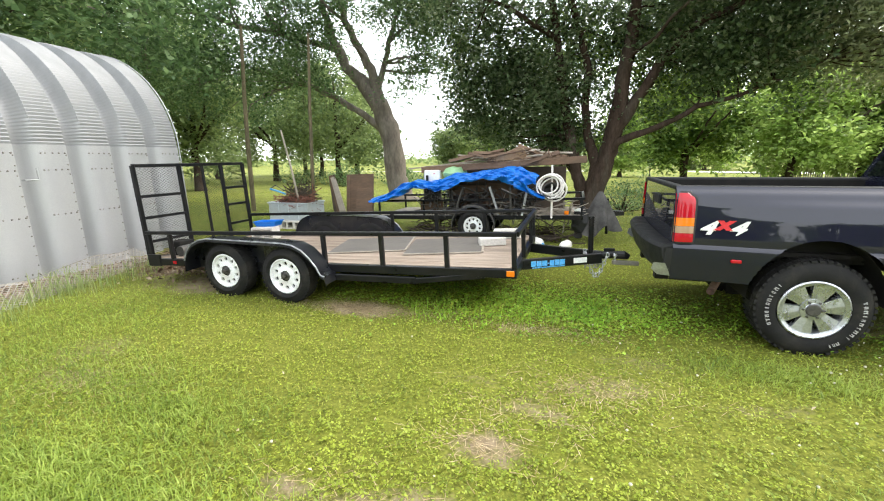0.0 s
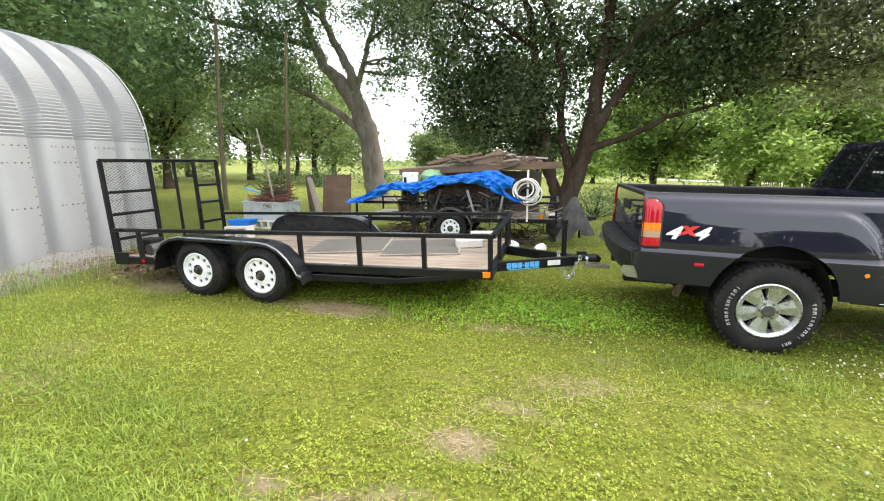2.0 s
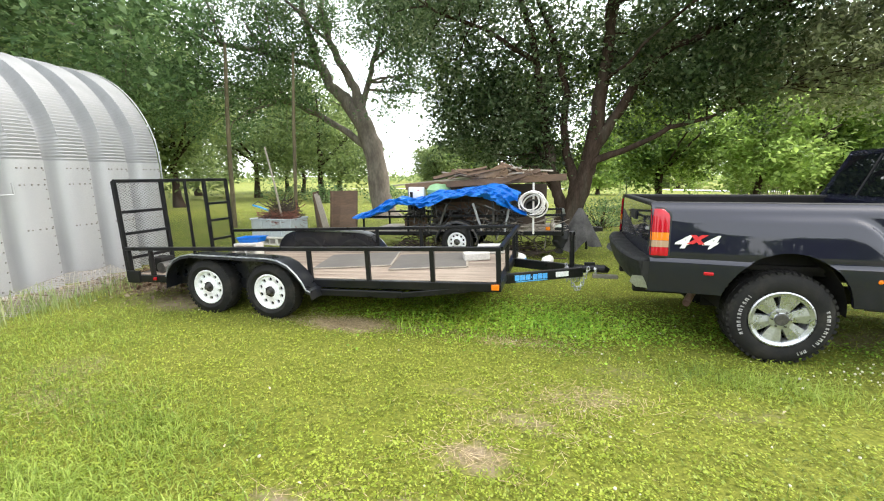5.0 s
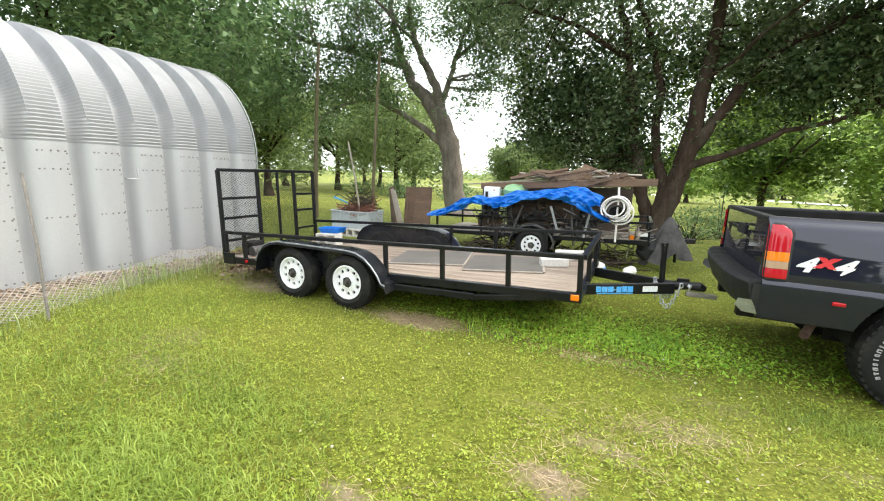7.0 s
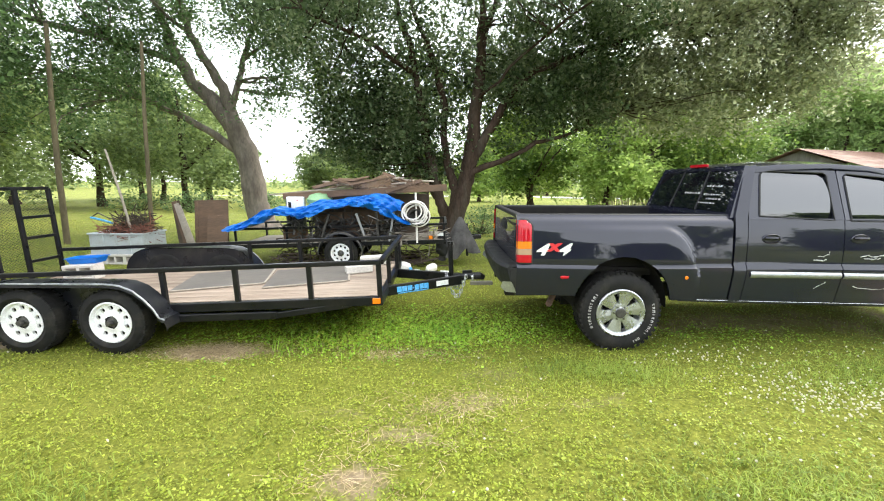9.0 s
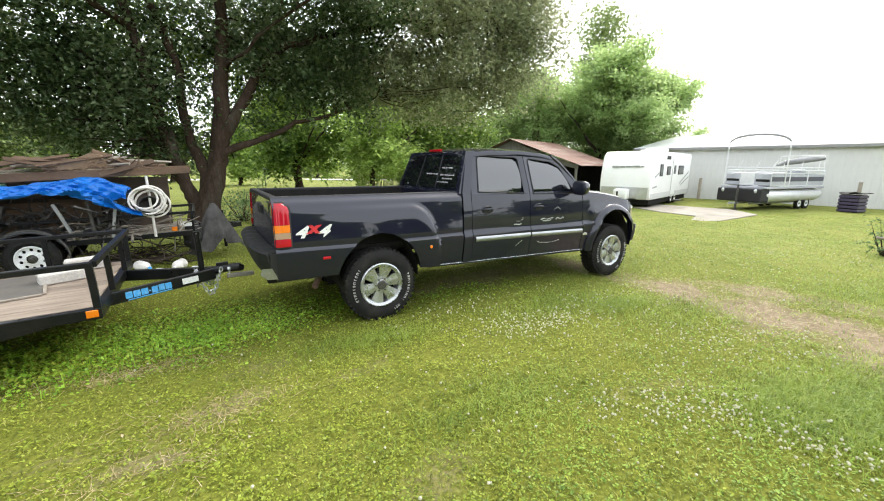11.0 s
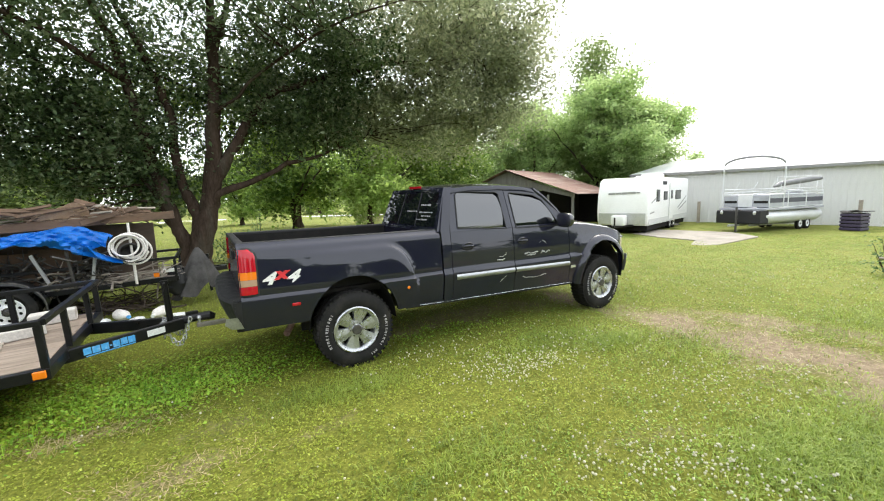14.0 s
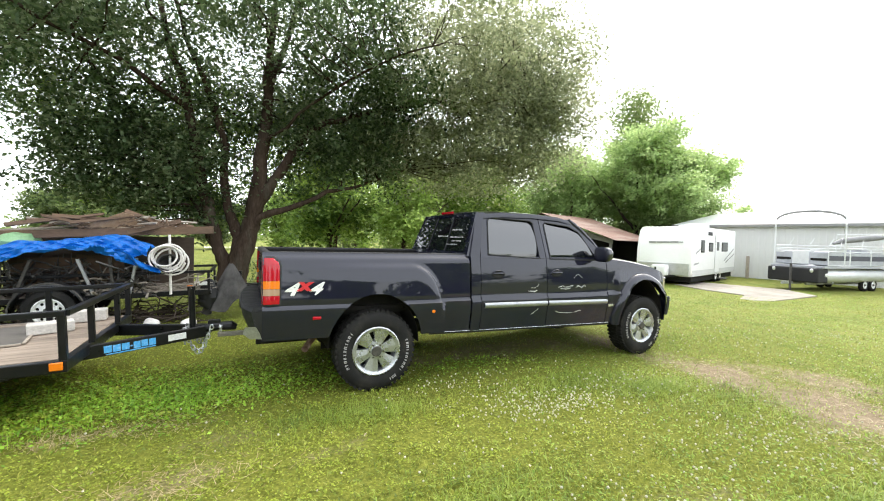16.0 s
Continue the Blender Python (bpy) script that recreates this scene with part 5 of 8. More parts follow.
    part("hitch_receiver", boxed(-1.46, -1.18, -0.03, 0.03, 0.45, 0.495, 0.006), M["bolt"], tk, "worn steel ball mount")
    part("hitch_ball", lathe(bmesh.new(), [(0.0, 0.575), (0.018, 0.572), (0.025, 0.55), (0.014, 0.53), (0.014, 0.495)], 12, "z", (-1.43, 0, 0)), M["chrome"], tk)
    part("exhaust_pipe", tube(bmesh.new(), [(0.5, -0.3, 0.52), (-0.36, -0.3, 0.52), (-0.56, -0.5, 0.47), (-0.66, -0.70, 0.415)], 0.034, 12, cap=False), M["rust"], tk, "rusty exhaust pipe")
    # underbody: two frame rails, floor, axles
    part("floor_pan", boxed(1.1, 4.3, -0.84, 0.84, 0.50, 0.60), M["dark"], tk)
    for y in (-0.45, 0.45):
        part("frame_rail", boxed(-1.1, 4.3, y - 0.05, y + 0.05, 0.45, 0.60, 0.01), M["dark"], tk)
    for x in (ARCH_R, ARCH_F):
        part("axle", lathe(bmesh.new(), [(0.04, -0.8), (0.04, -0.2), (0.15, -0.1), (0.15, 0.1), (0.04, 0.2), (0.04, 0.8)], 14, "y", (x, 0, 0.40)), M["dark"], tk)
    part("engine_bay", boxed(3.3, 4.4, -0.5, 0.5, 0.58, 1.2), M["dark"], tk)
    # mark on the bed side
    yy = -side_y(-0.55, 1.08) - 0.0035
    R = pose(0, 0, 0, 90, 0, 0)
    for body, x, size, mat in (("4", -0.83, 0.158, "white"), ("4", -0.612, 0.158, "white")):
        text_mesh("bed_side_mark", body, size, M[mat], pose(x, yy, 1.045, 90, 0, 0) @ Matrix.Diagonal((1.35, 1, 1, 1)), tk, 0.0015, 0.35, 0.006)
    text_mesh("bed_side_mark", "x", 0.15, M["decal_red"], pose(-0.706, yy - 0.002, 1.085, 90, 0, 0) @ Matrix.Diagonal((1.3, 1, 1, 1)), tk, 0.0015, 0.2, 0.008)
    # scraped places on the doors
    rng = random.Random(4)
    scr = surf("scraped_paint", (0.30, 0.30, 0.31), (0.5, 0.5, 0.5), 30, (0.5, 0.7), 0, 0.1)
    for pts, r in (([(2.36, 0.985), (2.43, 1.0), (2.47, 0.985), (2.55, 0.99), (2.62, 1.0)], 0.006), ([(2.40, 0.965), (2.5, 0.962), (2.58, 0.972)], 0.007), ([(2.66, 0.97), (2.70, 1.0), (2.75, 0.97), (2.80, 1.0), (2.83, 0.975)], 0.008), ([(2.62, 1.1), (2.70, 1.15), (2.78, 1.09)], 0.003), ([(2.32, 0.69), (2.40, 0.66), (2.6, 0.655), (2.78, 0.68)], 0.004), ([(1.94, 0.66), (2.0, 0.70), (2.05, 0.735)], 0.004), ([(1.90, 0.955), (1.98, 0.94), (2.04, 0.96)], 0.007), ([(1.94, 0.985), (2.0, 0.99), (2.05, 1.01), (2.05, 1.05)], 0.004)):
        bm = bmesh.new()
        fine = []
        for (xa, za), (xb, zb) in zip(pts, pts[1:]):
            for k in range(5):
                f = k / 5
                x, z = xa + (xb - xa) * f, za + (zb - za) * f + rng.uniform(-0.005, 0.005)
                fine.append((x, -side_y(x, z) + 0.001, z))
        tube(bm, fine, [r * rng.uniform(0.4, 1.2) for _ in fine], 5, flat=1.0)
        part("scratch", bm, scr, tk, "pale scratch in the paint")


make_truck()

# ---- trees ----
def leaf_quads(centres, rng, size, spread, per, droop=0.0, wedge=False):
    """Small leaves in clumps round the centres: points, and folded four-cornered faces or plain wedges."""
    n = len(centres) * per
    way = rng.normal(0, 1, (len(centres), 3)) * np.array([1, 1, 0.55])
    way /= np.linalg.norm(way, axis=1, keepdims=True)
    c = np.repeat(centres, per, 0) + rng.normal(0, 1, (n, 3)) * spread * np.array([0.62, 0.62, 0.5]) + np.repeat(way, per, 0) * rng.normal(0, 1, (n, 1)) * spread * 1.35
    d = rng.normal(0, 1, (n, 3))
    d[:, 2] = d[:, 2] * 0.6 - droop
    d /= np.linalg.norm(d, axis=1, keepdims=True)
    up = rng.normal(0, 0.6, (n, 3)) + np.array([0, 0, 1.0])
    s = np.cross(d, up)
    s /= np.linalg.norm(s, axis=1, keepdims=True) + 1e-9
    u = np.cross(s, d)
    ln = (size * rng.uniform(0.6, 1.35, (n, 1)))
    w = ln * rng.uniform(0.22, 0.34, (n, 1))
    a, b = c - d * ln / 2, c + d * ln / 2
    p, q = c + s * w + u * w * 0.5, c - s * w + u * w * 0.5
    if wedge:
        return np.stack([a, b + s * w * 1.5, b - s * w * 1.5], 1).reshape(-1, 3), np.arange(3 * n).reshape(n, 3)
    v = np.stack([a, p, b, q], 1).reshape(-1, 3)
    f = np.arange(4 * n).reshape(n, 4)
    return v, f


def in_blobs(blobs, per_volume, rng, shell=0.55):
    """Clump centres inside a crown made of ellipsoids, most of them towards the outside."""
    out = []
    for cx, cy, cz, rx, ry, rz, dens in blobs:
        k = max(4, int(per_volume * dens * rx * ry * rz))
        d = rng.normal(0, 1, (k, 3))
        d /= np.linalg.norm(d, axis=1, keepdims=True)
        r = shell + (1 - shell) * rng.uniform(0, 1, (k, 1)) ** 0.7
        wob = 1 + 0.22 * np.sin(3 * d[:, :1] * 2 + cx) * np.sin(4 * d[:, 1:2] + cy) + 0.15 * np.sin(7 * d[:, 2:3] + cz + 5 * d[:, :1])
        out.append(np.array([cx, cy, cz]) + d * r * wob * np.array([rx, ry, rz]))
    return np.concatenate(out)


def limb_path(a, b, bend, rng, n=7):
    a, b = Vector(a), Vector(b)
    pts = []
    off = Vector((rng.normal(), rng.normal(), rng.normal() * 0.4)) * bend * (b - a).length
    for k in range(n + 1):
        f = k / n
        jit = Vector((rng.normal(), rng.normal(), rng.normal())) * 0.018 * (b - a).length * (1 if 0 < k < n else 0)
        pts.append(a.lerp(b, f) + off * math.sin(math.pi * f) + jit)
    return pts


def make_tree(name, limbs, blobs, leaf, bark, label, seed, density, size, per, spread, twigs=True, shell=0.55, droop=0.1, leaf_tones=(), group="", wedge=False):
    """limbs: lists of points with a radius at either end, the first one is the trunk. blobs: the crown."""
    rng = np.random.default_rng(seed)
    base = limbs[0][0][0]
    tree = thing(name, pose(*base), label, "tree", group)
    o = np.array(base)
    bm = bmesh.new()
    joints = []
    for i, (pts, r0, r1) in enumerate(limbs):
        fine = []
        for a, b in zip(pts, pts[1:]):
            seg = limb_path(a, b, 0.03, rng, 4)
            fine += seg if not fine else seg[1:]
        k = len(fine)
        rs = [r0 + (r1 - r0) * (j / (k - 1)) ** 0.8 for j in range(k)]
        if i == 0:
            rs[0] *= 1.45
            rs[1] *= 1.12
        rs = [r * (1 + 0.06 * rng.normal()) for r in rs]
        tube(bm, [p - Vector(o) for p in fine], rs, 12)
        joints += [(p, r) for p, r in zip(fine[1:], rs[1:])] if i else [(p, r) for p, r in zip(fine[len(fine) // 2:], rs[len(fine) // 2:])]
    centres = in_blobs(blobs, density, rng, shell)
    jp = np.array([tuple(p) for p, _ in joints])
    # boughs from the limbs out to groups of clumps, twigs from the boughs
    if twigs:
        pick = rng.permutation(len(centres))[: max(12, len(centres) // 9)]
        ends = []
        for c in centres[pick]:
            dist = np.linalg.norm(jp - c, axis=1) + 0.6 * np.maximum(0, jp[:, 2] - c[2])
            j = int(np.argmin(dist))
            p, r = joints[j]
            path = limb_path(p, c, 0.10, rng, 5)
            r0 = min(r * 0.55, 0.012 + 0.016 * (Vector(c) - p).length)
            tube(bm, [q - Vector(o) for q in path], [r0 + (0.006 - r0) * t / 5 for t in range(6)], 6, cap=False)
            ends += [tuple(q) for q in path[2:]]
        ends = np.array(ends)
        for c in centres[rng.permutation(len(centres))[: len(centres) // 3]]:
            j = int(np.argmin(np.linalg.norm(ends - c, axis=1)))
            tube(bm, [Vector(ends[j]) - Vector(o), (Vector(ends[j]) + Vector(c)) / 2 - Vector(o) + Vector((0, 0, 0.05)), Vector(c) - Vector(o)], [0.008, 0.006, 0.003], 4, cap=False)
    part("trunk", bm, bark, tree, smooth=True)
    # the crown, in as many parts as it has leaf tones
    rest = np.ones(len(centres), bool)
    for title, mat, what, test in tuple(leaf_tones) + (("crown", leaf, "", None),):
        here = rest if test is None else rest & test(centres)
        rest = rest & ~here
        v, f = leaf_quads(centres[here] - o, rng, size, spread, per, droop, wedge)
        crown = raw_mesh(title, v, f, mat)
        crown.parent = tree
        tagged(crown, label=what, kind="stuff")
    return tree


# the spreading evergreen behind the truck
make_tree("spreading_tree", [
    ([(-1.55, 8.7, -0.05), (-1.37, 8.7, 0.72), (-1.2, 8.7, 1.33), (-1.05, 8.7, 1.92), (-0.87, 8.7, 3.62), (-0.71, 8.7, 4.87), (-0.73, 8.7, 5.8), (-0.65, 8.65, 6.72), (-0.5, 8.6, 8.8)], 0.36, 0.06),
    ([(-0.74, 8.7, 5.1), (-0.6, 8.7, 5.9), (-0.29, 8.7, 6.79), (0.2, 8.6, 8.6)], 0.14, 0.05),
    ([(-1.1, 8.65, 1.7), (-0.92, 8.6, 2.42), (-0.5, 8.6, 3.12), (0.03, 8.6, 4.05), (0.47, 8.5, 4.58), (2.18, 8.3, 5.37), (4.7, 8.0, 6.0)], 0.21, 0.05),
    ([(-1.25, 8.6, 1.45), (-0.87, 8.5, 2.02), (-0.1, 8.5, 2.31), (0.94, 8.5, 2.87), (1.76, 8.4, 3.04), (3.3, 8.2, 3.7)], 0.13, 0.03),
    ([(-1.8, 8.8, -0.05), (-1.72, 8.8, 0.73), (-1.9, 8.8, 1.2), (-2.26, 8.8, 2.7), (-2.5, 8.8, 4.25), (-2.74, 8.8, 5.52), (-3.05, 8.8, 6.4), (-3.7, 8.6, 8.6)], 0.22, 0.06),
    ([(-1.4, 8.75, 1.1), (-1.49, 8.8, 1.79), (-1.68, 8.8, 2.42), (-1.73, 8.8, 3.94), (-1.97, 8.8, 4.83), (-2.34, 8.8, 5.84), (-2.59, 8.8, 6.38), (-3.0, 8.7, 7.8)], 0.17, 0.05),
    ([(-1.75, 8.9, 0.6), (-1.87, 9.0, 1.04), (-2.1, 9.0, 1.4), (-2.81, 9.0, 3.09), (-3.78, 9.0, 4.36), (-4.8, 9.1, 5.8)], 0.14, 0.04),
    ([(-0.8, 8.6, 4.1), (0.3, 7.4, 5.0), (1.6, 6.2, 5.8), (2.8, 5.2, 6.2)], 0.05, 0.02),
    ([(-2.6, 8.7, 4.8), (-3.8, 7.6, 5.4), (-5.2, 6.6, 5.8)], 0.09, 0.03),
    ([(2.4, 8.25, 5.4), (5.0, 8.0, 6.4), (7.5, 7.8, 7.0), (9.2, 7.7, 7.4)], 0.09, 0.03),
], [
    (-2.4, 9.4, 6.6, 3.6, 2.8, 2.4, 0.5), (0.8, 7.8, 7.6, 3.2, 3.0, 2.3, 0.22), (3.6, 7.8, 6.6, 2.8, 2.6, 2.2, 0.6), (6.6, 7.8, 6.9, 2.6, 2.4, 2.5, 0.8), (8.4, 7.7, 7.6, 2.0, 2.0, 2.6, 0.8), (8.0, 7.7, 5.2, 1.5, 1.7, 1.7, 1.1),
    (-4.6, 8.4, 6.0, 2.2, 2.4, 2.0, 0.8), (-3.6, 9.6, 3.6, 1.9, 1.6, 1.5, 1.5), (-4.7, 8.9, 4.2, 1.3, 1.4, 1.4, 1.2), (-2.9, 9.6, 2.6, 1.3, 1.0, 0.9, 1.6), (0.8, 9.8, 4.6, 2.0, 1.4, 1.5, 1.7), (2.6, 8.9, 4.5, 1.9, 1.7, 0.8, 1.8), (4.8, 8.2, 4.5, 1.7, 1.7, 0.8, 1.8),
    (6.6, 7.8, 4.7, 1.5, 1.6, 0.9, 1.3), (0.5, 4.8, 7.6, 3.2, 2.0, 1.4, 0.5), (3.8, 5.2, 7.4, 2.6, 2.0, 1.5, 0.55), (-3.0, 5.8, 7.4, 3.0, 2.0, 1.4, 0.6), (-1.6, 9.0, 9.2, 4.5, 3.5, 1.8, 0.3), (-1.4, 10.1, 2.6, 1.5, 0.8, 1.0, 1.3), (-5.6, 6.8, 6.4, 1.7, 1.7, 1.5, 1.0), (1.2, 8.6, 5.6, 1.6, 1.5, 1.0, 1.4), (3.0, 8.4, 5.2, 1.6, 1.4, 0.9, 1.4),
    (1.3, 9.6, 4.9, 2.0, 1.0, 1.3, 2.2), (-0.4, 10.6, 4.4, 1.6, 0.9, 1.3, 1.6), (-1.4, 10.8, 5.8, 2.2, 1.0, 1.5, 0.8), (-2.4, 10.4, 4.2, 1.5, 0.9, 1.2, 1.5), (2.6, 9.8, 6.2, 2.2, 1.2, 1.4, 0.5), (-5.6, 9.6, 4.6, 0.9, 0.7, 1.0, 1.3), (-5.3, 9.3, 3.5, 0.8, 0.6, 0.7, 1.6), (-4.7, 9.2, 2.7, 0.7, 0.6, 0.6, 1.8), (-2.9, 8.6, 3.4, 1.5, 0.9, 1.1, 2.6), (-2.3, 9.3, 2.3, 0.9, 0.7, 0.7, 2.4), (-4.2, 8.6, 4.2, 1.3, 0.9, 1.0, 2.0), (1.4, 8.2, 4.2, 1.5, 0.9, 0.7, 2.6), (3.2, 7.8, 4.6, 1.6, 1.0, 0.8, 2.2), (2.2, 8.7, 3.8, 1.3, 0.8, 0.5, 2.8), (4.1, 8.7, 4.05, 1.3, 0.8, 0.5, 2.8), (5.9, 8.6, 4.35, 1.3, 0.8, 0.55, 2.6), (7.7, 8.2, 4.7, 1.3, 0.9, 0.7, 2.0), (0.4, 6.6, 6.4, 1.8, 1.3, 1.0, 1.2), (2.8, 6.8, 6.0, 1.8, 1.3, 1.0, 1.4),
    (1.8, 8.5, 3.7, 1.4, 0.9, 0.6, 2.2), (3.4, 8.3, 3.6, 1.4, 0.9, 0.6, 2.4), (5.0, 8.2, 3.6, 1.4, 1.0, 0.7, 2.2), (6.6, 8.0, 3.8, 1.4, 1.0, 0.8, 2.0), (8.0, 7.9, 4.2, 1.2, 1.0, 0.9, 1.6), (0.3, 9.0, 3.8, 1.2, 0.8, 0.8, 2.0), (-0.2, 9.2, 5.4, 1.3, 0.8, 1.0, 1.4), (-2.0, 9.2, 5.2, 1.2, 0.8, 1.2, 1.4),
    (-3.2, 9.1, 2.3, 1.3, 0.6, 0.7, 2.6), (-4.5, 9.0, 3.0, 1.2, 0.6, 0.8, 2.4), (-2.3, 9.2, 2.0, 1.1, 0.4, 0.7, 2.8), (-0.5, 9.3, 3.0, 1.1, 0.4, 0.8, 2.2), (-3.4, 9.2, 3.6, 1.4, 0.5, 1.0, 2.2), (-1.6, 9.3, 4.0, 1.2, 0.4, 1.0, 1.8), (-4.0, 8.7, 2.5, 1.4, 0.6, 0.7, 2.4), (-5.2, 8.7, 3.3, 1.0, 0.7, 0.9, 2.2), (-3.3, 9.3, 4.7, 1.5, 0.7, 0.9, 1.8), (-2.6, 9.1, 1.9, 1.3, 0.4, 0.5, 2.6),
    (5.2, 7.6, 5.6, 1.8, 1.4, 1.4, 1.5), (7.2, 7.4, 6.0, 1.8, 1.4, 1.6, 1.5), (8.8, 7.6, 6.4, 1.4, 1.3, 1.5, 1.4), (6.0, 7.6, 7.8, 1.8, 1.4, 1.2, 1.1),
], M["leaf_dark"], M["bark"], "large spreading evergreen tree with several dark stems", 11, 13.5, 0.122, 64, 0.30, shell=0.35, droop=0.45,
    # sunlit side and light from behind are painted as two leaf tones
    leaf_tones=(("outer_crown", M["leaf_sunlit"], "foliage coloured paler for the sun on the open side", lambda c: c[:, 0] + 0.25 * (8 - c[:, 1]) + 0.5 * np.sin(2 * c[:, 2]) > 3.3), ("back_crown", M["leaf_back"], "foliage coloured brighter for the light behind it", lambda c: (c[:, 1] > 9.5) & (c[:, 2] < 5.6))))

# the pale-barked oak behind the boards
make_tree("oak_tree", [
    ([(-8.45, 11.2, -0.05), (-8.56, 11.2, 0.41), (-8.71, 11.2, 1.07), (-8.94, 11.2, 2.82), (-9.25, 11.2, 3.6), (-9.5, 11.2, 4.05)], 0.52, 0.33),
    ([(-9.2, 11.2, 3.5), (-9.9, 11.15, 4.45), (-10.64, 11.15, 5.12), (-11.12, 11.1, 6.12), (-11.39, 11.0, 7.47), (-11.7, 10.9, 9.0)], 0.33, 0.08),
    ([(-9.25, 11.2, 3.6), (-9.41, 11.2, 4.3), (-9.57, 11.2, 5.0), (-10.19, 11.1, 6.03), (-10.62, 11.0, 7.37), (-10.9, 11.0, 9.0)], 0.28, 0.07),
    ([(-8.95, 11.2, 2.6), (-9.68, 11.15, 3.12), (-10.86, 11.0, 3.9), (-11.72, 10.8, 4.35), (-13.15, 10.5, 4.8), (-14.5, 10.2, 5.3)], 0.16, 0.05),
    ([(-9.35, 11.2, 4.1), (-9.0, 11.2, 5.2), (-8.6, 11.3, 6.6), (-8.0, 11.3, 8.0)], 0.14, 0.05),
    ([(-8.8, 11.25, 5.9), (-7.6, 11.2, 6.6), (-6.4, 11.0, 7.2)], 0.07, 0.03),
    ([(-11.0, 11.1, 5.8), (-13.5, 9.8, 6.4), (-16.5, 8.8, 7.0), (-20, 8.2, 7.4)], 0.13, 0.04),
], [
    (-9.8, 10.8, 8.6, 3.2, 2.6, 2.0, 1.0), (-13.0, 9.8, 7.2, 2.8, 2.4, 2.0, 1.1), (-12.6, 9.2, 5.0, 1.9, 1.5, 1.3, 1.3), (-14.8, 9.2, 4.6, 2.0, 1.8, 1.5, 1.3), (-16.8, 9.2, 6.6, 2.8, 2.4, 2.2, 1.1), (-13.0, 9.6, 3.8, 1.5, 1.2, 0.7, 0.6), (-11.2, 10.0, 3.8, 0.9, 0.9, 0.7, 0.6),
    (-20.5, 9.2, 7.0, 3.2, 2.8, 2.4, 1.0), (-7.4, 11.2, 6.6, 1.4, 1.6, 1.6, 1.1), (-10.6, 10.0, 6.2, 1.2, 1.2, 0.9, 1.0), (-7.2, 11.2, 4.6, 0.9, 0.9, 0.9, 0.9), (-17.6, 9.0, 4.8, 1.8, 1.6, 1.2, 1.1), (-11.0, 7.0, 8.4, 3.0, 2.0, 1.4, 0.9), (-6.4, 10.4, 8.0, 2.2, 2.0, 1.6, 1.0), (-12.4, 10.4, 6.4, 1.8, 1.2, 1.4, 1.4), (-11.2, 9.9, 5.2, 1.3, 1.0, 1.1, 1.5), (-18.4, 9.6, 4.6, 1.6, 1.2, 1.2, 1.2), (-8.2, 10.4, 3.9, 0.6, 0.6, 0.6, 0.8), (-7.6, 11.0, 5.6, 1.0, 0.9, 1.0, 1.2), (-7.0, 10.7, 4.9, 0.9, 0.7, 0.8, 1.0), (-7.3, 10.8, 4.1, 0.7, 0.5, 0.5, 1.8), (-8.1, 10.7, 4.3, 0.6, 0.5, 0.6, 1.6), (-6.3, 11.0, 7.0, 1.6, 1.2, 1.5, 1.4), (-6.5, 11.0, 5.4, 1.0, 0.7, 0.9, 1.7), (-8.0, 11.0, 7.0, 1.3, 1.0, 1.2, 1.3), (-9.0, 10.9, 6.0, 1.0, 0.7, 0.9, 0.9), (-7.9, 11.0, 4.9, 0.8, 0.6, 0.7, 1.6), (-7.3, 11.0, 6.1, 1.0, 0.7, 0.8, 1.6),
], M["leaf_mid"], M["bark_pale"], "tall oak with a pale forked trunk", 23, 14.0, 0.112, 56, 0.28, shell=0.45, droop=0.25)


def simple_tree(name, x, y, h, r, leaf, label, seed, dens=1.0, size=0.16, low=0.25, lean=0.0, per=40, group="far trees", stems=3, wedge=False):
    rng = np.random.default_rng(seed)
    z = ground_z(x, y)
    limbs = [([(x, y, z - 0.05), (x + lean * 0.3, y, z + h * 0.3), (x + lean * 0.6, y, z + h * 0.6), (x + lean, y, z + h * 0.85)], 0.02 * h + 0.05, 0.05)]
    blobs = []
    for k in range(stems):
        a = rng.uniform(0, 6.28)
        limbs.append(([(x + lean * 0.3, y, z + h * 0.28), (x + 0.45 * r * math.cos(a), y + 0.45 * r * math.sin(a), z + h * 0.5), (x + 0.8 * r * math.cos(a), y + 0.8 * r * math.sin(a), z + h * 0.66)], 0.012 * h, 0.03))
    for k in range(16):
        a = rng.uniform(0, 6.28)
        f = low + (0.95 - low) * (k + rng.uniform(0, 1)) / 16
        rr = r * math.sqrt(max(0.08, 1 - ((f - 0.5) / 0.58) ** 2))
        d = rng.uniform(0.25, 0.78) * rr
        q = r * rng.uniform(0.22, 0.44)
        blobs.append((x + lean * f + d * math.cos(a), y + d * math.sin(a), z + h * f - 0.2 * q, q, q, q * 0.75, dens))
    blobs.append((x + lean, y, z + h * 0.62, r * 0.6, r * 0.6, h * 0.3, dens * 0.6))
    k = sum(b[3] * b[4] * b[5] for b in blobs)
    return make_tree(name, limbs, blobs, leaf, M["bark"], label, seed, 420 / k * 1.0, size, per, 0.028 * h + 0.16, twigs=False, shell=0.4, group=group, wedge=wedge)


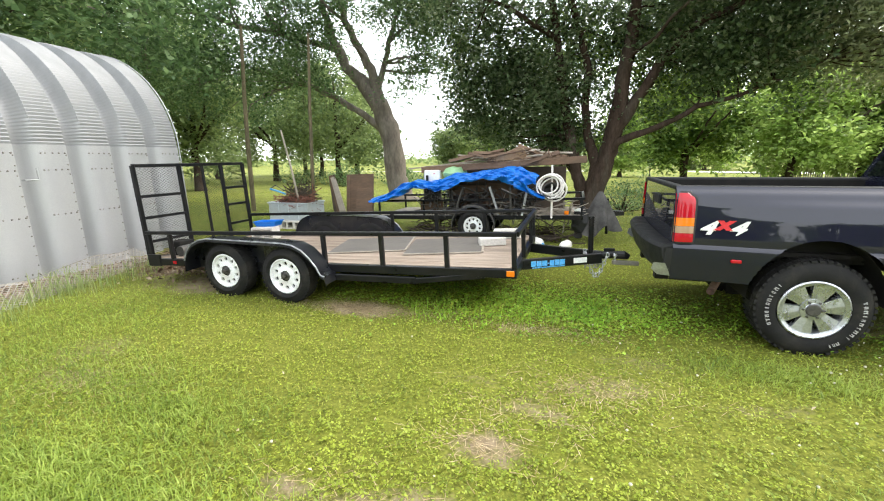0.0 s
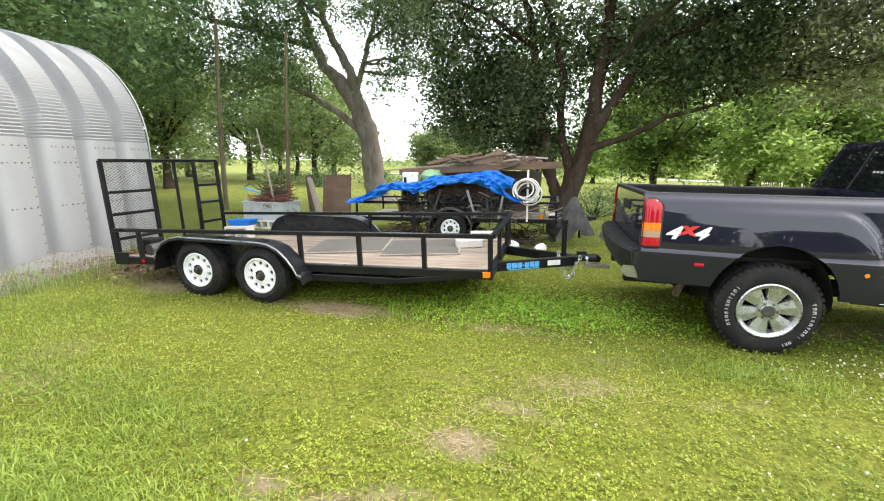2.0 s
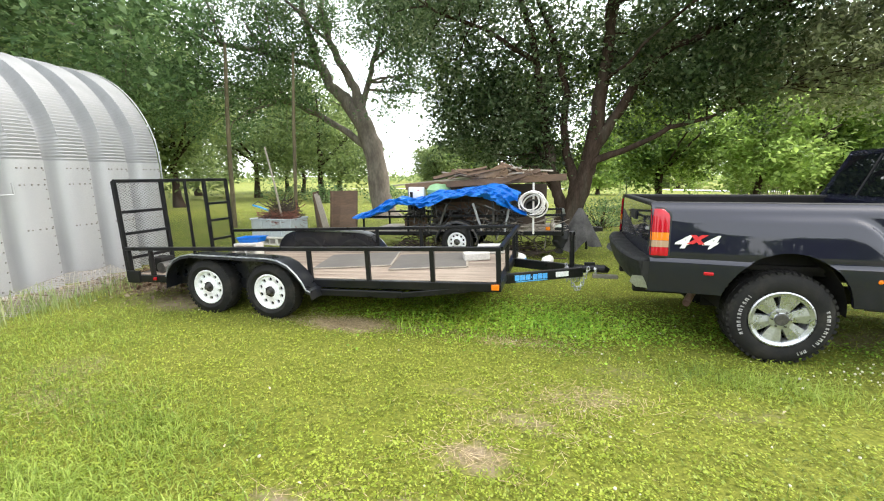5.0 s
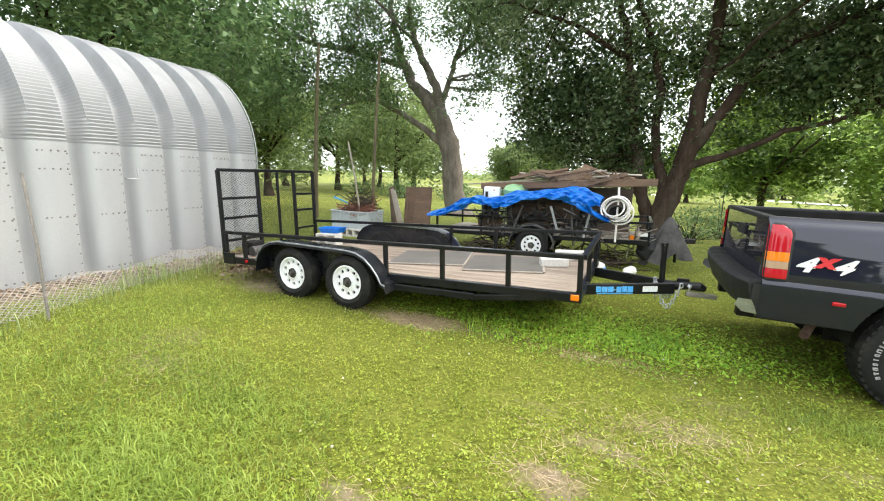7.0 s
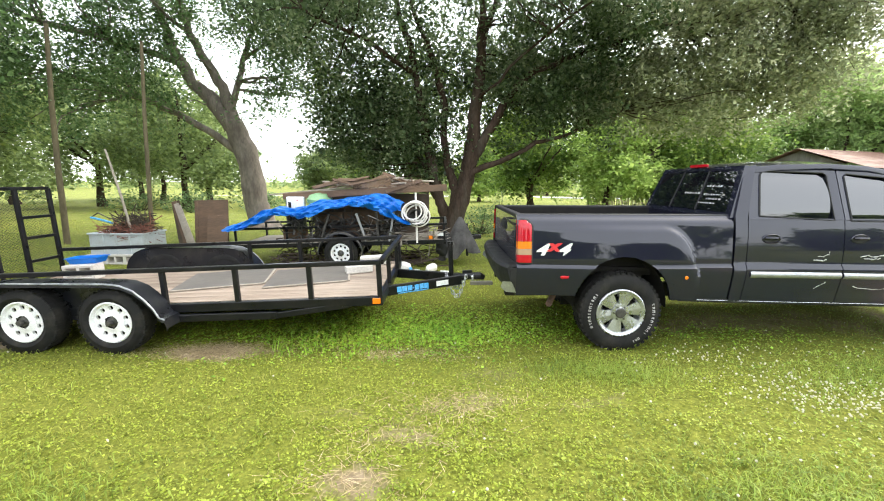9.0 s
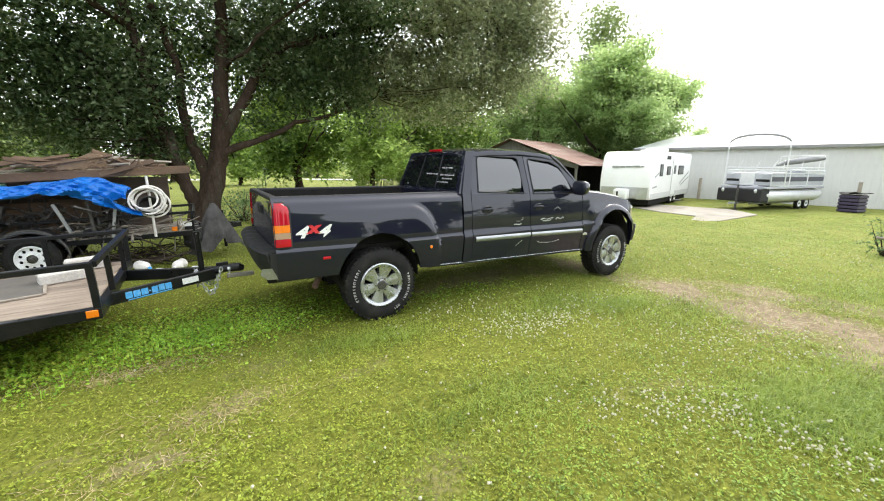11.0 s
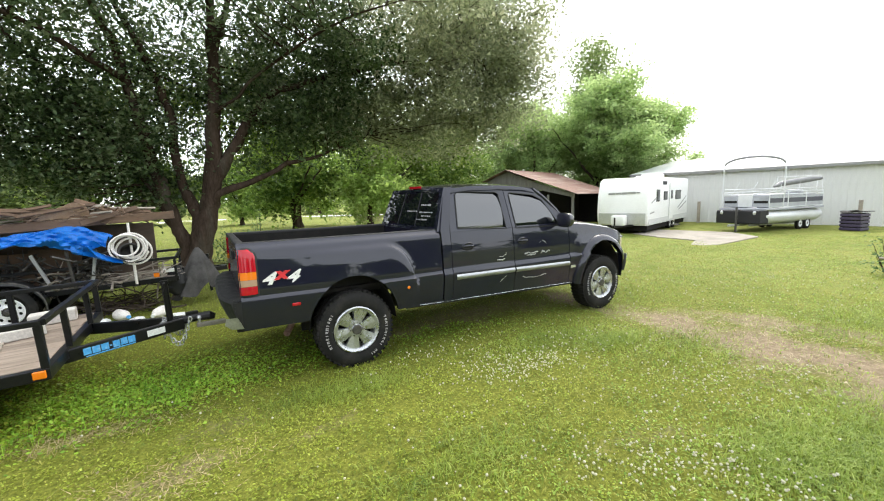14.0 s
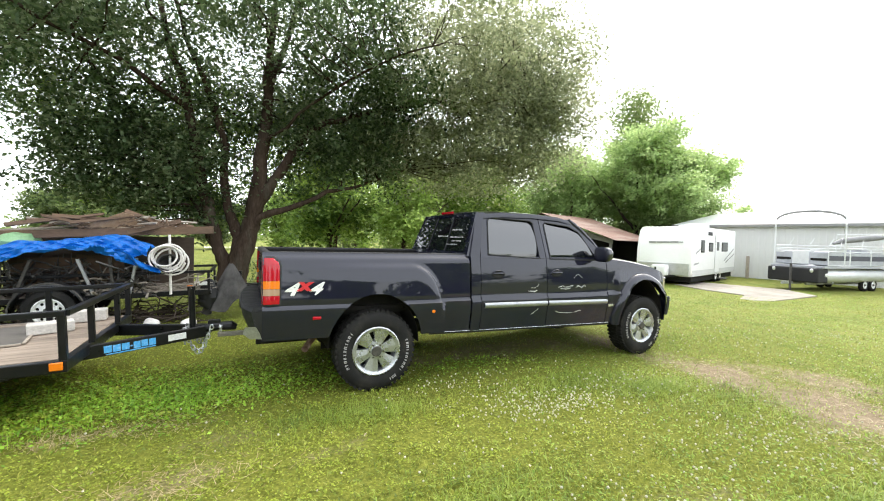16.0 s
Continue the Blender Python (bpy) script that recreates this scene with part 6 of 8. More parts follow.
# the light green tree behind the barn, and the thinner one beyond it
simple_tree("broadleaf_tree", 28.2, 19.8, 10.6, 7.2, M["leaf_hazed"], "dense light green broadleaf tree behind the barn", 5, 3.4, 0.25, 0.04, per=105, group="")
simple_tree("broadleaf_tree", 22.6, 21.5, 9.6, 5.4, M["leaf_hazed"], "light green broadleaf tree behind the barn", 8, 1.8, 0.23, 0.04, per=70, group="")
simple_tree("broadleaf_tree", 35.0, 19.6, 7.2, 5.0, M["leaf_hazed"], "light green broadleaf tree behind the camper", 6, 2.0, 0.23, 0.1, per=50, group="")
simple_tree("tall_thin_tree", 42, 31, 21, 6.2, M["leaf_far"], "tall thin-crowned tree far behind the barn", 7, 1.2, 0.36, 0.42, per=30, group="")
for i, (x, y, h, r) in enumerate(((4.5, 25, 6.2, 3.2), (8.5, 22, 6.0, 3.0), (12.5, 24, 6.5, 3.4), (1.5, 33, 5.5, 2.6), (16.5, 27, 8.5, 4.2))):
    simple_tree("young_tree", x, y, h, r, M["leaf_light"], "young light green tree on the far lawn", 40 + i, 1.2, 0.28, 0.22, per=22)
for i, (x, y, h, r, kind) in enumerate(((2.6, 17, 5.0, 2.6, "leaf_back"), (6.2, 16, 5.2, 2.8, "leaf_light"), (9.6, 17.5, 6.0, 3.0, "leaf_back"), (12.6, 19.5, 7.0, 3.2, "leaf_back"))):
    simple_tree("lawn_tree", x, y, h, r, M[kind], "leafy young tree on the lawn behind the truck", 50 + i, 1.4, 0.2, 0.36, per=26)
for i, (x, y, h, r) in enumerate(((-18, 22, 8.5, 4.4), (-25, 24, 9, 4.8), (-33, 26, 10, 5), (-30, 16, 10, 4.6), (-22, 14, 9, 4.0), (-21, 30, 8.5, 4.0), (-24, 9, 11, 4.5), (-31, 36, 9, 5), (-27, 33, 8.5, 4.4), (-40, 14, 12, 6))):
    simple_tree("field_tree", x, y, h, r, M["leaf_far"], "green field tree behind the shed", 60 + i, 1.3, 0.27, 0.25, per=24)
simple_tree("shed_tree", -16.2, 1.5, 11.5, 5.6, M["leaf_mid"], "large tree leaning over the metal shed", 77, 1.6, 0.17, 0.4, lean=2.0, per=60, group="")
simple_tree("round_tree", -11.9, 32, 4.5, 2.7, M["leaf_far"], "round-crowned tree across the field", 80, 1.6, 0.22, 0.12, per=30)
simple_tree("round_tree", -11.2, 41, 6.2, 3.4, M["leaf_far"], "round-crowned tree across the field", 81, 1.6, 0.3, 0.2, per=22)
simple_tree("round_tree", -3.5, 42, 5.2, 3.6, M["leaf_far"], "round-crowned tree across the field", 82, 1.6, 0.3, 0.2, per=22)
simple_tree("roadside_tree", 52, 1.5, 11, 6, M["leaf_far"], "large tree beside the far house", 83, 1.3, 0.3, 0.2, per=30)
simple_tree("roadside_tree", 60, -8, 12, 7, M["leaf_far"], "large tree beside the far house", 84, 1.3, 0.3, 0.2, per=30)
simple_tree("roadside_tree", 34, 48, 9, 7, M["leaf_far"], "large tree beyond the road", 85, 1.3, 0.4, 0.15, per=24)
simple_tree("roadside_tree", 15, 62, 8, 7, M["leaf_far"], "large tree beyond the road", 86, 1.3, 0.4, 0.15, per=24)


for i, (x, y, h, r) in enumerate(((-22, -24, 7, 5), (-10, -30, 7.5, 5.5), (3, -28, 7, 5), (15, -30, 7.5, 5.5), (27, -24, 7, 5), (-30, -12, 9, 5))):
    simple_tree("yard_tree", x, y, h, r, M["leaf_far"], "green tree at the back of the yard", 110 + i, 0.8, 0.7, 0.1, per=14, wedge=True)


def far_woods():
    """A ragged line of woods all round, beyond the fields."""
    rng = np.random.default_rng(99)
    n = 1500
    a = rng.uniform(0, 2 * math.pi, n)
    d = rng.uniform(105, 150, n)
    h = 2.5 + 3.2 * (0.5 + 0.5 * np.sin(a * 9) * np.sin(a * 23 + 1)) * rng.uniform(0.4, 1.2, n)
    c = np.stack([d * np.cos(a), d * np.sin(a), rng.uniform(0, 1, n) * h], 1)
    v, f = leaf_quads(c, rng, 1.1, 1.3, 16)
    tagged(raw_mesh("far_woods", v, f, M["leaf_far"]), "low line of hazy woods beyond the fields", "woods", kind="stuff")


far_woods()

# ---- the second trailer and its load ----
def twig_pile(name, parent, at, size, count, mat, seed, r=0.008, flat=0.5, label="", length=(0.4, 1.0)):
    """A heap of crossing sticks."""
    rng = random.Random(seed)
    bm = bmesh.new()
    for _ in range(count):
        c = Vector((at[0] + rng.uniform(-1, 1) * size[0], at[1] + rng.uniform(-1, 1) * size[1], at[2] + rng.uniform(0, 1) ** 1.4 * size[2]))
        d = Vector((rng.gauss(0, 1), rng.gauss(0, 0.6), rng.gauss(0, flat) * 0.5)).normalized() * rng.uniform(*length) / 2
        b = Vector((rng.gauss(0, 1), rng.gauss(0, 1), rng.gauss(0, 1))) * 0.06
        tube(bm, [c - d, c - d * 0.3 + b, c + d * 0.4 - b * 0.5, c + d], [r * rng.uniform(0.7, 1.6), r, r * 0.8, r * 0.4], 5)
    ob = part(name, bm, mat, parent, label)
    return tagged(ob, kind="stuff")


def make_load_trailer():
    cx, cy = -3.78, 4.78
    tr = thing("loaded_trailer", pose(cx, cy, 0), "small black single-axle trailer loaded with lumber and junk", "trailer")
    S = M["black_steel"]
    tilt = Matrix.Translation((0, 0, 0.52)) @ Matrix.Rotation(radians(-1.7), 4, "Y")

    def fixed(name, bm, mat, label="", parent=tr):
        bmesh.ops.transform(bm, matrix=tilt, verts=bm.verts[:])
        return part(name, bm, mat, parent, label)

    hw, x0, x1 = 0.72, -2.15, 2.05
    for s in (-1, 1):
        fixed("side_beam", boxed(x0, x1, s * hw - 0.025, s * hw + 0.025, -0.08, 0.0, 0.005), S)
        fixed("top_rail", bar(bmesh.new(), (x0, s * hw, 0.31), (x1, s * hw, 0.31), 0.045, 0.045), S)
        for x in (x0 + 0.03, -1.1, 0.95, x1 - 0.03):
            fixed("post", bar(bmesh.new(), (x, s * hw, 0), (x, s * hw, 0.29), 0.04, 0.04, (1, 0, 0)), S)
        rows = []
        for k in range(17):
            a = math.pi * (k - 0.5) / 15
            rows.append([(0.43 * math.cos(a), s * (hw + 0.03), 0.34 + 0.41 * math.sin(a)), (0.43 * math.cos(a), s * (hw + 0.25), 0.34 + 0.41 * math.sin(a)), (0.42 * math.cos(a), s * (hw + 0.26), 0.33 + 0.39 * math.sin(a))])
        fe = part("fender", slab(bmesh.new(), rows, (0, 0, -0.008)), M["fender"], tr, smooth=True)
        part("worn_edge", tube(bmesh.new(), [r[1] for r in rows], 0.012, 6), M["hub"], fe)
        wheel(tr, Matrix.Translation((0, s * (hw + 0.225), 0.33)) @ (Matrix.Identity(4) if s < 0 else Matrix.Rotation(math.pi, 4, "Z")), 0.33, 0.2, 0.19, "steel")
    for x in (x0, x1 - 0.05):
        fixed("end_beam", boxed(x, x + 0.05, -hw, hw, -0.08, 0.0, 0.005), S)
    fixed("front_rail", bar(bmesh.new(), (x1, -hw, 0.31), (x1, hw, 0.31), 0.045, 0.045), S)
    fixed("deck_board", boxed(x0 + 0.05, x1 - 0.05, -hw + 0.03, hw - 0.03, -0.03, 0.005), M["grey_wood"])
    part("axle", tube(bmesh.new(), [(0, -0.8, 0.33), (0, 0.8, 0.33)], 0.03), M["dark"], tr)
    for s in (-1, 1):
        fixed("tongue", bar(bmesh.new(), (x1 - 0.2, s * 0.45, -0.05), (x1 + 0.75, s * 0.04, -0.05), 0.05, 0.08), S)
    fixed("tongue_jack", tube(bmesh.new(), [(x1 + 0.45, -0.1, -0.45), (x1 + 0.45, -0.1, 0.25)], 0.028, 10), S)
    fixed("side_marker", boxed(x1 - 0.34, x1 - 0.26, -hw - 0.045, -hw - 0.022, 0.02, 0.09, 0.006), M["amber_lens"], "amber marker lamp")
    fixed("data_plate", boxed(x1 - 0.2, x1 - 0.05, -hw - 0.032, -hw - 0.023, 0.08, 0.14, 0.003), M["white"], "white sticker")
    # bent grey fork standing at the rear
    part("stop_post", tube(bmesh.new(), [(-1.05, -0.55, 0.5), (-1.1, -0.5, 1.3)], 0.03, 8), S, tr)

    W = pose(cx, cy, 0)

    def lumber(name, a, b, w, h, mat, label, cat="lumber", group="lumber on the trailer"):
        a, b = Vector(a), Vector(b)
        th = thing(name, Matrix.Translation((a + b) / 2), label, cat, group)
        c = (a + b) / 2
        return part("board", bar(bmesh.new(), a - c, b - c, w, h), mat, th)

    lumber("long_beam", (-5.1, 4.55, 1.40), (-1.72, 4.35, 1.60), 0.05, 0.13, M["brown_wood"], "long brown beam laid across the trailer load")
    lumber("long_beam", (-4.9, 4.9, 1.36), (-2.0, 4.75, 1.56), 0.14, 0.05, M["brown_wood"], "long brown beam laid across the trailer load")
    lumber("pale_board", (-5.55, 5.0, 1.42), (-3.4, 4.9, 1.63), 0.12, 0.03, M["lath"], "long pale board on the trailer load")
    lumber("pale_board", (-4.4, 4.9, 1.50), (-2.5, 5.1, 1.66), 0.10, 0.03, M["grey_wood"], "long grey board on the trailer load")
    lumber("grey_board", (-4.5, 4.6, 1.46), (-2.6, 4.5, 1.62), 0.09, 0.03, M["grey_wood"], "long grey board on the trailer load")
    lumber("brown_board", (-4.2, 5.2, 1.5), (-2.2, 5.0, 1.64), 0.16, 0.03, M["brown_wood"], "weathered brown board on the trailer load")
    # short boards and offcuts heaped on top
    rng = random.Random(77)
    for i in range(26):
        x, y, z = rng.uniform(-4.2, -2.3), rng.uniform(4.35, 5.1), 1.59 + 0.006 * i + rng.uniform(0, 0.03)
        a, ln = rng.gauss(0, 0.45), rng.uniform(0.2, 0.55)
        d = Vector((math.cos(a) * ln, math.sin(a) * ln, rng.gauss(0.0, 0.07)))
        c = Vector((x, y, z))
        th = thing("offcut_board", Matrix.Translation(c), "weathered offcut board heaped on the trailer load", "board", "offcuts on the trailer")
        part("board", bar(bmesh.new(), -d, d, rng.uniform(0.03, 0.1), rng.uniform(0.012, 0.025), (0, rng.uniform(-1.2, -0.3), 0.7)), M[rng.choice(("brown_wood", "lath", "grey_wood", "brown_wood"))], th)
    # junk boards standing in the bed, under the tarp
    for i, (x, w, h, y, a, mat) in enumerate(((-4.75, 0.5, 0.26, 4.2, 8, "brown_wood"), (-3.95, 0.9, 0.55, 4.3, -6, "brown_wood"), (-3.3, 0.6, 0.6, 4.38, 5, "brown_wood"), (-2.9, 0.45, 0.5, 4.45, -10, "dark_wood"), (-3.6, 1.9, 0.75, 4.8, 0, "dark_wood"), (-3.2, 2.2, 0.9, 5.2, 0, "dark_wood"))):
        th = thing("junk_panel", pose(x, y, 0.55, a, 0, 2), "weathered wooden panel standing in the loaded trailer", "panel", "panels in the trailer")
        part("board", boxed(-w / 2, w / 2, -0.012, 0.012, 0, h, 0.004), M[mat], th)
    for i, (x, a) in enumerate(((-4.2, 20), (-3.3, -18), (-3.05, -4), (-2.85, 10))):
        th = thing("loose_strut", pose(x, 4.0, 0.55, 6, a, 0), "grey metal strut leaning in the loaded trailer", "strut", "struts in the trailer")
        part("strut_bar", boxed(-0.02, 0.02, -0.02, 0.02, 0, 0.58, 0.004), M["galv"] if i % 2 else M["hub"], th)
    # triangular scrap of chipboard and brush on top
    th = thing("chipboard_scrap", pose(-3.1, 4.5, 1.56, 20, 0, 8), "brown triangular chipboard scrap on top of the load", "board")
    part("board", prism(bmesh.new(), [(-0.5, 0, 0.02), (0.26, 0, 0.04), (0.2, 0, 0.26), (0.05, 0, 0.30)], (0, 0.015, 0)), surf("chipboard", (0.27, 0.17, 0.10), (0.36, 0.25, 0.16), 12, (0.7, 0.9), 0, 0.2), th)
    brush = thing("brush_pile", pose(-2.9, 4.7, 1.58), "heap of dry brown brush on top of the loaded trailer", "brush")
    twig_pile("brushwood", brush, (0, 0, 0), (0.75, 0.35, 0.16), 45, M["brush"], 5, 0.008, 0.15, length=(0.3, 0.7))
    # under the trailer, its shade is put into the brush's dark colour
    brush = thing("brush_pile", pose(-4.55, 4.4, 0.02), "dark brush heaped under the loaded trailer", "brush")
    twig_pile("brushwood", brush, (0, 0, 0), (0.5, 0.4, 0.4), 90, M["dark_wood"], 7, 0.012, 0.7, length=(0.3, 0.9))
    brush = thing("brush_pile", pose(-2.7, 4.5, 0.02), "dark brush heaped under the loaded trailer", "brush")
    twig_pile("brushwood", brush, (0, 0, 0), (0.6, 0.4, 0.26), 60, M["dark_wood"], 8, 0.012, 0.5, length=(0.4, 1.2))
    brush = thing("scrap_tangle", pose(-3.75, 4.25, 0.56), "tangle of dark scrap and sticks in the loaded trailer", "scrap")
    twig_pile("scrapwood", brush, (0, 0, 0), (1.1, 0.2, 0.42), 150, M["hub"], 31, 0.014, 0.9, length=(0.3, 0.9))
    brush = thing("scrap_tangle", pose(-2.6, 4.25, 0.56), "tangle of pale sticks in the loaded trailer", "scrap")
    twig_pile("scrapwood", brush, (0, 0, 0), (0.8, 0.2, 0.22), 34, M["grey_wood"], 32, 0.014, 0.25, length=(0.4, 1.0))
    # white box, green sack
    th = thing("white_box", pose(-4.82, 4.5, 1.16, 0, 0, 10), "white plastic box on the trailer load", "box")
    part("box_body", boxed(-0.17, 0.17, -0.14, 0.14, 0, 0.24, 0.02), M["white"], th)
    part("box_mark", boxed(0.03, 0.06, -0.145, -0.138, 0.16, 0.18, 0.002), M["decal_red"], th, "small red mark")
    th = thing("green_sack", pose(-4.35, 4.55, 1.22), "pale green plastic sack on the trailer load", "sack")
    bm = lathe(bmesh.new(), [(0.0, 0.0), (0.22, 0.02), (0.26, 0.12), (0.18, 0.22), (0.05, 0.27), (0.0, 0.275)], 14, "z")
    for v in bm.verts:
        v.co += Vector((noise.noise(v.co * 7), noise.noise(v.co * 7 + Vector((3, 0, 0))), noise.noise(v.co * 7 + Vector((0, 5, 0))))) * 0.04
    part("sack_body", bm, surf("green_plastic", (0.22, 0.42, 0.20), (0.32, 0.52, 0.28), 6, (0.35, 0.5), 0, 0.1), th, smooth=True)
    th = thing("dark_drums", pose(-5.05, 5.1, 0.55), "dark plastic drum standing in the loaded trailer", "drum")
    part("drum_body", lathe(bmesh.new(), [(0.0, 0.0), (0.2, 0.0), (0.21, 0.3), (0.2, 0.32), (0.21, 0.34), (0.21, 0.6), (0.2, 0.62), (0.2, 0.92), (0.0, 0.93)], 20, "z"), M["trim"], th, smooth=True)
    # blue tarp thrown over the load
    top = [(-6.05, 0.80), (-5.7, 0.93), (-5.35, 1.11), (-5.05, 1.19), (-4.8, 1.17), (-4.5, 1.20), (-4.2, 1.30), (-3.7, 1.37), (-3.2, 1.47), (-2.95, 1.44), (-2.75, 1.36), (-2.6, 1.28)]
    low = [(-6.05, 0.72), (-5.7, 0.75), (-5.35, 0.88), (-5.05, 1.04), (-4.8, 1.04), (-4.55, 0.98), (-4.35, 1.02), (-4.0, 1.16), (-3.6, 1.22), (-3.3, 1.22), (-3.05, 1.14), (-2.85, 1.10), (-2.6, 1.16)]
    rows = []
    n, mm = 150, 34
    for i in range(n + 1):
        x = -6.05 + 3.45 * i / n
        zt, zl = along(top, x), along(low, x)
        row = []
        for j in range(mm + 1):
            f = j / mm
            # from the lower front hem up over the load and down behind it
            if f < 0.6:
                g = f / 0.6
                y, z = 3.86 + 0.30 * g ** 1.6, zl + (zt - zl) * math.sin(g * math.pi / 2)
            else:
                g = (f - 0.6) / 0.4
                y, z = 4.16 + 0.5 * g, zt - 0.12 * g * g
            # folds run along the length, slanting, with small gathers across them
            q = z - zt
            fold = 0.075 * noise.noise(Vector((x * 1.3, y * 4, q * 15 + x * 2.4))) + 0.085 * abs(noise.noise(Vector((x * 1.9 + 7, y * 6, q * 24 - x * 3.2)))) + 0.02 * noise.noise(Vector((x * 7, y * 9, q * 30)))
            gather = 0.05 * (1 - min(1, 3.2 * abs(noise.noise(Vector((x * 1.6, 4.1, q * 17 + 2.8 * x)))))) ** 2 + 0.035 * (1 - min(1, 3.0 * abs(noise.noise(Vector((x * 4.5 - 3 * q, 9.3, q * 10 + x * 2)))))) ** 2
            row.append((x + 0.3 * fold, y - fold - gather * (1 - f), z + 0.7 * fold))
        rows.append(row)
    th = thing("blue_tarp", pose(-4.3, 4.2, 0.9), "crumpled bright blue plastic tarp over a loaded trailer", "tarp")
    off = Vector((-4.3, 4.2, 0.9))
    part("tarp_sheet", slab(bmesh.new(), [[Vector(p) - off for p in r] for r in rows], (0.001, 0.004, -0.003)), M["tarp"], th, smooth=True)
    # a hanging tail of the tarp at the front
    rows = []
    for i in range(13):
        f = i / 12
        rows.append([(-3.0 + 0.55 * f + 0.04 * math.sin(7 * f), 3.84 - 0.05 * math.sin(9 * f + k) - 0.01 * k, 1.16 - 0.24 * f + 0.035 * (k - 2) * (1 - 0.6 * f)) for k in range(6)])
    part("tarp_tail", slab(bmesh.new(), [[Vector(p) - off for p in r] for r in rows], (0, 0.004, 0)), M["tarp"], th, smooth=True)
    # coil of white hose on a pale post
    th = thing("hose_coil", pose(-2.36, 3.96, 1.13), "coiled white hose hung on the loaded trailer", "hose")
    bm = bmesh.new()
    rng = random.Random(2)
    for k in range(5):
        r, ox, oz, ty = 0.185 + rng.uniform(-0.06, 0.05), rng.uniform(-0.09, 0.09), rng.uniform(-0.08, 0.06), rng.uniform(-0.5, 0.5)
        pts = [(ox + r * math.cos(a), -0.02 - 0.018 * k + 0.05 * ty * math.sin(a), oz + r * 0.92 * math.sin(a)) for a in [j * math.pi / 14 for j in range(29)]]
        tube(bm, pts, 0.015, 8, cap=False)
    tube(bm, [(0.2, -0.03, -0.03), (0.26, -0.04, -0.1), (0.2, -0.04, -0.2), (0.05, -0.05, -0.24), (-0.2, -0.03, -0.2), (-0.3, -0.02, -0.1)], 0.018, 8)
    part("hose", bm, M["hose"], th, smooth=True)
    th = thing("pale_pole", pose(-2.3, 3.99, 0.52, 0, -1.5, 0), "pale plastic pipe standing at the trailer's side", "pipe")
    part("pipe", tube(bmesh.new(), [(0, 0, 0), (0.0, 0, 0.98)], 0.019, 10), M["hose"], th, smooth=True)
    th = thing("loose_bucket", pose(-2.36, 4.1, 1.0, 80, 0, 10), "grey tub behind the coiled hose", "tub")
    part("tub_body", lathe(bmesh.new(), [(0.0, 0.0), (0.12, 0.0), (0.15, 0.2), (0.16, 0.21), (0.14, 0.21), (0.11, 0.02)], 18, "z"), M["cloth"], th, smooth=True)
    # grey cloth hanging on the trailer's nose
    rows = []
    for i in range(15):
        f = i / 14
        row = []
        for k in range(25):
            g = k / 24
            a = math.pi * (1.08 + 0.84 * g)
            wide = 0.03 + (0.34 + 0.05 * math.sin(7 * g)) * f ** 0.8
            fold = 1 + 0.22 * f * math.sin(19 * g + 2 * f)
            hem = 0.78 + 0.10 * math.sin(5 * g + 1) + 0.05 * math.sin(17 * g)
            row.append((-1.44 + wide * fold * math.cos(a) - 0.03 * f, 4.42 + 0.7 * wide * fold * math.sin(a), 1.0 - hem * f + 0.03 * math.sin(11 * g) * f))
        rows.append(row)
    th = thing("grey_cloth", pose(-1.5, 4.4, 0.5), "ragged grey canvas cloth hung over the trailer's nose", "cloth")
    part("cloth_sheet", slab(bmesh.new(), [[Vector(p) - Vector((-1.5, 4.4, 0.5)) for p in r] for r in rows], (0.002, 0.006, 0)), M["cloth"], th, smooth=True)
    # dark bag slumped beside the cloth
    th = thing("dark_bag", pose(-1.78, 4.22, 0.28), "slumped dark canvas bag hung beside the grey cloth", "bag")
    bm = bmesh.new()
    bmesh.ops.create_icosphere(bm, subdivisions=3, radius=0.2)
    for v in bm.verts:
        v.co = Vector((v.co.x * (0.75 - 0.9 * v.co.z), v.co.y * 0.5, v.co.z * 1.35 + 0.2))
        v.co += v.co.normalized() * noise.noise(v.co * 11) * 0.06
    part("bag_body", bm, M["trim"], th, smooth=True)
    part("bag_strap", tube(bmesh.new(), [(-0.03, -0.02, 0.42), (0.02, -0.03, 0.56), (0.09, 0.0, 0.5)], 0.012, 6), M["trim"], th)
    # white jugs and rags on the ground in front
    for i, (x, y, a, b) in enumerate(((-2.5, 3.75, 30, 0), (-2.02, 3.6, -20, 6))):
        th = thing("white_jug", pose(x, y, 0.09, 90, 0, a), "dirty white plastic jug lying in the grass", "jug", "white jugs")
        bm = lathe(bmesh.new(), [(0.0, -0.16), (0.07, -0.16), (0.085, -0.13), (0.085, 0.05), (0.06, 0.11), (0.025, 0.14), (0.025, 0.18), (0.0, 0.18)], 14, "z")
        part("jug_body", bm, M["hose"], th, smooth=True)
        part("jug_cap", lathe(bmesh.new(), [(0.0, 0.18), (0.028, 0.18), (0.028, 0.205), (0.0, 0.205)], 10, "z"), M["decal_blue"] if i == 0 else M["white"], th)
    for i, (x, y, s) in enumerate(((-2.75, 3.7, 0.12), (-2.3, 3.55, 0.1), (-1.75, 3.5, 0.09))):
        th = thing("white_rag", pose(x, y, 0.0, 0, 0, 30 * i), "crumpled white rag lying in the grass", "rag", "white rags")
        bm = bmesh.new()
        bmesh.ops.create_icosphere(bm, subdivisions=3, radius=s)
        for v in bm.verts:
            v.co.z = max(0.0, v.co.z * 0.6 + 0.02)
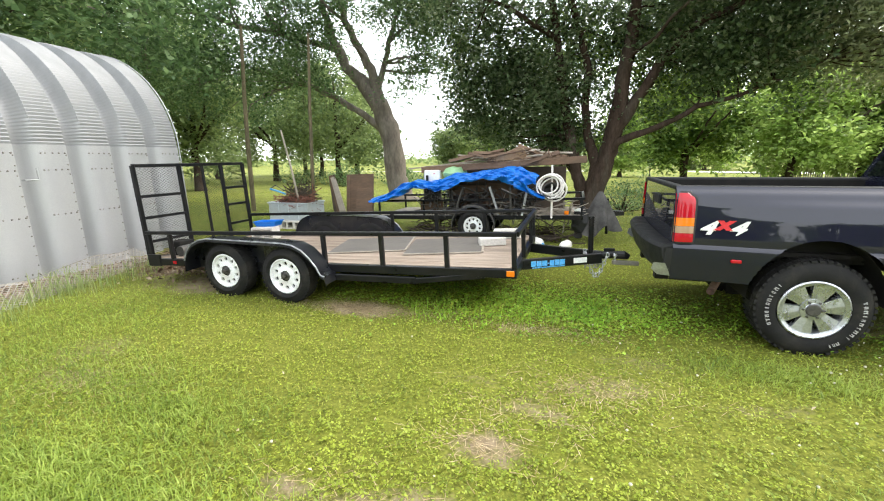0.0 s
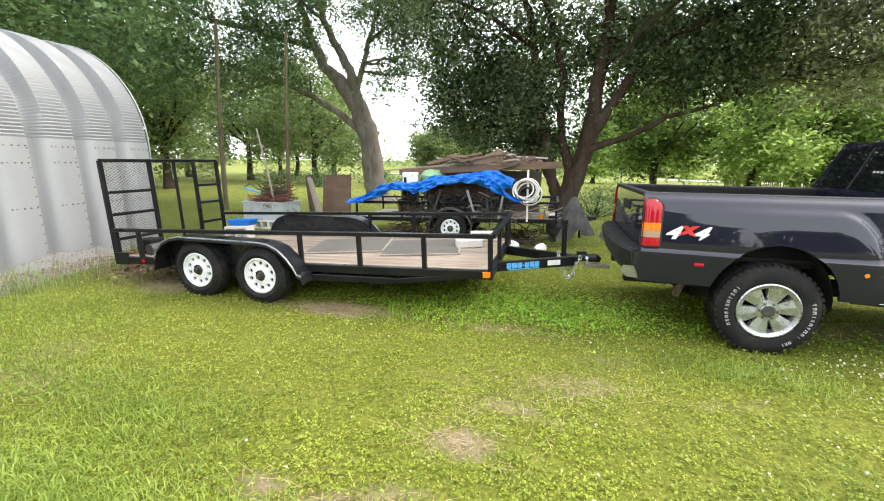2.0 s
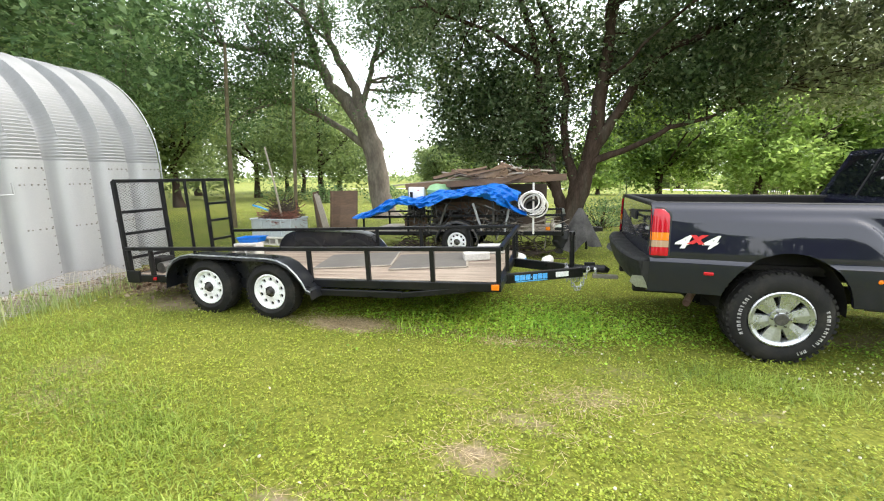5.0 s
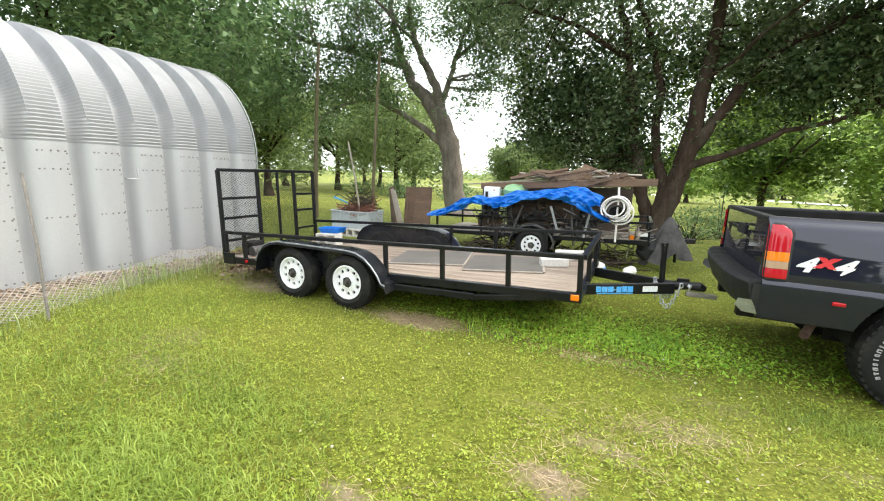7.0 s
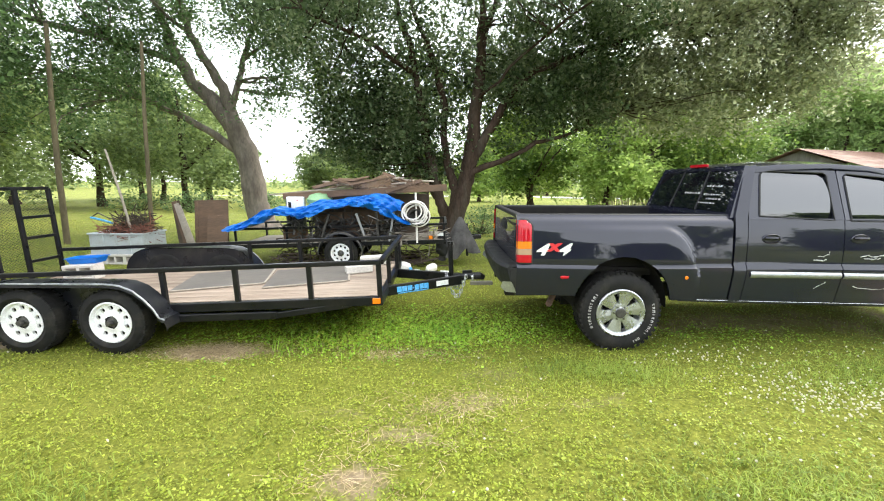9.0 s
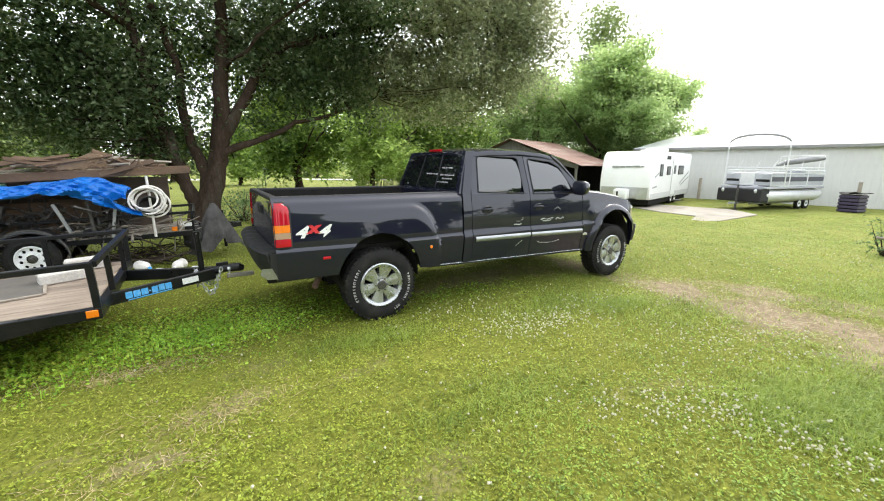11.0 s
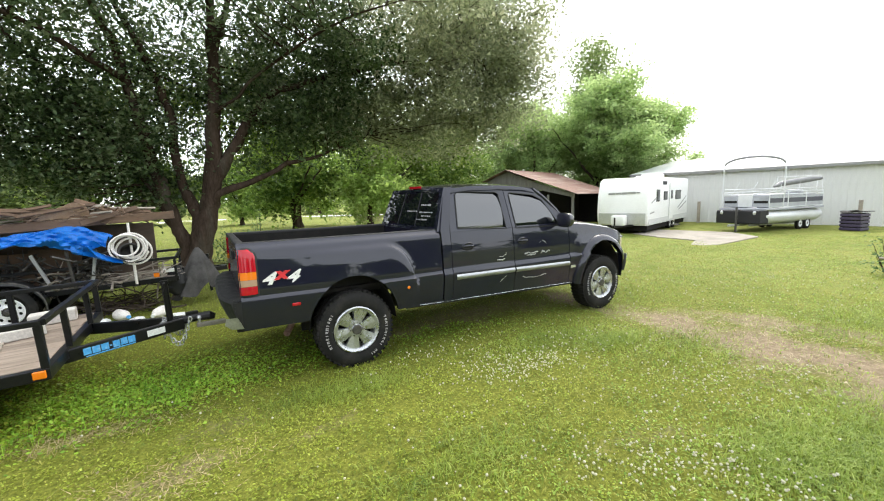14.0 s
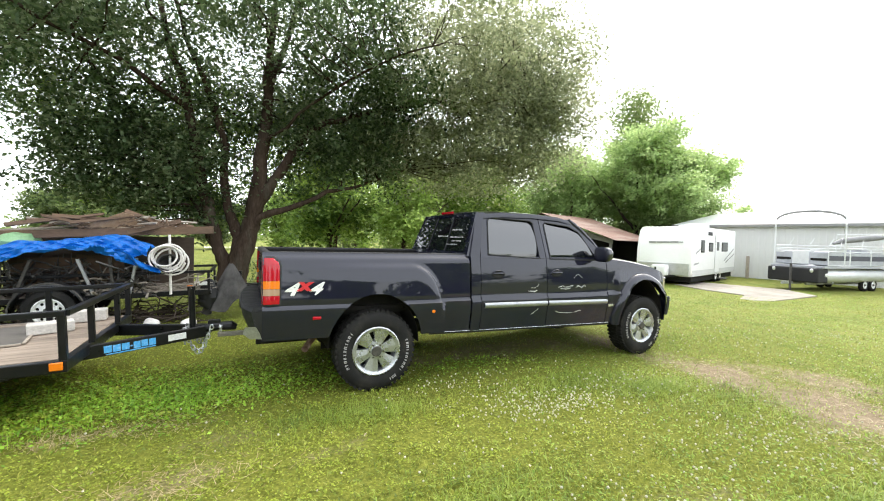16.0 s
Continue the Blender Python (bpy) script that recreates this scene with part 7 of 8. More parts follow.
            v.co += v.co.normalized() * noise.noise(v.co * 14 + Vector((i, 0, 0))) * s * 0.5
        part("rag_cloth", bm, M["white"], th, smooth=True)


make_load_trailer()


# ---- bin, boards and poles behind the trailer ----
def make_junk():
    b = thing("steel_bin", pose(-8.56, 4.75, 0.2), "grey-blue steel bin on concrete blocks, heaped with brush", "bin")
    bm = bmesh.new()
    t = 0.03
    for x0, x1, y0, y1 in ((-0.56, 0.56, -0.35, -0.35 + t), (-0.56, 0.56, 0.35 - t, 0.35), (-0.56, -0.56 + t, -0.32, 0.32), (0.56 - t, 0.56, -0.32, 0.32)):
        box(bm, x0, x1, y0, y1, 0, 0.42, 0.004)
    box(bm, -0.54, 0.54, -0.33, 0.33, 0.0, 0.03)
    part("bin_body", bm, M["bin"], b)
    for x in (-0.28, 0.0, 0.28):
        part("bin_rib", boxed(x - 0.02, x + 0.02, -0.37, -0.35, 0.02, 0.4, 0.004), M["bin"], b)
    part("bin_rim", tube(bmesh.new(), [(-0.57, -0.36, 0.42), (0.57, -0.36, 0.42), (0.57, 0.36, 0.42), (-0.57, 0.36, 0.42), (-0.57, -0.36, 0.42)], 0.02, 6), M["bin"], b)
    for x in (-0.4, 0.0, 0.4):
        make_block(-8.56 + x, 4.55, 0.1, 90, "hollow_block", m=Matrix.Identity(4), label="grey hollow concrete block under the steel bin").matrix_basis = pose(-8.56 + x, 4.5, 0.1, 90, 0, 0)
    h = thing("brush_heap", pose(-8.5, 4.75, 0.55), "heap of reddish brush and sticks in the steel bin", "brush")
    twig_pile("brushwood", h, (0, 0, 0), (0.36, 0.28, 0.2), 150, M["red_brush"], 15, 0.007, 0.7, length=(0.3, 0.9))
    h2 = thing("brush_heap", pose(-8.5, 4.85, 0.6), "heap of dark brush and sticks in the steel bin", "brush")
    twig_pile("brushwood", h2, (0, 0, 0), (0.25, 0.25, 0.36), 220, M["dark_wood"], 16, 0.008, 0.9, length=(0.25, 0.7))
    st = thing("bamboo_pole", pose(-8.35, 4.6, 0.5), "long pale pole standing in the steel bin", "pole")
    part("pole_rod", tube(bmesh.new(), [(0, 0, 0), (-0.15, 0, 0.9), (-0.36, 0, 1.85)], [0.026, 0.024, 0.02], 8), M["lath"], st, smooth=True)
    bl = thing("blue_tool", pose(-9.1, 4.9, 0.6), "blue-handled tool lying across the steel bin", "tool")
    part("tool_handle", tube(bmesh.new(), [(-0.35, 0, 0.32), (-0.1, 0, 0.26), (0.15, -0.05, 0.2)], 0.025, 8), M["decal_blue"], bl)
    part("tool_arm", tube(bmesh.new(), [(-0.35, 0, 0.32), (-0.2, 0.02, 0.42), (0.05, 0, 0.3)], 0.012, 6), M["hub"], bl)
    # panels leaning together
    for i, (x, w, h, y, tip, mat, yaw) in enumerate(((-7.55, 0.82, 1.26, 6.1, -10, "brown_wood", 3), (-8.22, 0.22, 1.28, 6.05, -12, "dark_wood", -8), (-8.08, 0.12, 1.30, 5.98, -13, "brown_wood", 4), (-7.95, 0.11, 1.27, 5.92, -14, "lath", 6), (-7.82, 0.12, 1.24, 5.86, -15, "grey_wood", 8), (-7.3, 0.5, 0.9, 5.85, -14, "brown_wood", 0))):
        th = thing("leaning_panel", pose(x, y, 0, tip, -14 - 2.0 * i if w < 0.3 else -1.5, yaw), "weathered brown wooden panel leaning upright in the grass" if mat == "brown_wood" else "narrow grey plank leaning upright in the grass", "panel", "leaning panels")
        part("board", boxed(-w / 2, w / 2, -0.012, 0.012, 0, h, 0.004), M[mat], th)
        if w > 0.5:
            part("batten", boxed(-w / 2 + 0.03, -w / 2 + 0.09, -0.03, -0.013, 0.03, h - 0.03, 0.004), M[mat], th)
    # slender bare stems
    olive = surf("mossy_brown_stem", (0.085, 0.07, 0.038), (0.16, 0.13, 0.075), 6, (0.8, 0.95), 0, 0.5, 30, stretch=(1, 1, 0.3))
    for i, (pts, r) in enumerate((([(-12.0, 7.0, -0.02), (-11.95, 7.0, 2.0), (-11.87, 7.0, 3.6), (-11.8, 7.1, 5.6)], 0.066), ([(-9.68, 7.0, -0.02), (-9.6, 7.0, 1.6), (-9.52, 7.0, 3.2), (-9.45, 7.1, 5.2)], 0.052))):
        o = Vector(pts[0])
        th = thing("wooden_pole", pose(*o), "slender brown pole rising into the branches", "pole", "slender poles")
        part("pole_rod", tube(bmesh.new(), [Vector(p) - o for p in pts], [r * 1.15, r, r * 0.9, r * 0.7], 10), olive, th, smooth=True)
    # low sagging chain-link along the shed
    fe = thing("wire_fence", pose(-8.0, -0.6, 0), "sagging rusty chain-link fence along the shed", "fence")
    bm = bmesh.new()
    a, b2 = Vector((0.78, -3.3, 0)), Vector((-0.62, 1.7, 0))
    d = (b2 - a)
    ln = d.length
    d.normalize()
    k = 0.075
    wires = int(ln / k)

    def at(u, v):
        sag = 0.05 * noise.noise(Vector((u * 1.3, 0, 3)))
        return a + d * u + Vector((-0.55 * v, -0.05 * v, 0.02 + 0.05 * noise.noise(Vector((u * 2.1, v * 2, 5))) * v + v * (0.17 + sag * 2)))

    rows_n = 8
    for i in range(-rows_n, wires):
        for fam in (-1, 1):
            pts = []
            for j in range(rows_n + 1):
                u = (i + (j if fam > 0 else rows_n - j)) * k
                if 0 <= u <= ln:
                    pts.append(at(u, j / rows_n))
            if len(pts) > 1:
                tube(bm, pts, 0.0042, 3, cap=False)
    tagged(part("wire_mesh", bm, surf("weathered_fence_wire", (0.24, 0.215, 0.185), (0.36, 0.33, 0.29), 9, (0.6, 0.8), 0.1, 0.05), fe), kind="stuff")
    part("top_wire", tube(bmesh.new(), [at(ln * i / 20, 1.0) for i in range(21)], 0.005, 5), M["bolt"], fe)
    part("fence_rod", tube(bmesh.new(), [(0.5, -1.38, -0.02), (0.44, -1.36, 0.75), (0.30, -1.34, 1.52)], 0.016, 6), M["bolt"], fe, "leaning rusty rod")


make_junk()

# ---- buildings, camper and boat across the lawn ----
def make_far():
    G = -0.3
    # long metal building
    bl = thing("metal_building", pose(28.4, 1.15, G, 0, 0, 10.6), "long low metal building, grey walls, white roof", "building")
    L, H = 13.6, 3.25
    wall_m = surf("grey_siding", (0.56, 0.56, 0.545), (0.63, 0.63, 0.61), 0.6, (0.55, 0.7), 0, 0.03, 25, stain=(0.42, 0.41, 0.39), stain_scale=0.5, stain_amount=0.4)
    n = 45
    w = L / n
    bm = bmesh.new()
    sheet(bm, [[(0.0, y, z) for y in (0, 0.09, 0.13, w - 0.13, w - 0.09, w)] for z in (0, H)])
    for v in bm.verts:
        if 0.1 < v.co.y < w - 0.1:
            v.co.x -= 0.014
    wp = part("wall_panel", bm, wall_m, bl)
    for i in range(1, n):
        again(wp, pose(0, i * w, 0))
    part("end_wall", boxed(0.0, 15.0, -0.05, 0.0, 0, H), wall_m, bl)
    part("gable", prism(bmesh.new(), [(0, 0, H), (15, 0, H), (7.5, 0, H + 1.2)], (0, -0.04, 0)), wall_m, bl)
    roof_m = surf("white_roof", (0.72, 0.73, 0.73), (0.8, 0.8, 0.8), 0.7, (0.35, 0.5), 0, 0.03)
    bm = slab(bmesh.new(), [[(-0.25, y, H - 0.02), (7.5, y, H + 1.22)] for y in (-0.35, L + 0.3)], (0, 0, 0.06))
    part("roof", bm, roof_m, bl)
    part("roof", slab(bmesh.new(), [[(7.5, y, H + 1.22), (15.2, y, H)] for y in (-0.35, L + 0.3)], (0, 0, 0.06)), roof_m, bl)
    part("eave_trim", boxed(-0.27, -0.21, -0.35, L + 0.3, H - 0.13, H + 0.03), surf("dark_eave", (0.2, 0.2, 0.2), (0.26, 0.26, 0.25), 4), bl)
    part("corner_trim", boxed(-0.06, 0.1, -0.09, 0.06, 0, H), M["bolt"], bl)
    for y in (1.9, 9.0):
        p = thing("wooden_post", pose(27.6 - 0.18 * y, y + 1.1, G), "weathered grey wooden post before a metal wall", "post", "wooden posts")
        part("post_body", boxed(-0.07, 0.07, -0.07, 0.07, 0, 1.35, 0.015), M["grey_wood"], p)

    # old barn with a rusty roof
    A, B = Vector((14.7, 17.2, -0.2)), Vector((16.6, 11.85, -0.2))
    ux = (B - A).normalized()
    yaw = math.degrees(math.atan2(ux.y, ux.x))
    W = (B - A).length
    bn = thing("old_barn", pose(A.x, A.y, A.z, 0, 0, yaw), "grey weathered barn, rusty metal roof, open front", "barn")
    pk = 0.25 * W
    front = [(0, 0, 0), (0, 0, 2.9), (pk, 0, 3.42), (W * 0.62, 0, 2.62), (W * 0.62, 0, 0)]
    part("front_wall", prism(bmesh.new(), front, (0, 0.06, 0)), M["barn_wood"], bn)
    part("lintel", prism(bmesh.new(), [(W * 0.62, 0, 2.62), (W, 0, 1.98), (W, 0, 1.75), (W * 0.62, 0, 2.25)], (0, 0.06, 0)), M["barn_wood"], bn)
    for x in (W * 0.72, W * 0.98):
        part("post", boxed(x - 0.06, x + 0.06, 0.0, 0.12, 0, 1.95), M["barn_wood"], bn)
    # back and inner walls near-black: shade inside the barn put into their colour
    part("back_wall", boxed(0, W, 6.0, 6.06, 0, 2.2), M["dark"], bn)
    part("side_wall", boxed(-0.06, 0.0, 0, 6.06, 0, 2.9), M["barn_wood"], bn)
    part("inner_wall", boxed(W * 0.62, W * 0.62 + 0.05, 0.06, 6.0, 0, 2.2), M["dark"], bn)
    rust_m = surf("rusty_tin_roof", (0.13, 0.06, 0.042), (0.24, 0.14, 0.105), 0.9, (0.6, 0.8), 0.1, 0.05, 30, stretch=(1, 0.2, 1), stain=(0.38, 0.31, 0.27), stain_scale=1.2, stain_amount=0.6)
    strips = 12
    for s in range(strips):
        y0, y1 = -0.3 + 6.6 * s / strips, -0.3 + 6.6 * (s + 1) / strips + 0.02
        z = 0.004 * (s % 2)
        part("roof_sheet", slab(bmesh.new(), [[(pk, y, 3.5 + z), (W + 0.3, y, 1.93 + z)] for y in (y0, y1)], (0, 0, 0.02)), rust_m, bn)
    part("roof_sheet", slab(bmesh.new(), [[(-0.3, y, 2.84), (pk, y, 3.5)] for y in (-0.3, 6.3)], (0, 0, 0.02)), rust_m, bn)

    # camper
    K = Vector((17.1, 7.8, G))
    end = Vector((25.2, 10.3, G))
    d = (end - K).normalized()
    cp = thing("camper_trailer", pose(K.x, K.y, K.z, 0, 0, math.degrees(math.atan2(d.y, d.x))), "white travel trailer parked beside a concrete pad", "camper")
    Lc, Wc, zb, zt = 8.0, 2.44, 0.42, 2.78
    shell = surf("white_fibreglass", (0.8, 0.8, 0.79), (0.85, 0.85, 0.84), 1.5, (0.3, 0.45), 0, 0.02)
    # the body: a side outline with a raked nose, pushed across
    out = [(0.15, zb), (0.0, zb + 0.25), (-0.05, zb + 0.7), (0.0, zb + 1.3), (0.12, zt - 0.5), (0.3, zt - 0.16), (0.55, zt - 0.03), (0.9, zt), (Lc - 0.15, zt), (Lc, zt - 0.12), (Lc, zb + 0.1), (Lc - 0.1, zb)]
    bm = prism(bmesh.new(), [(x, 0, z) for x, z in out], (0, Wc, 0))
    bmesh.ops.bevel(bm, geom=[e for e in bm.edges if abs(e.verts[0].co.y - e.verts[1].co.y) < 1e-4 and e.calc_face_angle(0) > 0.6], offset=0.06, segments=3, affect="EDGES", profile=0.5)
    part("body", bm, shell, cp, smooth=True)
    grey = surf("grey_band", (0.28, 0.28, 0.28), (0.34, 0.34, 0.33), 2, (0.4, 0.5))
    part("nose_guard", boxed(-0.075, 0.0, 0.1, Wc - 0.1, zb + 0.05, zb + 0.62, 0.02), surf("diamond_plate", (0.5, 0.5, 0.5), (0.6, 0.6, 0.6), 4, (0.3, 0.4), 0.7), cp)
    # mark on the nose as plain bars
    for k, (y0, y1, z, h) in enumerate(((0.6, 0.95, 1.98, 0.09), (0.98, 1.25, 1.97, 0.09), (1.28, 1.55, 1.96, 0.09), (1.58, 1.9, 1.95, 0.1), (0.4, 0.56, 2.0, 0.05))):
        part("maker_mark", boxed(0.02, 0.09, y0, y1, z, z + h), grey, cp)
    for x0, x1, z0, z1 in ((1.3, 1.85, 1.55, 2.15), (2.6, 3.3, 1.6, 2.05), (5.0, 6.2, 1.6, 2.1)):
        wnd = part("window", boxed(x0, x1, -0.025, 0.02, z0, z1, 0.02), M["trim"], cp)
        part("pane", boxed(x0 + 0.05, x1 - 0.05, -0.032, -0.02, z0 + 0.05, z1 - 0.05, 0.01), M["tint"], wnd, "dark pane")
    dr = part("door", boxed(3.75, 4.5, -0.03, 0.02, 0.55, 2.5, 0.02), shell, cp)
    part("door_window", boxed(3.9, 4.35, -0.038, -0.028, 1.65, 2.1, 0.01), M["tint"], dr)
    part("door_seam", boxed(3.70, 3.73, -0.012, 0.0, 0.55, 2.5), grey, cp)
    for x0, z0, x1, z1 in ((0.5, 1.5, 1.2, 1.72), (5.6, 1.1, 7.6, 1.75), (5.9, 1.0, 7.7, 1.45), (0.3, 1.0, 1.0, 1.05)):
        part("side_stripe", bar(bmesh.new(), (x0, -0.006, z0), (x1, -0.006, z1), 0.006, 0.07), grey, cp)
    part("vent_hatch", boxed(2.4, 3.1, -0.02, 0.01, 2.4, 2.58, 0.01), M["trim"], cp)
    part("underframe", boxed(0.3, Lc - 0.3, 0.1, Wc - 0.1, 0.16, zb), M["dark"], cp)
    part("lower_band", boxed(0.12, Lc - 0.1, -0.012, 0.0, zb + 0.03, zb + 0.3), surf("pale_grey_band", (0.55, 0.55, 0.55), (0.62, 0.62, 0.61), 2, (0.4, 0.5)), cp, "pale grey lower band")
    part("air_conditioner", boxed(4.4, 5.4, 0.7, 1.7, zt - 0.01, zt + 0.3, 0.08), shell, cp, smooth=True)
    part("roof_vent", boxed(2.2, 2.6, 0.9, 1.3, zt - 0.01, zt + 0.12, 0.03), shell, cp)
    part("gas_bottle_cover", boxed(-0.75, -0.25, 0.85, 1.5, 0.45, 0.95, 0.08), shell, cp, "white gas bottle cover", smooth=True)
    for s in (0.7, 1.75):
        part("tongue", bar(bmesh.new(), (0.2, s, 0.42), (-1.1, Wc / 2, 0.42), 0.06, 0.1), M["black_steel"], cp)
    part("tongue_jack", tube(bmesh.new(), [(-0.95, Wc / 2, 0.0), (-0.95, Wc / 2, 0.85)], 0.04, 8), M["black_steel"], cp)
    for x in (4.3, 5.1):
        wheel(cp, pose(x, 0.05, 0.335), 0.335, 0.2, 0.19, "steel")
    for x in (0.9, 7.4):
        part("stabiliser", boxed(x - 0.05, x + 0.05, 0.3, 0.4, 0.0, zb), M["hub"], cp)
    part("step", boxed(3.85, 4.4, -0.45, -0.1, 0.2, 0.25, 0.01), M["hub"], cp)

    # pontoon boat on its trailer
    shrink = Matrix.Translation((0.38, 0, 0)) @ Matrix.Diagonal((0.86, 0.86, 0.96, 1))
    bt = thing("pontoon_boat", pose(20.9, 5.75, G, 0, 0, -8) @ shrink, "silver pontoon boat with rails and arch", "boat")
    silver = surf("brushed_aluminium", (0.62, 0.63, 0.64), (0.72, 0.73, 0.74), 3, (0.35, 0.5), 0.45, 0.03)
    pale = surf("pale_boat_panel", (0.30, 0.31, 0.34), (0.42, 0.43, 0.46), 2, (0.35, 0.5))
    Lb = 5.7
    for y in (-0.88, 0.88):
        pts = [(-0.35, y, 1.02), (-0.15, y, 0.92), (0.2, y, 0.80), (0.7, y, 0.74), (Lb - 0.5, y, 0.74), (Lb, y, 0.78)]
        part("pontoon", tube(bmesh.new(), pts, [0.05, 0.18, 0.28, 0.32, 0.32, 0.22], 20), silver, bt, "silver pontoon tube", smooth=True)
    part("deck", boxed(0.0, Lb - 0.2, -1.25, 1.25, 1.08, 1.18, 0.02), pale, bt)
    # solid black block put in for the shade below the bow deck
    part("bow_shade", boxed(-0.3, 0.5, -1.16, 1.2, 0.42, 1.08, 0.06), M["trim"], bt, "black block standing for the shade under the bow")
    for s in (-1, 1):
        for x0, x1 in ((0.35, 2.0), (2.05, 3.7), (3.75, 5.4)):
            side = part("fence_panel", boxed(x0, x1, s * 1.2 - 0.012, s * 1.2 + 0.012, 1.24, 1.78, 0.006), pale, bt)
            part("panel_stripe", boxed(x0 + 0.05, x1 - 0.05, s * 1.214 - 0.004, s * 1.214 + 0.004, 1.44, 1.66), surf("dark_boat_stripe", (0.04, 0.04, 0.06), (0.08, 0.08, 0.10), 3), side)
            for z in (1.22, 1.84, 1.98):
                part("rail", tube(bmesh.new(), [(x0, s * 1.2, z), (x1, s * 1.2, z)], 0.02, 6), silver, bt)
            for x in (x0, x1):
                part("rail_post", tube(bmesh.new(), [(x, s * 1.2, 1.18), (x, s * 1.2, 1.98)], 0.018, 6), silver, bt)
    for y0, y1 in ((-1.2, -0.4), (0.4, 1.2)):
        fr = part("front_panel", boxed(0.33, 0.36, y0, y1, 1.24, 1.78, 0.006), pale, bt)
        part("panel_stripe", boxed(0.32, 0.328, y0 + 0.05, y1 - 0.05, 1.42, 1.54), M["dark"], fr)
        part("rail", tube(bmesh.new(), [(0.35, y0, 1.9), (0.35, y1, 1.9)], 0.02, 6), silver, bt)
    part("bow_gate", boxed(0.3, 0.33, -0.38, 0.38, 1.24, 1.85, 0.01), silver, bt)
    # arch and folded canopy
    def arch_pts(x):
        return [(x, -1.22, 1.2), (x, -1.22, 2.9)] + [(x, -1.22 * math.cos(math.pi * k / 16), 2.95 + 0.55 * math.sin(math.pi * k / 16) ** 0.7) for k in range(1, 16)] + [(x, 1.22, 2.9), (x, 1.22, 1.2)]
    for x in (0.9,):
        part("arch", tube(bmesh.new(), [(px - 0.55 * py, py, pz + 0.25 * (pz > 2)) for px, py, pz in arch_pts(x)], 0.034, 8), silver, bt, "bent arch over the deck", smooth=True)
    part("arch_cover", tube(bmesh.new(), [(px - 0.55 * py, py, pz + 0.25) for px, py, pz in arch_pts(0.9)[2:-2]], 0.06, 8), surf("grey_arch_cover", (0.20, 0.20, 0.21), (0.28, 0.28, 0.29), 4), bt, "grey fabric sleeve on the arch", smooth=True)
    part("folded_canopy", tube(bmesh.new(), [(0.95, -1.05, 2.22), (1.5, -1.05, 2.34), (3.0, -1.0, 2.46), (4.4, -1.0, 2.56), (5.3, -1.1, 2.6)], [0.05, 0.12, 0.15, 0.14, 0.07], 10), surf("grey_canopy_cloth", (0.13, 0.13, 0.135), (0.2, 0.2, 0.205), 4), bt, "folded grey canopy", smooth=True)
    for y in (-1.22, 1.22):
        part("rail", tube(bmesh.new(), [(0.35, y, 2.12), (5.3, y, 2.12)], 0.02, 6), silver, bt)
        for x in (1.2, 2.9, 4.6):
            part("canopy_strut", tube(bmesh.new(), [(x, y, 1.98), (x + 0.35, y * 0.9, 2.5)], 0.018, 6), silver, bt)
    part("canopy_bow", tube(bmesh.new(), [(5.3, -1.2, 1.9), (5.3, -1.1, 2.75), (5.2, 1.1, 2.75), (5.3, 1.2, 1.9)], 0.022, 6), silver, bt)
    for x, y in ((1.2, -0.7), (1.2, 0.7), (4.7, 0.6), (4.7, -0.6)):
        part("seat", boxed(x - 0.45, x + 0.45, y - 0.4, y + 0.4, 1.18, 1.85, 0.08), pale, bt, smooth=True)
    part("console", boxed(3.4, 4.0, -0.95, -0.3, 1.18, 2.05, 0.08), pale, bt, smooth=True)
    part("motor", tube(bmesh.new(), [(Lb - 0.1, 0, 1.75), (Lb + 0.1, 0, 1.3), (Lb + 0.25, 0, 0.6)], [0.2, 0.22, 0.1], 12), M["trim"], bt, "dark outboard motor", smooth=True)
    bt2 = thing("boat_trailer", pose(20.9, 5.75, G, 0, 0, -8) @ shrink, "galvanised trailer under a pontoon boat", "trailer")
    for y in (-0.35, 0.35):
        part("beam", boxed(0.2, 5.4, y - 0.05, y + 0.05, 0.28, 0.40, 0.01), M["galv"], bt2)
    for x in (1.2, 2.8, 4.6):
        part("bunk", boxed(x - 0.05, x + 0.05, -1.0, 1.0, 0.38, 0.46, 0.01), M["galv"], bt2)
    part("tongue", bar(bmesh.new(), (0.3, 0, 0.34), (-1.1, -0.05, 0.36), 0.09, 0.1), M["galv"], bt2)
    part("tongue_jack", tube(bmesh.new(), [(-0.55, -0.1, 0.0), (-0.55, -0.1, 1.25)], 0.055, 8), M["hub"], bt2)
    part("jack_foot", boxed(-0.65, -0.45, -0.2, 0.0, 0.0, 0.03, 0.005), M["hub"], bt2)
    part("winch_stand", boxed(-0.25, -0.15, -0.06, 0.06, 0.36, 1.1, 0.01), M["black_steel"], bt2)
    for s in (-1, 1):
        for x in (3.7, 4.4):
            wheel(bt2, Matrix.Translation((x, s * 1.05, 0.3)) @ (Matrix.Identity(4) if s < 0 else Matrix.Rotation(math.pi, 4, "Z")), 0.3, 0.18, 0.17, "steel")

    # stack of dark crates
    st = thing("crate_stack", pose(24.8, 2.55, G, 0, 0, -8) @ Matrix.Diagonal((0.8, 0.8, 0.95, 1)), "dark purple slatted crate with junk on top", "crate")
    purple = surf("dark_purple_plastic", (0.035, 0.025, 0.06), (0.06, 0.045, 0.09), 4, (0.4, 0.6))
    for k in range(5):
        part("slat", boxed(-0.5, 0.5, -0.48, 0.48, 0.03 + 0.17 * k, 0.15 + 0.17 * k, 0.02), purple, st)
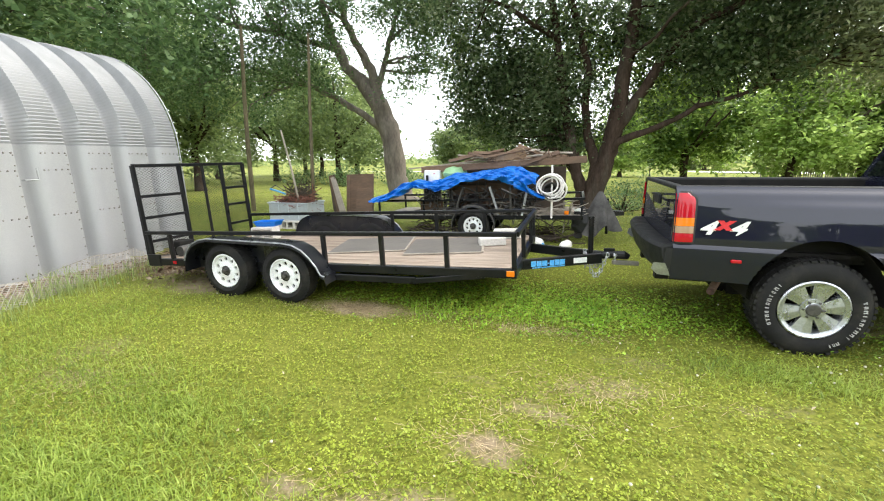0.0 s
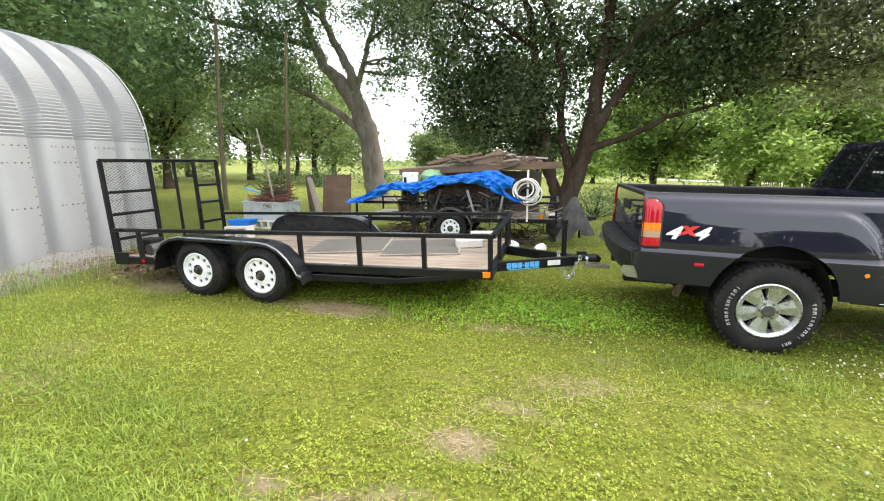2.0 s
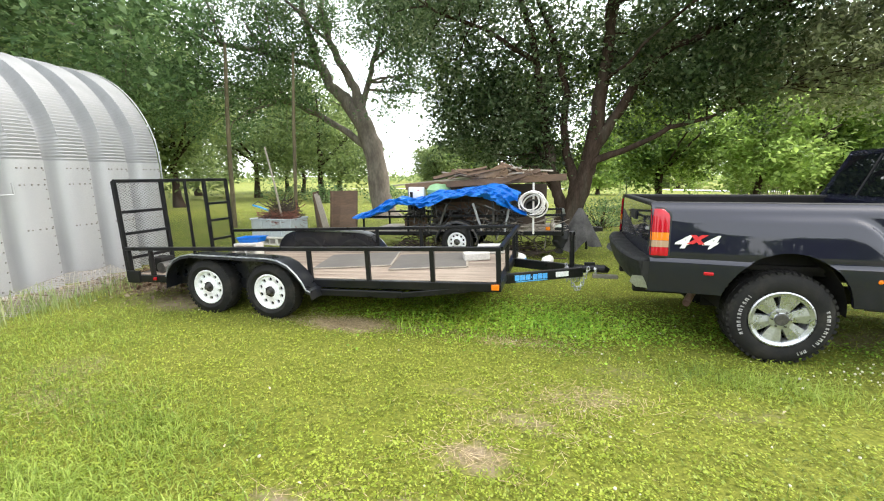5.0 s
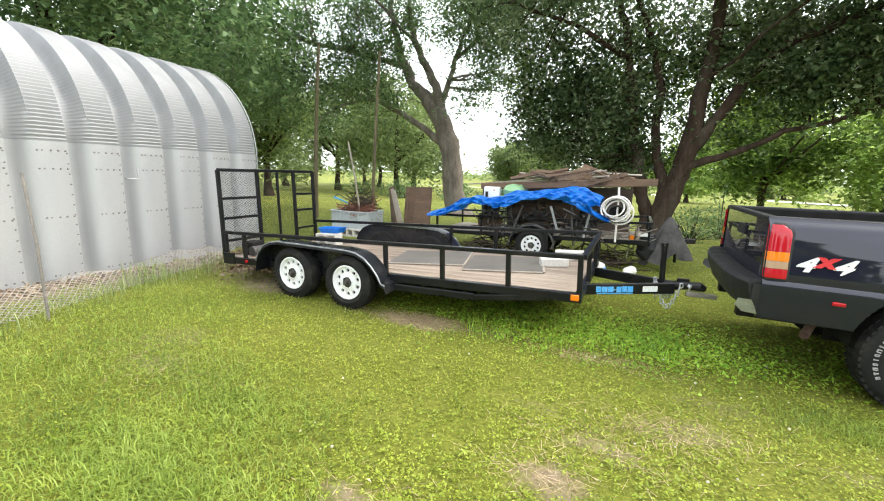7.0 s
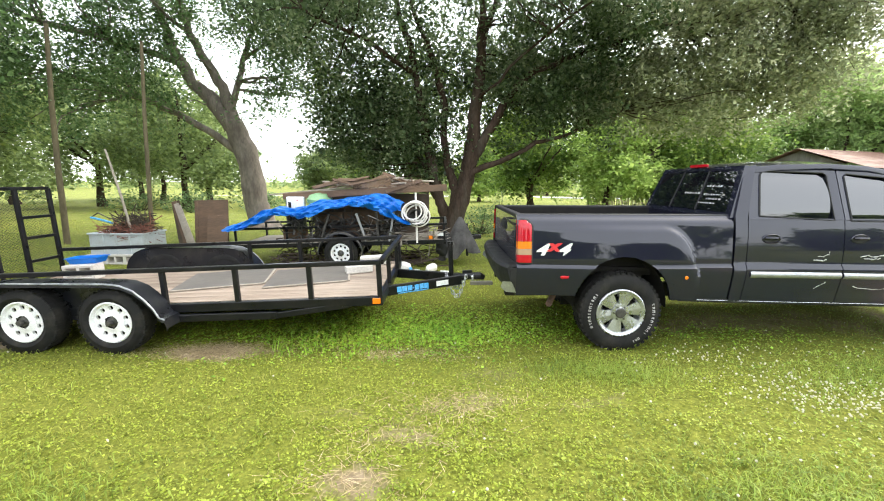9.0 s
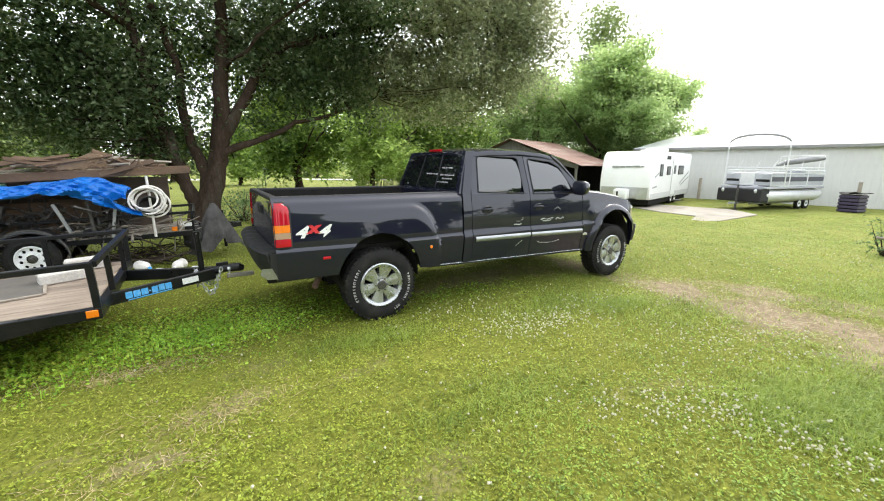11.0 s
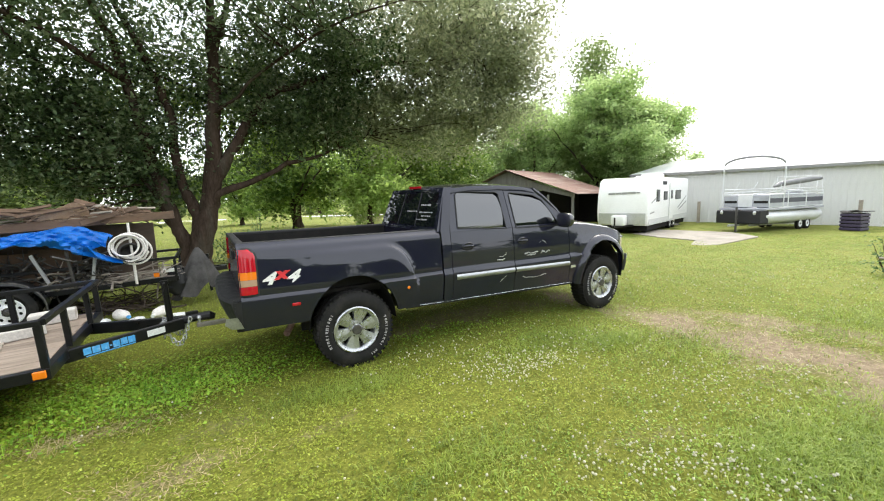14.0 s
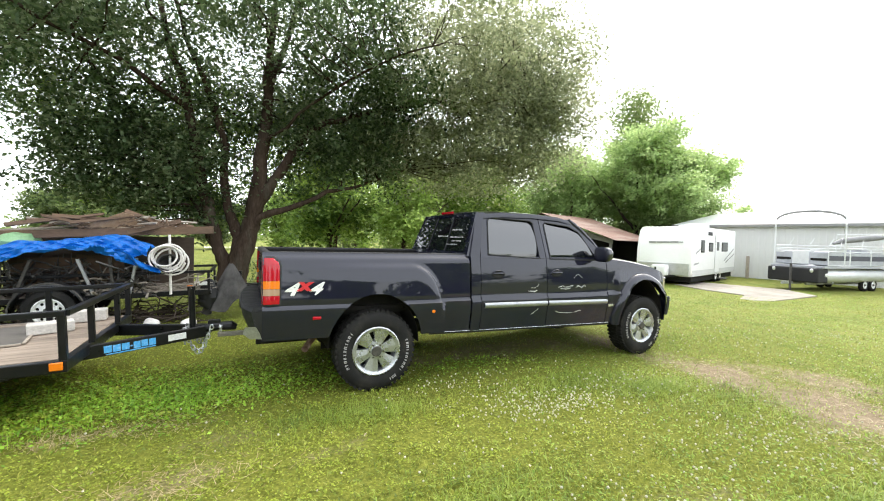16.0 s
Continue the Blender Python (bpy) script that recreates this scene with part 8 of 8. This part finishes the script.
    part("core", boxed(-0.45, 0.45, -0.43, 0.43, 0.02, 0.85), M["dark"], st)
    part("junk_sheet", slab(bmesh.new(), [[(x, y, 0.92 + 0.16 * noise.noise(Vector((x * 2, y * 2, 1)))) for y in np.linspace(-0.6, 0.5, 7)] for x in np.linspace(-0.5, 0.6, 7)], (0, 0, 0.04)), M["cloth"], st)
    # standpipe with a cross arm
    pp = thing("standpipe", pose(9.9, -2.52, ground_z(9.9, 0)), "grey galvanised standpipe with a horizontal arm", "pipe")
    part("riser", tube(bmesh.new(), [(0, 0, -0.02), (0, 0, 0.75)], 0.034, 10), M["bolt"], pp, smooth=True)
    part("cross_arm", tube(bmesh.new(), [(-0.25, 0.85, 0.48), (-0.1, 0.4, 0.46), (0, 0, 0.48), (0.2, -0.8, 0.42), (0.4, -1.8, 0.42)], 0.026, 10), M["bolt"], pp, smooth=True)
    part("valve", boxed(-0.045, 0.045, -0.07, 0.07, 0.43, 0.54, 0.02), M["bolt"], pp)
    part("valve_wheel", lathe(bmesh.new(), [(0.05, 0.0), (0.07, 0.015), (0.05, 0.03)], 14, "z", (0, 0, 0.74)), M["hub"], pp)
    # far blue-white house, shed and fence posts
    ho = thing("far_house", pose(46, 1.2, -0.3, 0, 0, -6), "small pale blue house far across the lawn", "house")
    part("wall", boxed(0, 5, -5.0, 1.4, 0, 2.2), surf("pale_blue_siding", (0.42, 0.55, 0.62), (0.5, 0.62, 0.68), 1, (0.6, 0.7)), ho)
    part("roof", prism(bmesh.new(), [(-0.3, -5.2, 2.2), (5.3, -5.2, 2.2), (2.5, -5.2, 3.2)], (0, 6.8, 0)), surf("pale_roof", (0.6, 0.62, 0.63), (0.68, 0.7, 0.7), 1, (0.6, 0.7)), ho)
    for y in (-0.2, -2.6):
        wd = part("window", boxed(-0.04, 0.0, y - 0.4, y + 0.4, 0.9, 1.7), M["white"], ho)
        part("pane", boxed(-0.05, -0.035, y - 0.34, y + 0.34, 0.96, 1.64), M["tint"], wd)
    for i, (x, y, h) in enumerate(((33, 0.4, 1.5), (36, 1.2, 1.2))):
        p = thing("fence_post", pose(x, y, G), "dark wooden fence post on the far lawn", "post", "far fence posts")
        part("post_body", boxed(-0.06, 0.06, -0.06, 0.06, 0, h, 0.01), M["bark"], p)
    # wire fence panels and shrubs before the road
    for i in range(5):
        x = 9.2 + 1.25 * i
        p = thing("picket_fence", pose(x, 27.2 + 0.3 * i, ground_z(x, 27.2), 0, 0, 12), "pale weathered fence panel on the far lawn", "fence", "far fence panels")
        for k in range(9):
            part("picket", boxed(k * 0.13, k * 0.13 + 0.07, 0, 0.02, 0.05, 0.95), M["grey_wood"], p)
        part("rail", boxed(0, 1.15, 0.02, 0.05, 0.7, 0.76), M["grey_wood"], p)


make_far()


def shrub(x, y, r, h, seed, leaf, label, size=0.07, per=26, n=60):
    rng = np.random.default_rng(seed)
    z = ground_z(x, y)
    sh = thing("shrub", pose(x, y, z), label, "shrub", "shrubs")
    c = rng.normal(0, 1, (n, 3)) * np.array([r * 0.5, r * 0.5, 0])
    c[:, 2] = h * rng.uniform(0.08, 1, n) * (1 - 0.5 * (np.linalg.norm(c[:, :2], axis=1) / (1.6 * r)) ** 2)
    bm = bmesh.new()
    for p in c[: n // 2]:
        tube(bm, [(p[0] * 0.2, p[1] * 0.2, 0), (p[0] * 0.7, p[1] * 0.7, p[2] * 0.6), tuple(p)], [0.012, 0.008, 0.003], 5)
    part("stems", bm, M["bark"], sh)
    v, f = leaf_quads(c, rng, size, 0.14 * r + 0.03, per)
    cr = raw_mesh("leaves", v, f, leaf)
    cr.parent = sh
    tagged(cr, kind="stuff")


shrub(-0.5, 9.6, 0.9, 0.85, 1, M["leaf_mid"], "low leafy shrub beside the tree trunk")
shrub(0.6, 10.5, 0.8, 0.7, 2, M["leaf_mid"], "low leafy shrub beside the tree trunk")
shrub(0.4, 11.0, 0.3, 1.6, 3, M["leaf_mid"], "thin upright sapling on the lawn", n=24, per=10)
shrub(-6.6, 12.0, 0.7, 0.9, 4, M["leaf_mid"], "leafy shrub at the foot of the oak")
shrub(10.9, -1.6, 0.35, 0.85, 5, M["leaf_mid"], "tall weed standing in the lawn", n=30, per=14)
shrub(11.4, -2.2, 0.5, 0.35, 6, M["leaf_light"], "low weeds standing in the lawn", n=26, per=14)
shrub(-15.5, 19, 1.3, 1.1, 7, M["leaf_mid"], "round shrub on the far lawn", 0.12)
shrub(-19.5, 20, 1.4, 1.2, 8, M["leaf_mid"], "round shrub on the far lawn", 0.12)
shrub(-12.2, 20, 1.2, 1.0, 9, M["leaf_mid"], "round shrub on the far lawn", 0.12)

# ---- grass, clover, flowers ----
def spots(n, rng, power, near=0.4, far=24.0):
    """Places all over the lawn, thinning out with distance from its open middle."""
    f = rng.uniform(0, 1, n)
    k = 2 - power
    r = (near ** k + f * (far ** k - near ** k)) ** (1 / k)
    r = np.where(rng.uniform(0, 1, n) < 0.014, near * np.sqrt(f), r)
    a = np.where(rng.uniform(0, 1, n) < 0.93, rng.uniform(radians(-18), radians(198), n), rng.uniform(radians(198), radians(342), n))
    x, y = -1.6 + r * np.cos(a), -4.0 + r * np.sin(a)
    keep = (x > -9.1) | (y > 2.5)
    return x[keep], y[keep], r[keep]


def lift(x, y):
    ax = np.clip((x - 6) / 11, 0, 1)
    ay = np.clip((y - 12) / 48, 0, 1)
    return -0.3 * ax * ax * (3 - 2 * ax) - 0.12 * ay * ay * (3 - 2 * ay) + 0.012 * np.sin(1.9 * x + 0.7 * y) * np.sin(1.3 * y - 0.4 * x) * (np.abs(x) < 12)


def drift(x, y):
    """Large drifts in the turf, 0 to 1: coarse grass against clover."""
    return np.clip(0.5 + 0.3 * np.sin(0.9 * x + 0.5 * y + 0.4) + 0.3 * np.sin(1.7 * y - 0.8 * x) + 0.22 * np.sin(3.1 * x + 2.3 * y), 0, 1)


# patches of long coarse grass: x, y, radius along x, radius along y, how many blades
COARSE = [(-4.4, -2.85, 0.5, 0.22, 7500), (-4.3, -2.2, 0.4, 0.2, 2600), (-5.2, -1.95, 0.5, 0.2, 2200), (-3.4, -2.8, 0.3, 0.16, 1800), (1.9, -3.05, 0.35, 0.2, 5000), (2.3, -3.5, 0.4, 0.25, 8000), (2.0, -3.85, 0.35, 0.25, 6000), (2.9, -3.2, 0.4, 0.3, 3500), (2.8, -1.05, 0.3, 0.12, 2600), (6.0, -2.4, 0.8, 0.35, 4500),
          (2.2, -0.6, 0.5, 0.22, 3500), (-0.3, -0.5, 0.4, 0.15, 2500), (3.2, -1.6, 0.5, 0.3, 3000), (0.1, -1.95, 0.4, 0.2, 2500), (4.6, 0.4, 0.7, 0.4, 3500), (-6.8, -1.2, 0.7, 0.5, 5000), (-6.2, -2.6, 0.8, 0.5, 6000)]


def blade_mesh(name, x, y, h, w, lean, rng, mat, label):
    """Bent blades of grass, two faces each."""
    n = len(x)
    a = rng.uniform(0, 2 * np.pi, n)
    ca, sa = np.cos(a), np.sin(a)
    side = np.stack([-sa, ca, 0 * a], 1) * w[:, None]
    base = np.stack([x, y, lift(x, y) - 0.004], 1)
    mid = base + np.stack([ca * lean * h * 0.35, sa * lean * h * 0.35, 0.62 * h], 1)
    tip = base + np.stack([ca * lean * h, sa * lean * h, h * (1.05 - 0.35 * lean)], 1)
    v = np.stack([base - side * 0.6, base + side * 0.6, mid + side, tip, mid - side], 1).reshape(-1, 3)
    i = np.arange(n) * 5
    f = np.concatenate([np.stack([i, i + 2, i + 4], 1), np.stack([i + 4, i + 2, i + 3], 1)])
    tagged(raw_mesh(name, v, f, mat), label, "grass", kind="stuff")


def clumps(x, y, cell, seed):
    """Smooth random tufts of about the size of a cell, 0 to 1."""
    grid = np.random.default_rng(seed).uniform(0, 1, (512, 512))
    u, v = x / cell, y / cell
    i, j = np.floor(u).astype(int), np.floor(v).astype(int)
    p, q = u - i, v - j
    p, q = p * p * (3 - 2 * p), q * q * (3 - 2 * q)
    g = lambda a, b: grid[a % 512, b % 512]
    return (g(i, j) * (1 - p) + g(i + 1, j) * p) * (1 - q) + (g(i, j + 1) * (1 - p) + g(i + 1, j + 1) * p) * q


def make_blades():
    rng = np.random.default_rng(3)
    x, y, r = spots(230000, rng, 1.5)
    d = drift(x, y)
    keep = rng.uniform(0, 1, len(x)) > np.maximum(np.maximum(0.96 * bare(x, y), 0.55 * (1 - d)), 0.72 * ((x < -7.5) & (y < 2)))
    keep &= rng.uniform(0, 1, len(x)) < np.clip((0.5 * clumps(x, y, 0.11, 31) + 0.5 * clumps(x, y, 0.05, 32) - 0.25) / 0.25, 0.1, 1)
    x, y, r, d = x[keep], y[keep], r[keep], d[keep]
    n = len(x)
    # longer growth along the shed and its fence, under the trailer
    tall = np.clip(1 - np.abs(x + 8.0) / 1.3, 0, 1) * (y < 2) + 0.6 * ((y > 0.1) & (y < 1.2) & (x < -1) & (x > -3.6))
    h = (0.014 + 0.026 * rng.uniform(0, 1, n) + 0.010 * d) * (1 + 0.8 * np.minimum(tall, 1.2)) * (1 + 0.012 * r)
    w = 0.0016 + 0.0014 * rng.uniform(0, 1, n) + 0.0004 * r
    blade_mesh("grass", x, y, h, w, rng.uniform(0.35, 1.5, n), rng, M["grass"], "short bright green grass blades")
    xs, ys = [], []
    for cx, cy, rx, ry, k in COARSE:
        xs.append(rng.normal(cx, rx, k * 2 // 3))
        ys.append(rng.normal(cy, ry, k * 2 // 3))
    x, y = np.concatenate(xs), np.concatenate(ys)
    n = len(x)
    h = 0.04 + 0.07 * rng.uniform(0, 1, n) ** 1.4
    blade_mesh("coarse_grass", x, y, h, 0.0016 + 0.0020 * rng.uniform(0, 1, n), rng.uniform(0.3, 1.6, n), rng, M["coarse"], "patches of longer coarse blue-green grass")


def make_clover():
    rng = np.random.default_rng(8)
    x, y, r = spots(540000, rng, 1.45)
    d = drift(x, y)
    keep = rng.uniform(0, 1, len(x)) > np.maximum(bare(x, y), 0.3 * d)
    tuft = 0.6 * clumps(x, y, 0.10, 41) + 0.4 * clumps(x, y, 0.045, 42)
    keep &= rng.uniform(0, 1, len(x)) < np.clip((tuft - 0.27) / 0.22, 0.12, 1)
    x, y, r, tuft = x[keep], y[keep], r[keep], tuft[keep]
    n = len(x)
    lush = ((y > -0.1) & (y < 1.4) & (x < -1.2) & (x > -4.5)) * 1.0
    z = lift(x, y) + (0.004 + 0.022 * rng.uniform(0, 1, n) + 0.04 * np.clip(tuft - 0.35, 0, 1)) * (1 + 1.6 * lush)
    a = rng.uniform(0, 2 * np.pi, n)
    tx, ty = rng.normal(0, 0.35, n), rng.normal(0, 0.35, n)
    s = (0.0048 + 0.0058 * rng.uniform(0, 1, n) ** 1.5) * (1 + 0.05 * r) * (1 + 0.4 * lush)
    u = np.stack([np.cos(a), np.sin(a), tx], 1) * s[:, None]
    w = np.stack([-np.sin(a), np.cos(a), ty], 1) * s[:, None] * 0.8
    c = np.stack([x, y, z], 1)
    v = np.stack([c - u, c - w * 0.9 + u * 0.2, c + u * 1.1, c + w * 0.9 + u * 0.2], 1).reshape(-1, 3)
    # a greener sort grows in drifts on the truck's side of the lawn
    fresh = x + 0.7 * np.sin(1.7 * y + 0.6 * x) + 0.5 * np.sin(4.1 * x - 2.9 * y) + rng.normal(0, 0.45, n) > 0.9
    for here, mat, label in ((~fresh, M["clover"], "low yellowish clover and weed leaves in the lawn"), (fresh, M["green_clover"], "fresh green clover in the lawn beside the truck")):
        q = v.reshape(n, 12)[here].reshape(-1, 3)
        tagged(raw_mesh("clover", q, np.arange(len(q)).reshape(-1, 4), mat), label, "clover", kind="stuff")


def make_lush():
    """Rank deep green clover round the tongue and along the truck's shaded side."""
    rng = np.random.default_rng(17)
    n = 26000
    x, y = rng.uniform(-4.8, 2.2, n), rng.normal(0.5, 0.45, n)
    keep = (rng.uniform(0, 1, n) < 0.25 + 0.75 * np.clip(1 - np.abs(x + 2.0) / 2.6, 0, 1)) & (bare(x, y) < 0.3) & (y < 2.2) & (y > -0.25 + 0.5 * np.clip(x + 1.7, 0, 1) + rng.normal(0, 0.25, n))
    x, y = x[keep], y[keep]
    n = len(x)
    z = lift(x, y) + 0.02 + 0.06 * rng.uniform(0, 1, n) ** 1.5
    a, s = rng.uniform(0, 2 * np.pi, n), 0.008 + 0.011 * rng.uniform(0, 1, n)
    u = np.stack([np.cos(a), np.sin(a), rng.normal(0, 0.35, n)], 1) * s[:, None]
    w = np.stack([-np.sin(a), np.cos(a), rng.normal(0, 0.35, n)], 1) * s[:, None] * 0.8
    c = np.stack([x, y, z], 1)
    v = np.stack([c - u, c - w * 0.9 + u * 0.2, c + u * 1.1, c + w * 0.9 + u * 0.2], 1).reshape(-1, 3)
    tagged(raw_mesh("lush_clover", v, np.arange(4 * n).reshape(n, 4), M["lush"]), "deep green rank clover round the trailer tongue", "clover", kind="stuff")


def make_flowers():
    rng = np.random.default_rng(12)
    xs, ys = [], []
    for cx, cy, sx, sy, n in ((1.0, -0.75, 0.35, 0.2, 90), (1.3, -1.05, 0.5, 0.2, 110), (1.9, -0.9, 0.8, 0.4, 150), (2.6, -2.2, 0.5, 0.25, 130), (3.3, -2.7, 0.6, 0.3, 130), (1.05, -2.62, 0.2, 0.12, 70), (1.3, -2.85, 0.25, 0.12, 110), (1.4, -3.3, 0.14, 0.2, 90), (1.45, -3.7, 0.15, 0.2, 90), (0.72, -2.44, 0.15, 0.1, 40), (1.5, -1.08, 0.4, 0.13, 150), (0.8, -2.3, 0.5, 0.35, 50), (0.9, -0.2, 0.3, 0.15, 50), (0.0, -1.8, 0.6, 0.4, 40), (2.4, -1.6, 0.9, 0.6, 120), (6.5, -0.5, 1.6, 1.2, 260), (8.5, -2.0, 1.5, 1.2, 240), (1.0, 0.0, 2.5, 0.6, 80), (-1.5, -2.0, 1.5, 1.0, 25)):
        xs.append(rng.normal(cx, sx, n))
        ys.append(rng.normal(cy, sy, n))
    x, y = np.concatenate(xs), np.concatenate(ys)
    keep = bare(x, y) < 0.4
    x, y = x[keep], y[keep]
    n = len(x)
    z = lift(x, y) + 0.05 + 0.035 * rng.uniform(0, 1, n)
    s = (0.0045 + 0.006 * rng.uniform(0, 1, n))[:, None]
    c = np.stack([x, y, z], 1)
    vs, fs = [], []
    ring = [(math.cos(k * 1.0472), math.sin(k * 1.0472)) for k in range(6)]
    layers = [(0.55, -0.75), (1.0, -0.1), (0.75, 0.55), (0.2, 0.9)]
    pts = np.array([(q * p[0], q * p[1], h) for q, h in layers for p in ring])
    v = (c[:, None, :] + pts[None] * s[:, None, :]).reshape(-1, 3)
    faces = [(l * 6 + k, l * 6 + (k + 1) % 6, l * 6 + 6 + (k + 1) % 6, l * 6 + 6 + k) for l in range(3) for k in range(6)]
    f = (np.array(faces)[None] + (np.arange(n) * 24)[:, None, None]).reshape(-1, 4)
    tagged(raw_mesh("clover_flowers", v, f, M["flower"]), "small white clover flowers scattered in the lawn", "flowers", kind="stuff")
    # fallen pale leaves
    n = 26
    x, y = rng.uniform(-4, 3.5, n), rng.uniform(-3.3, -0.4, n)
    v, f = leaf_quads(np.stack([x, y, lift(x, y) + 0.04], 1), rng, 0.032, 0.004, 1)
    tagged(raw_mesh("fallen_leaves", v, f, M["dry_leaf"]), "few dry fallen leaves on the lawn", "leaves", kind="stuff")


make_blades()
make_clover()
make_lush()
make_flowers()


def make_litter():
    """Dry leaves and straw on the bare strip along the shed and behind the trailer."""
    rng = np.random.default_rng(21)
    n = 2600
    y = rng.uniform(-5.5, 2.4, n)
    x = -9.02 + 0.06 * y + np.abs(rng.normal(0, 0.28, n))
    k = 1100
    x = np.concatenate([x, rng.normal(-7.9, 0.55, k)])
    y = np.concatenate([y, rng.normal(1.0, 0.45, k)])
    c = np.stack([x, y, lift(x, y) + 0.008 + 0.02 * rng.uniform(0, 1, len(x))], 1)
    v, f = leaf_quads(c, rng, 0.075, 0.02, 1)
    m = leaf_material("dry_leaves", (0.10, 0.06, 0.035), (0.22, 0.15, 0.09), (0.40, 0.32, 0.22), 0.1, 1.5)
    tagged(raw_mesh("leaf_litter", v, f, m), "dry brown leaf litter along the shed wall", "leaf litter", kind="stuff")


def make_straw():
    """Dead straw lying over the thin and bare places of the lawn."""
    rng = np.random.default_rng(31)
    xs, ys = [], []
    for cx, cy, sx, sy, n in ((-4.2, 0.0, 0.42, 0.12, 1500), (-3.0, 0.1, 0.5, 0.12, 400), (-2.2, -0.1, 0.4, 0.1, 450), (-2.35, -1.85, 0.22, 0.12, 220), (-2.8, -2.45, 0.3, 0.12, 260), (-1.7, -1.0, 0.35, 0.15, 350), (-2.0, -1.42, 0.3, 0.12, 220), (-5.5, -2.0, 0.4, 0.2, 400), (4.0, -1.4, 0.45, 1.0, 1200), (3.9, -3.2, 0.6, 0.9, 1300), (4.9, -1.8, 0.45, 0.6, 700)):
        xs.append(rng.normal(cx, sx, n))
        ys.append(rng.normal(cy, sy, n))
    x, y = np.concatenate(xs), np.concatenate(ys)
    n = len(x)
    z = lift(x, y) + 0.004 + 0.022 * rng.uniform(0, 1, n) ** 2
    a, long = rng.uniform(0, np.pi, n), rng.uniform(0.02, 0.065, n)
    u = np.stack([np.cos(a), np.sin(a), rng.normal(0, 0.18, n)], 1) * long[:, None]
    w = np.stack([-np.sin(a), np.cos(a), 0 * a], 1) * rng.uniform(0.0012, 0.0026, n)[:, None]
    c = np.stack([x, y, z], 1)
    v = np.stack([c - u - w, c - u + w, c + u + w * 0.4, c + u - w * 0.4], 1).reshape(-1, 3)
    m = leaf_material("dead_straw", (0.24, 0.18, 0.09), (0.40, 0.31, 0.17), (0.56, 0.47, 0.30), 0.15, 1.5)
    tagged(raw_mesh("straw", v, np.arange(4 * n).reshape(n, 4), m), "dead tan straw on the thin places of the lawn", "straw", kind="stuff")


make_litter()
make_straw()


def weed_tuft(x, y, r, h, seed, n=110, sort="weed", label="loose tuft of tall pale weeds along the wire fence", group="weeds along the fence"):
    """A loose tuft of tall arching blades."""
    rng = np.random.default_rng(seed)
    tu = thing("weed_tuft", pose(x, y, ground_z(x, y)), label, "weeds", group)
    a, q = rng.uniform(0, 2 * np.pi, n), np.sqrt(rng.uniform(0, 1, n)) * r
    base = np.stack([q * np.cos(a), q * np.sin(a) * 1.6, 0 * a - 0.01], 1)
    b = rng.uniform(0, 2 * np.pi, n)
    hh = h * rng.uniform(0.35, 1.1, n)
    out = np.stack([np.cos(b), np.sin(b), 0 * b], 1) * (hh * rng.uniform(0.2, 0.9, n))[:, None]
    side = np.stack([-np.sin(b), np.cos(b), 0 * b], 1) * rng.uniform(0.002, 0.0042, n)[:, None]
    up = np.stack([0 * hh, 0 * hh, hh], 1)
    m1, m2, tip = base + out * 0.2 + up * 0.5, base + out * 0.55 + up * 0.85, base + out + up * 0.95
    v = np.stack([base - side, base + side, m1 + side, m2 + side * 0.7, tip, m2 - side * 0.7, m1 - side], 1).reshape(-1, 3)
    k = np.arange(n) * 7
    f = np.concatenate([np.stack([k + p, k + q2, k + r2], 1) for p, q2, r2 in ((0, 1, 2), (0, 2, 6), (6, 2, 3), (6, 3, 5), (5, 3, 4))])
    ob = raw_mesh("tuft_growth", v, f, M[sort])
    ob.parent = tu
    tagged(ob, kind="stuff")


for i, (wx, wy, wr, wh) in enumerate(((-7.9, -0.3, 0.3, 0.34), (-8.05, -1.0, 0.3, 0.24), (-7.7, -1.7, 0.35, 0.24), (-8.1, 0.4, 0.25, 0.28), (-7.4, -2.6, 0.35, 0.24), (-8.2, -0.6, 0.2, 0.36))):
    weed_tuft(wx, wy, wr, wh, 70 + i)
# rank weeds under the trailer's front edge
for i, (wx, wy, wr, wh) in enumerate(((-3.3, 0.25, 0.3, 0.14), (-2.8, 0.3, 0.4, 0.16), (-2.2, 0.5, 0.4, 0.15), (-1.7, 0.5, 0.3, 0.12))):
    weed_tuft(wx, wy, wr, wh, 90 + i, 160, "lush", "rank green weeds under the trailer's front edge", "weeds under the trailer")
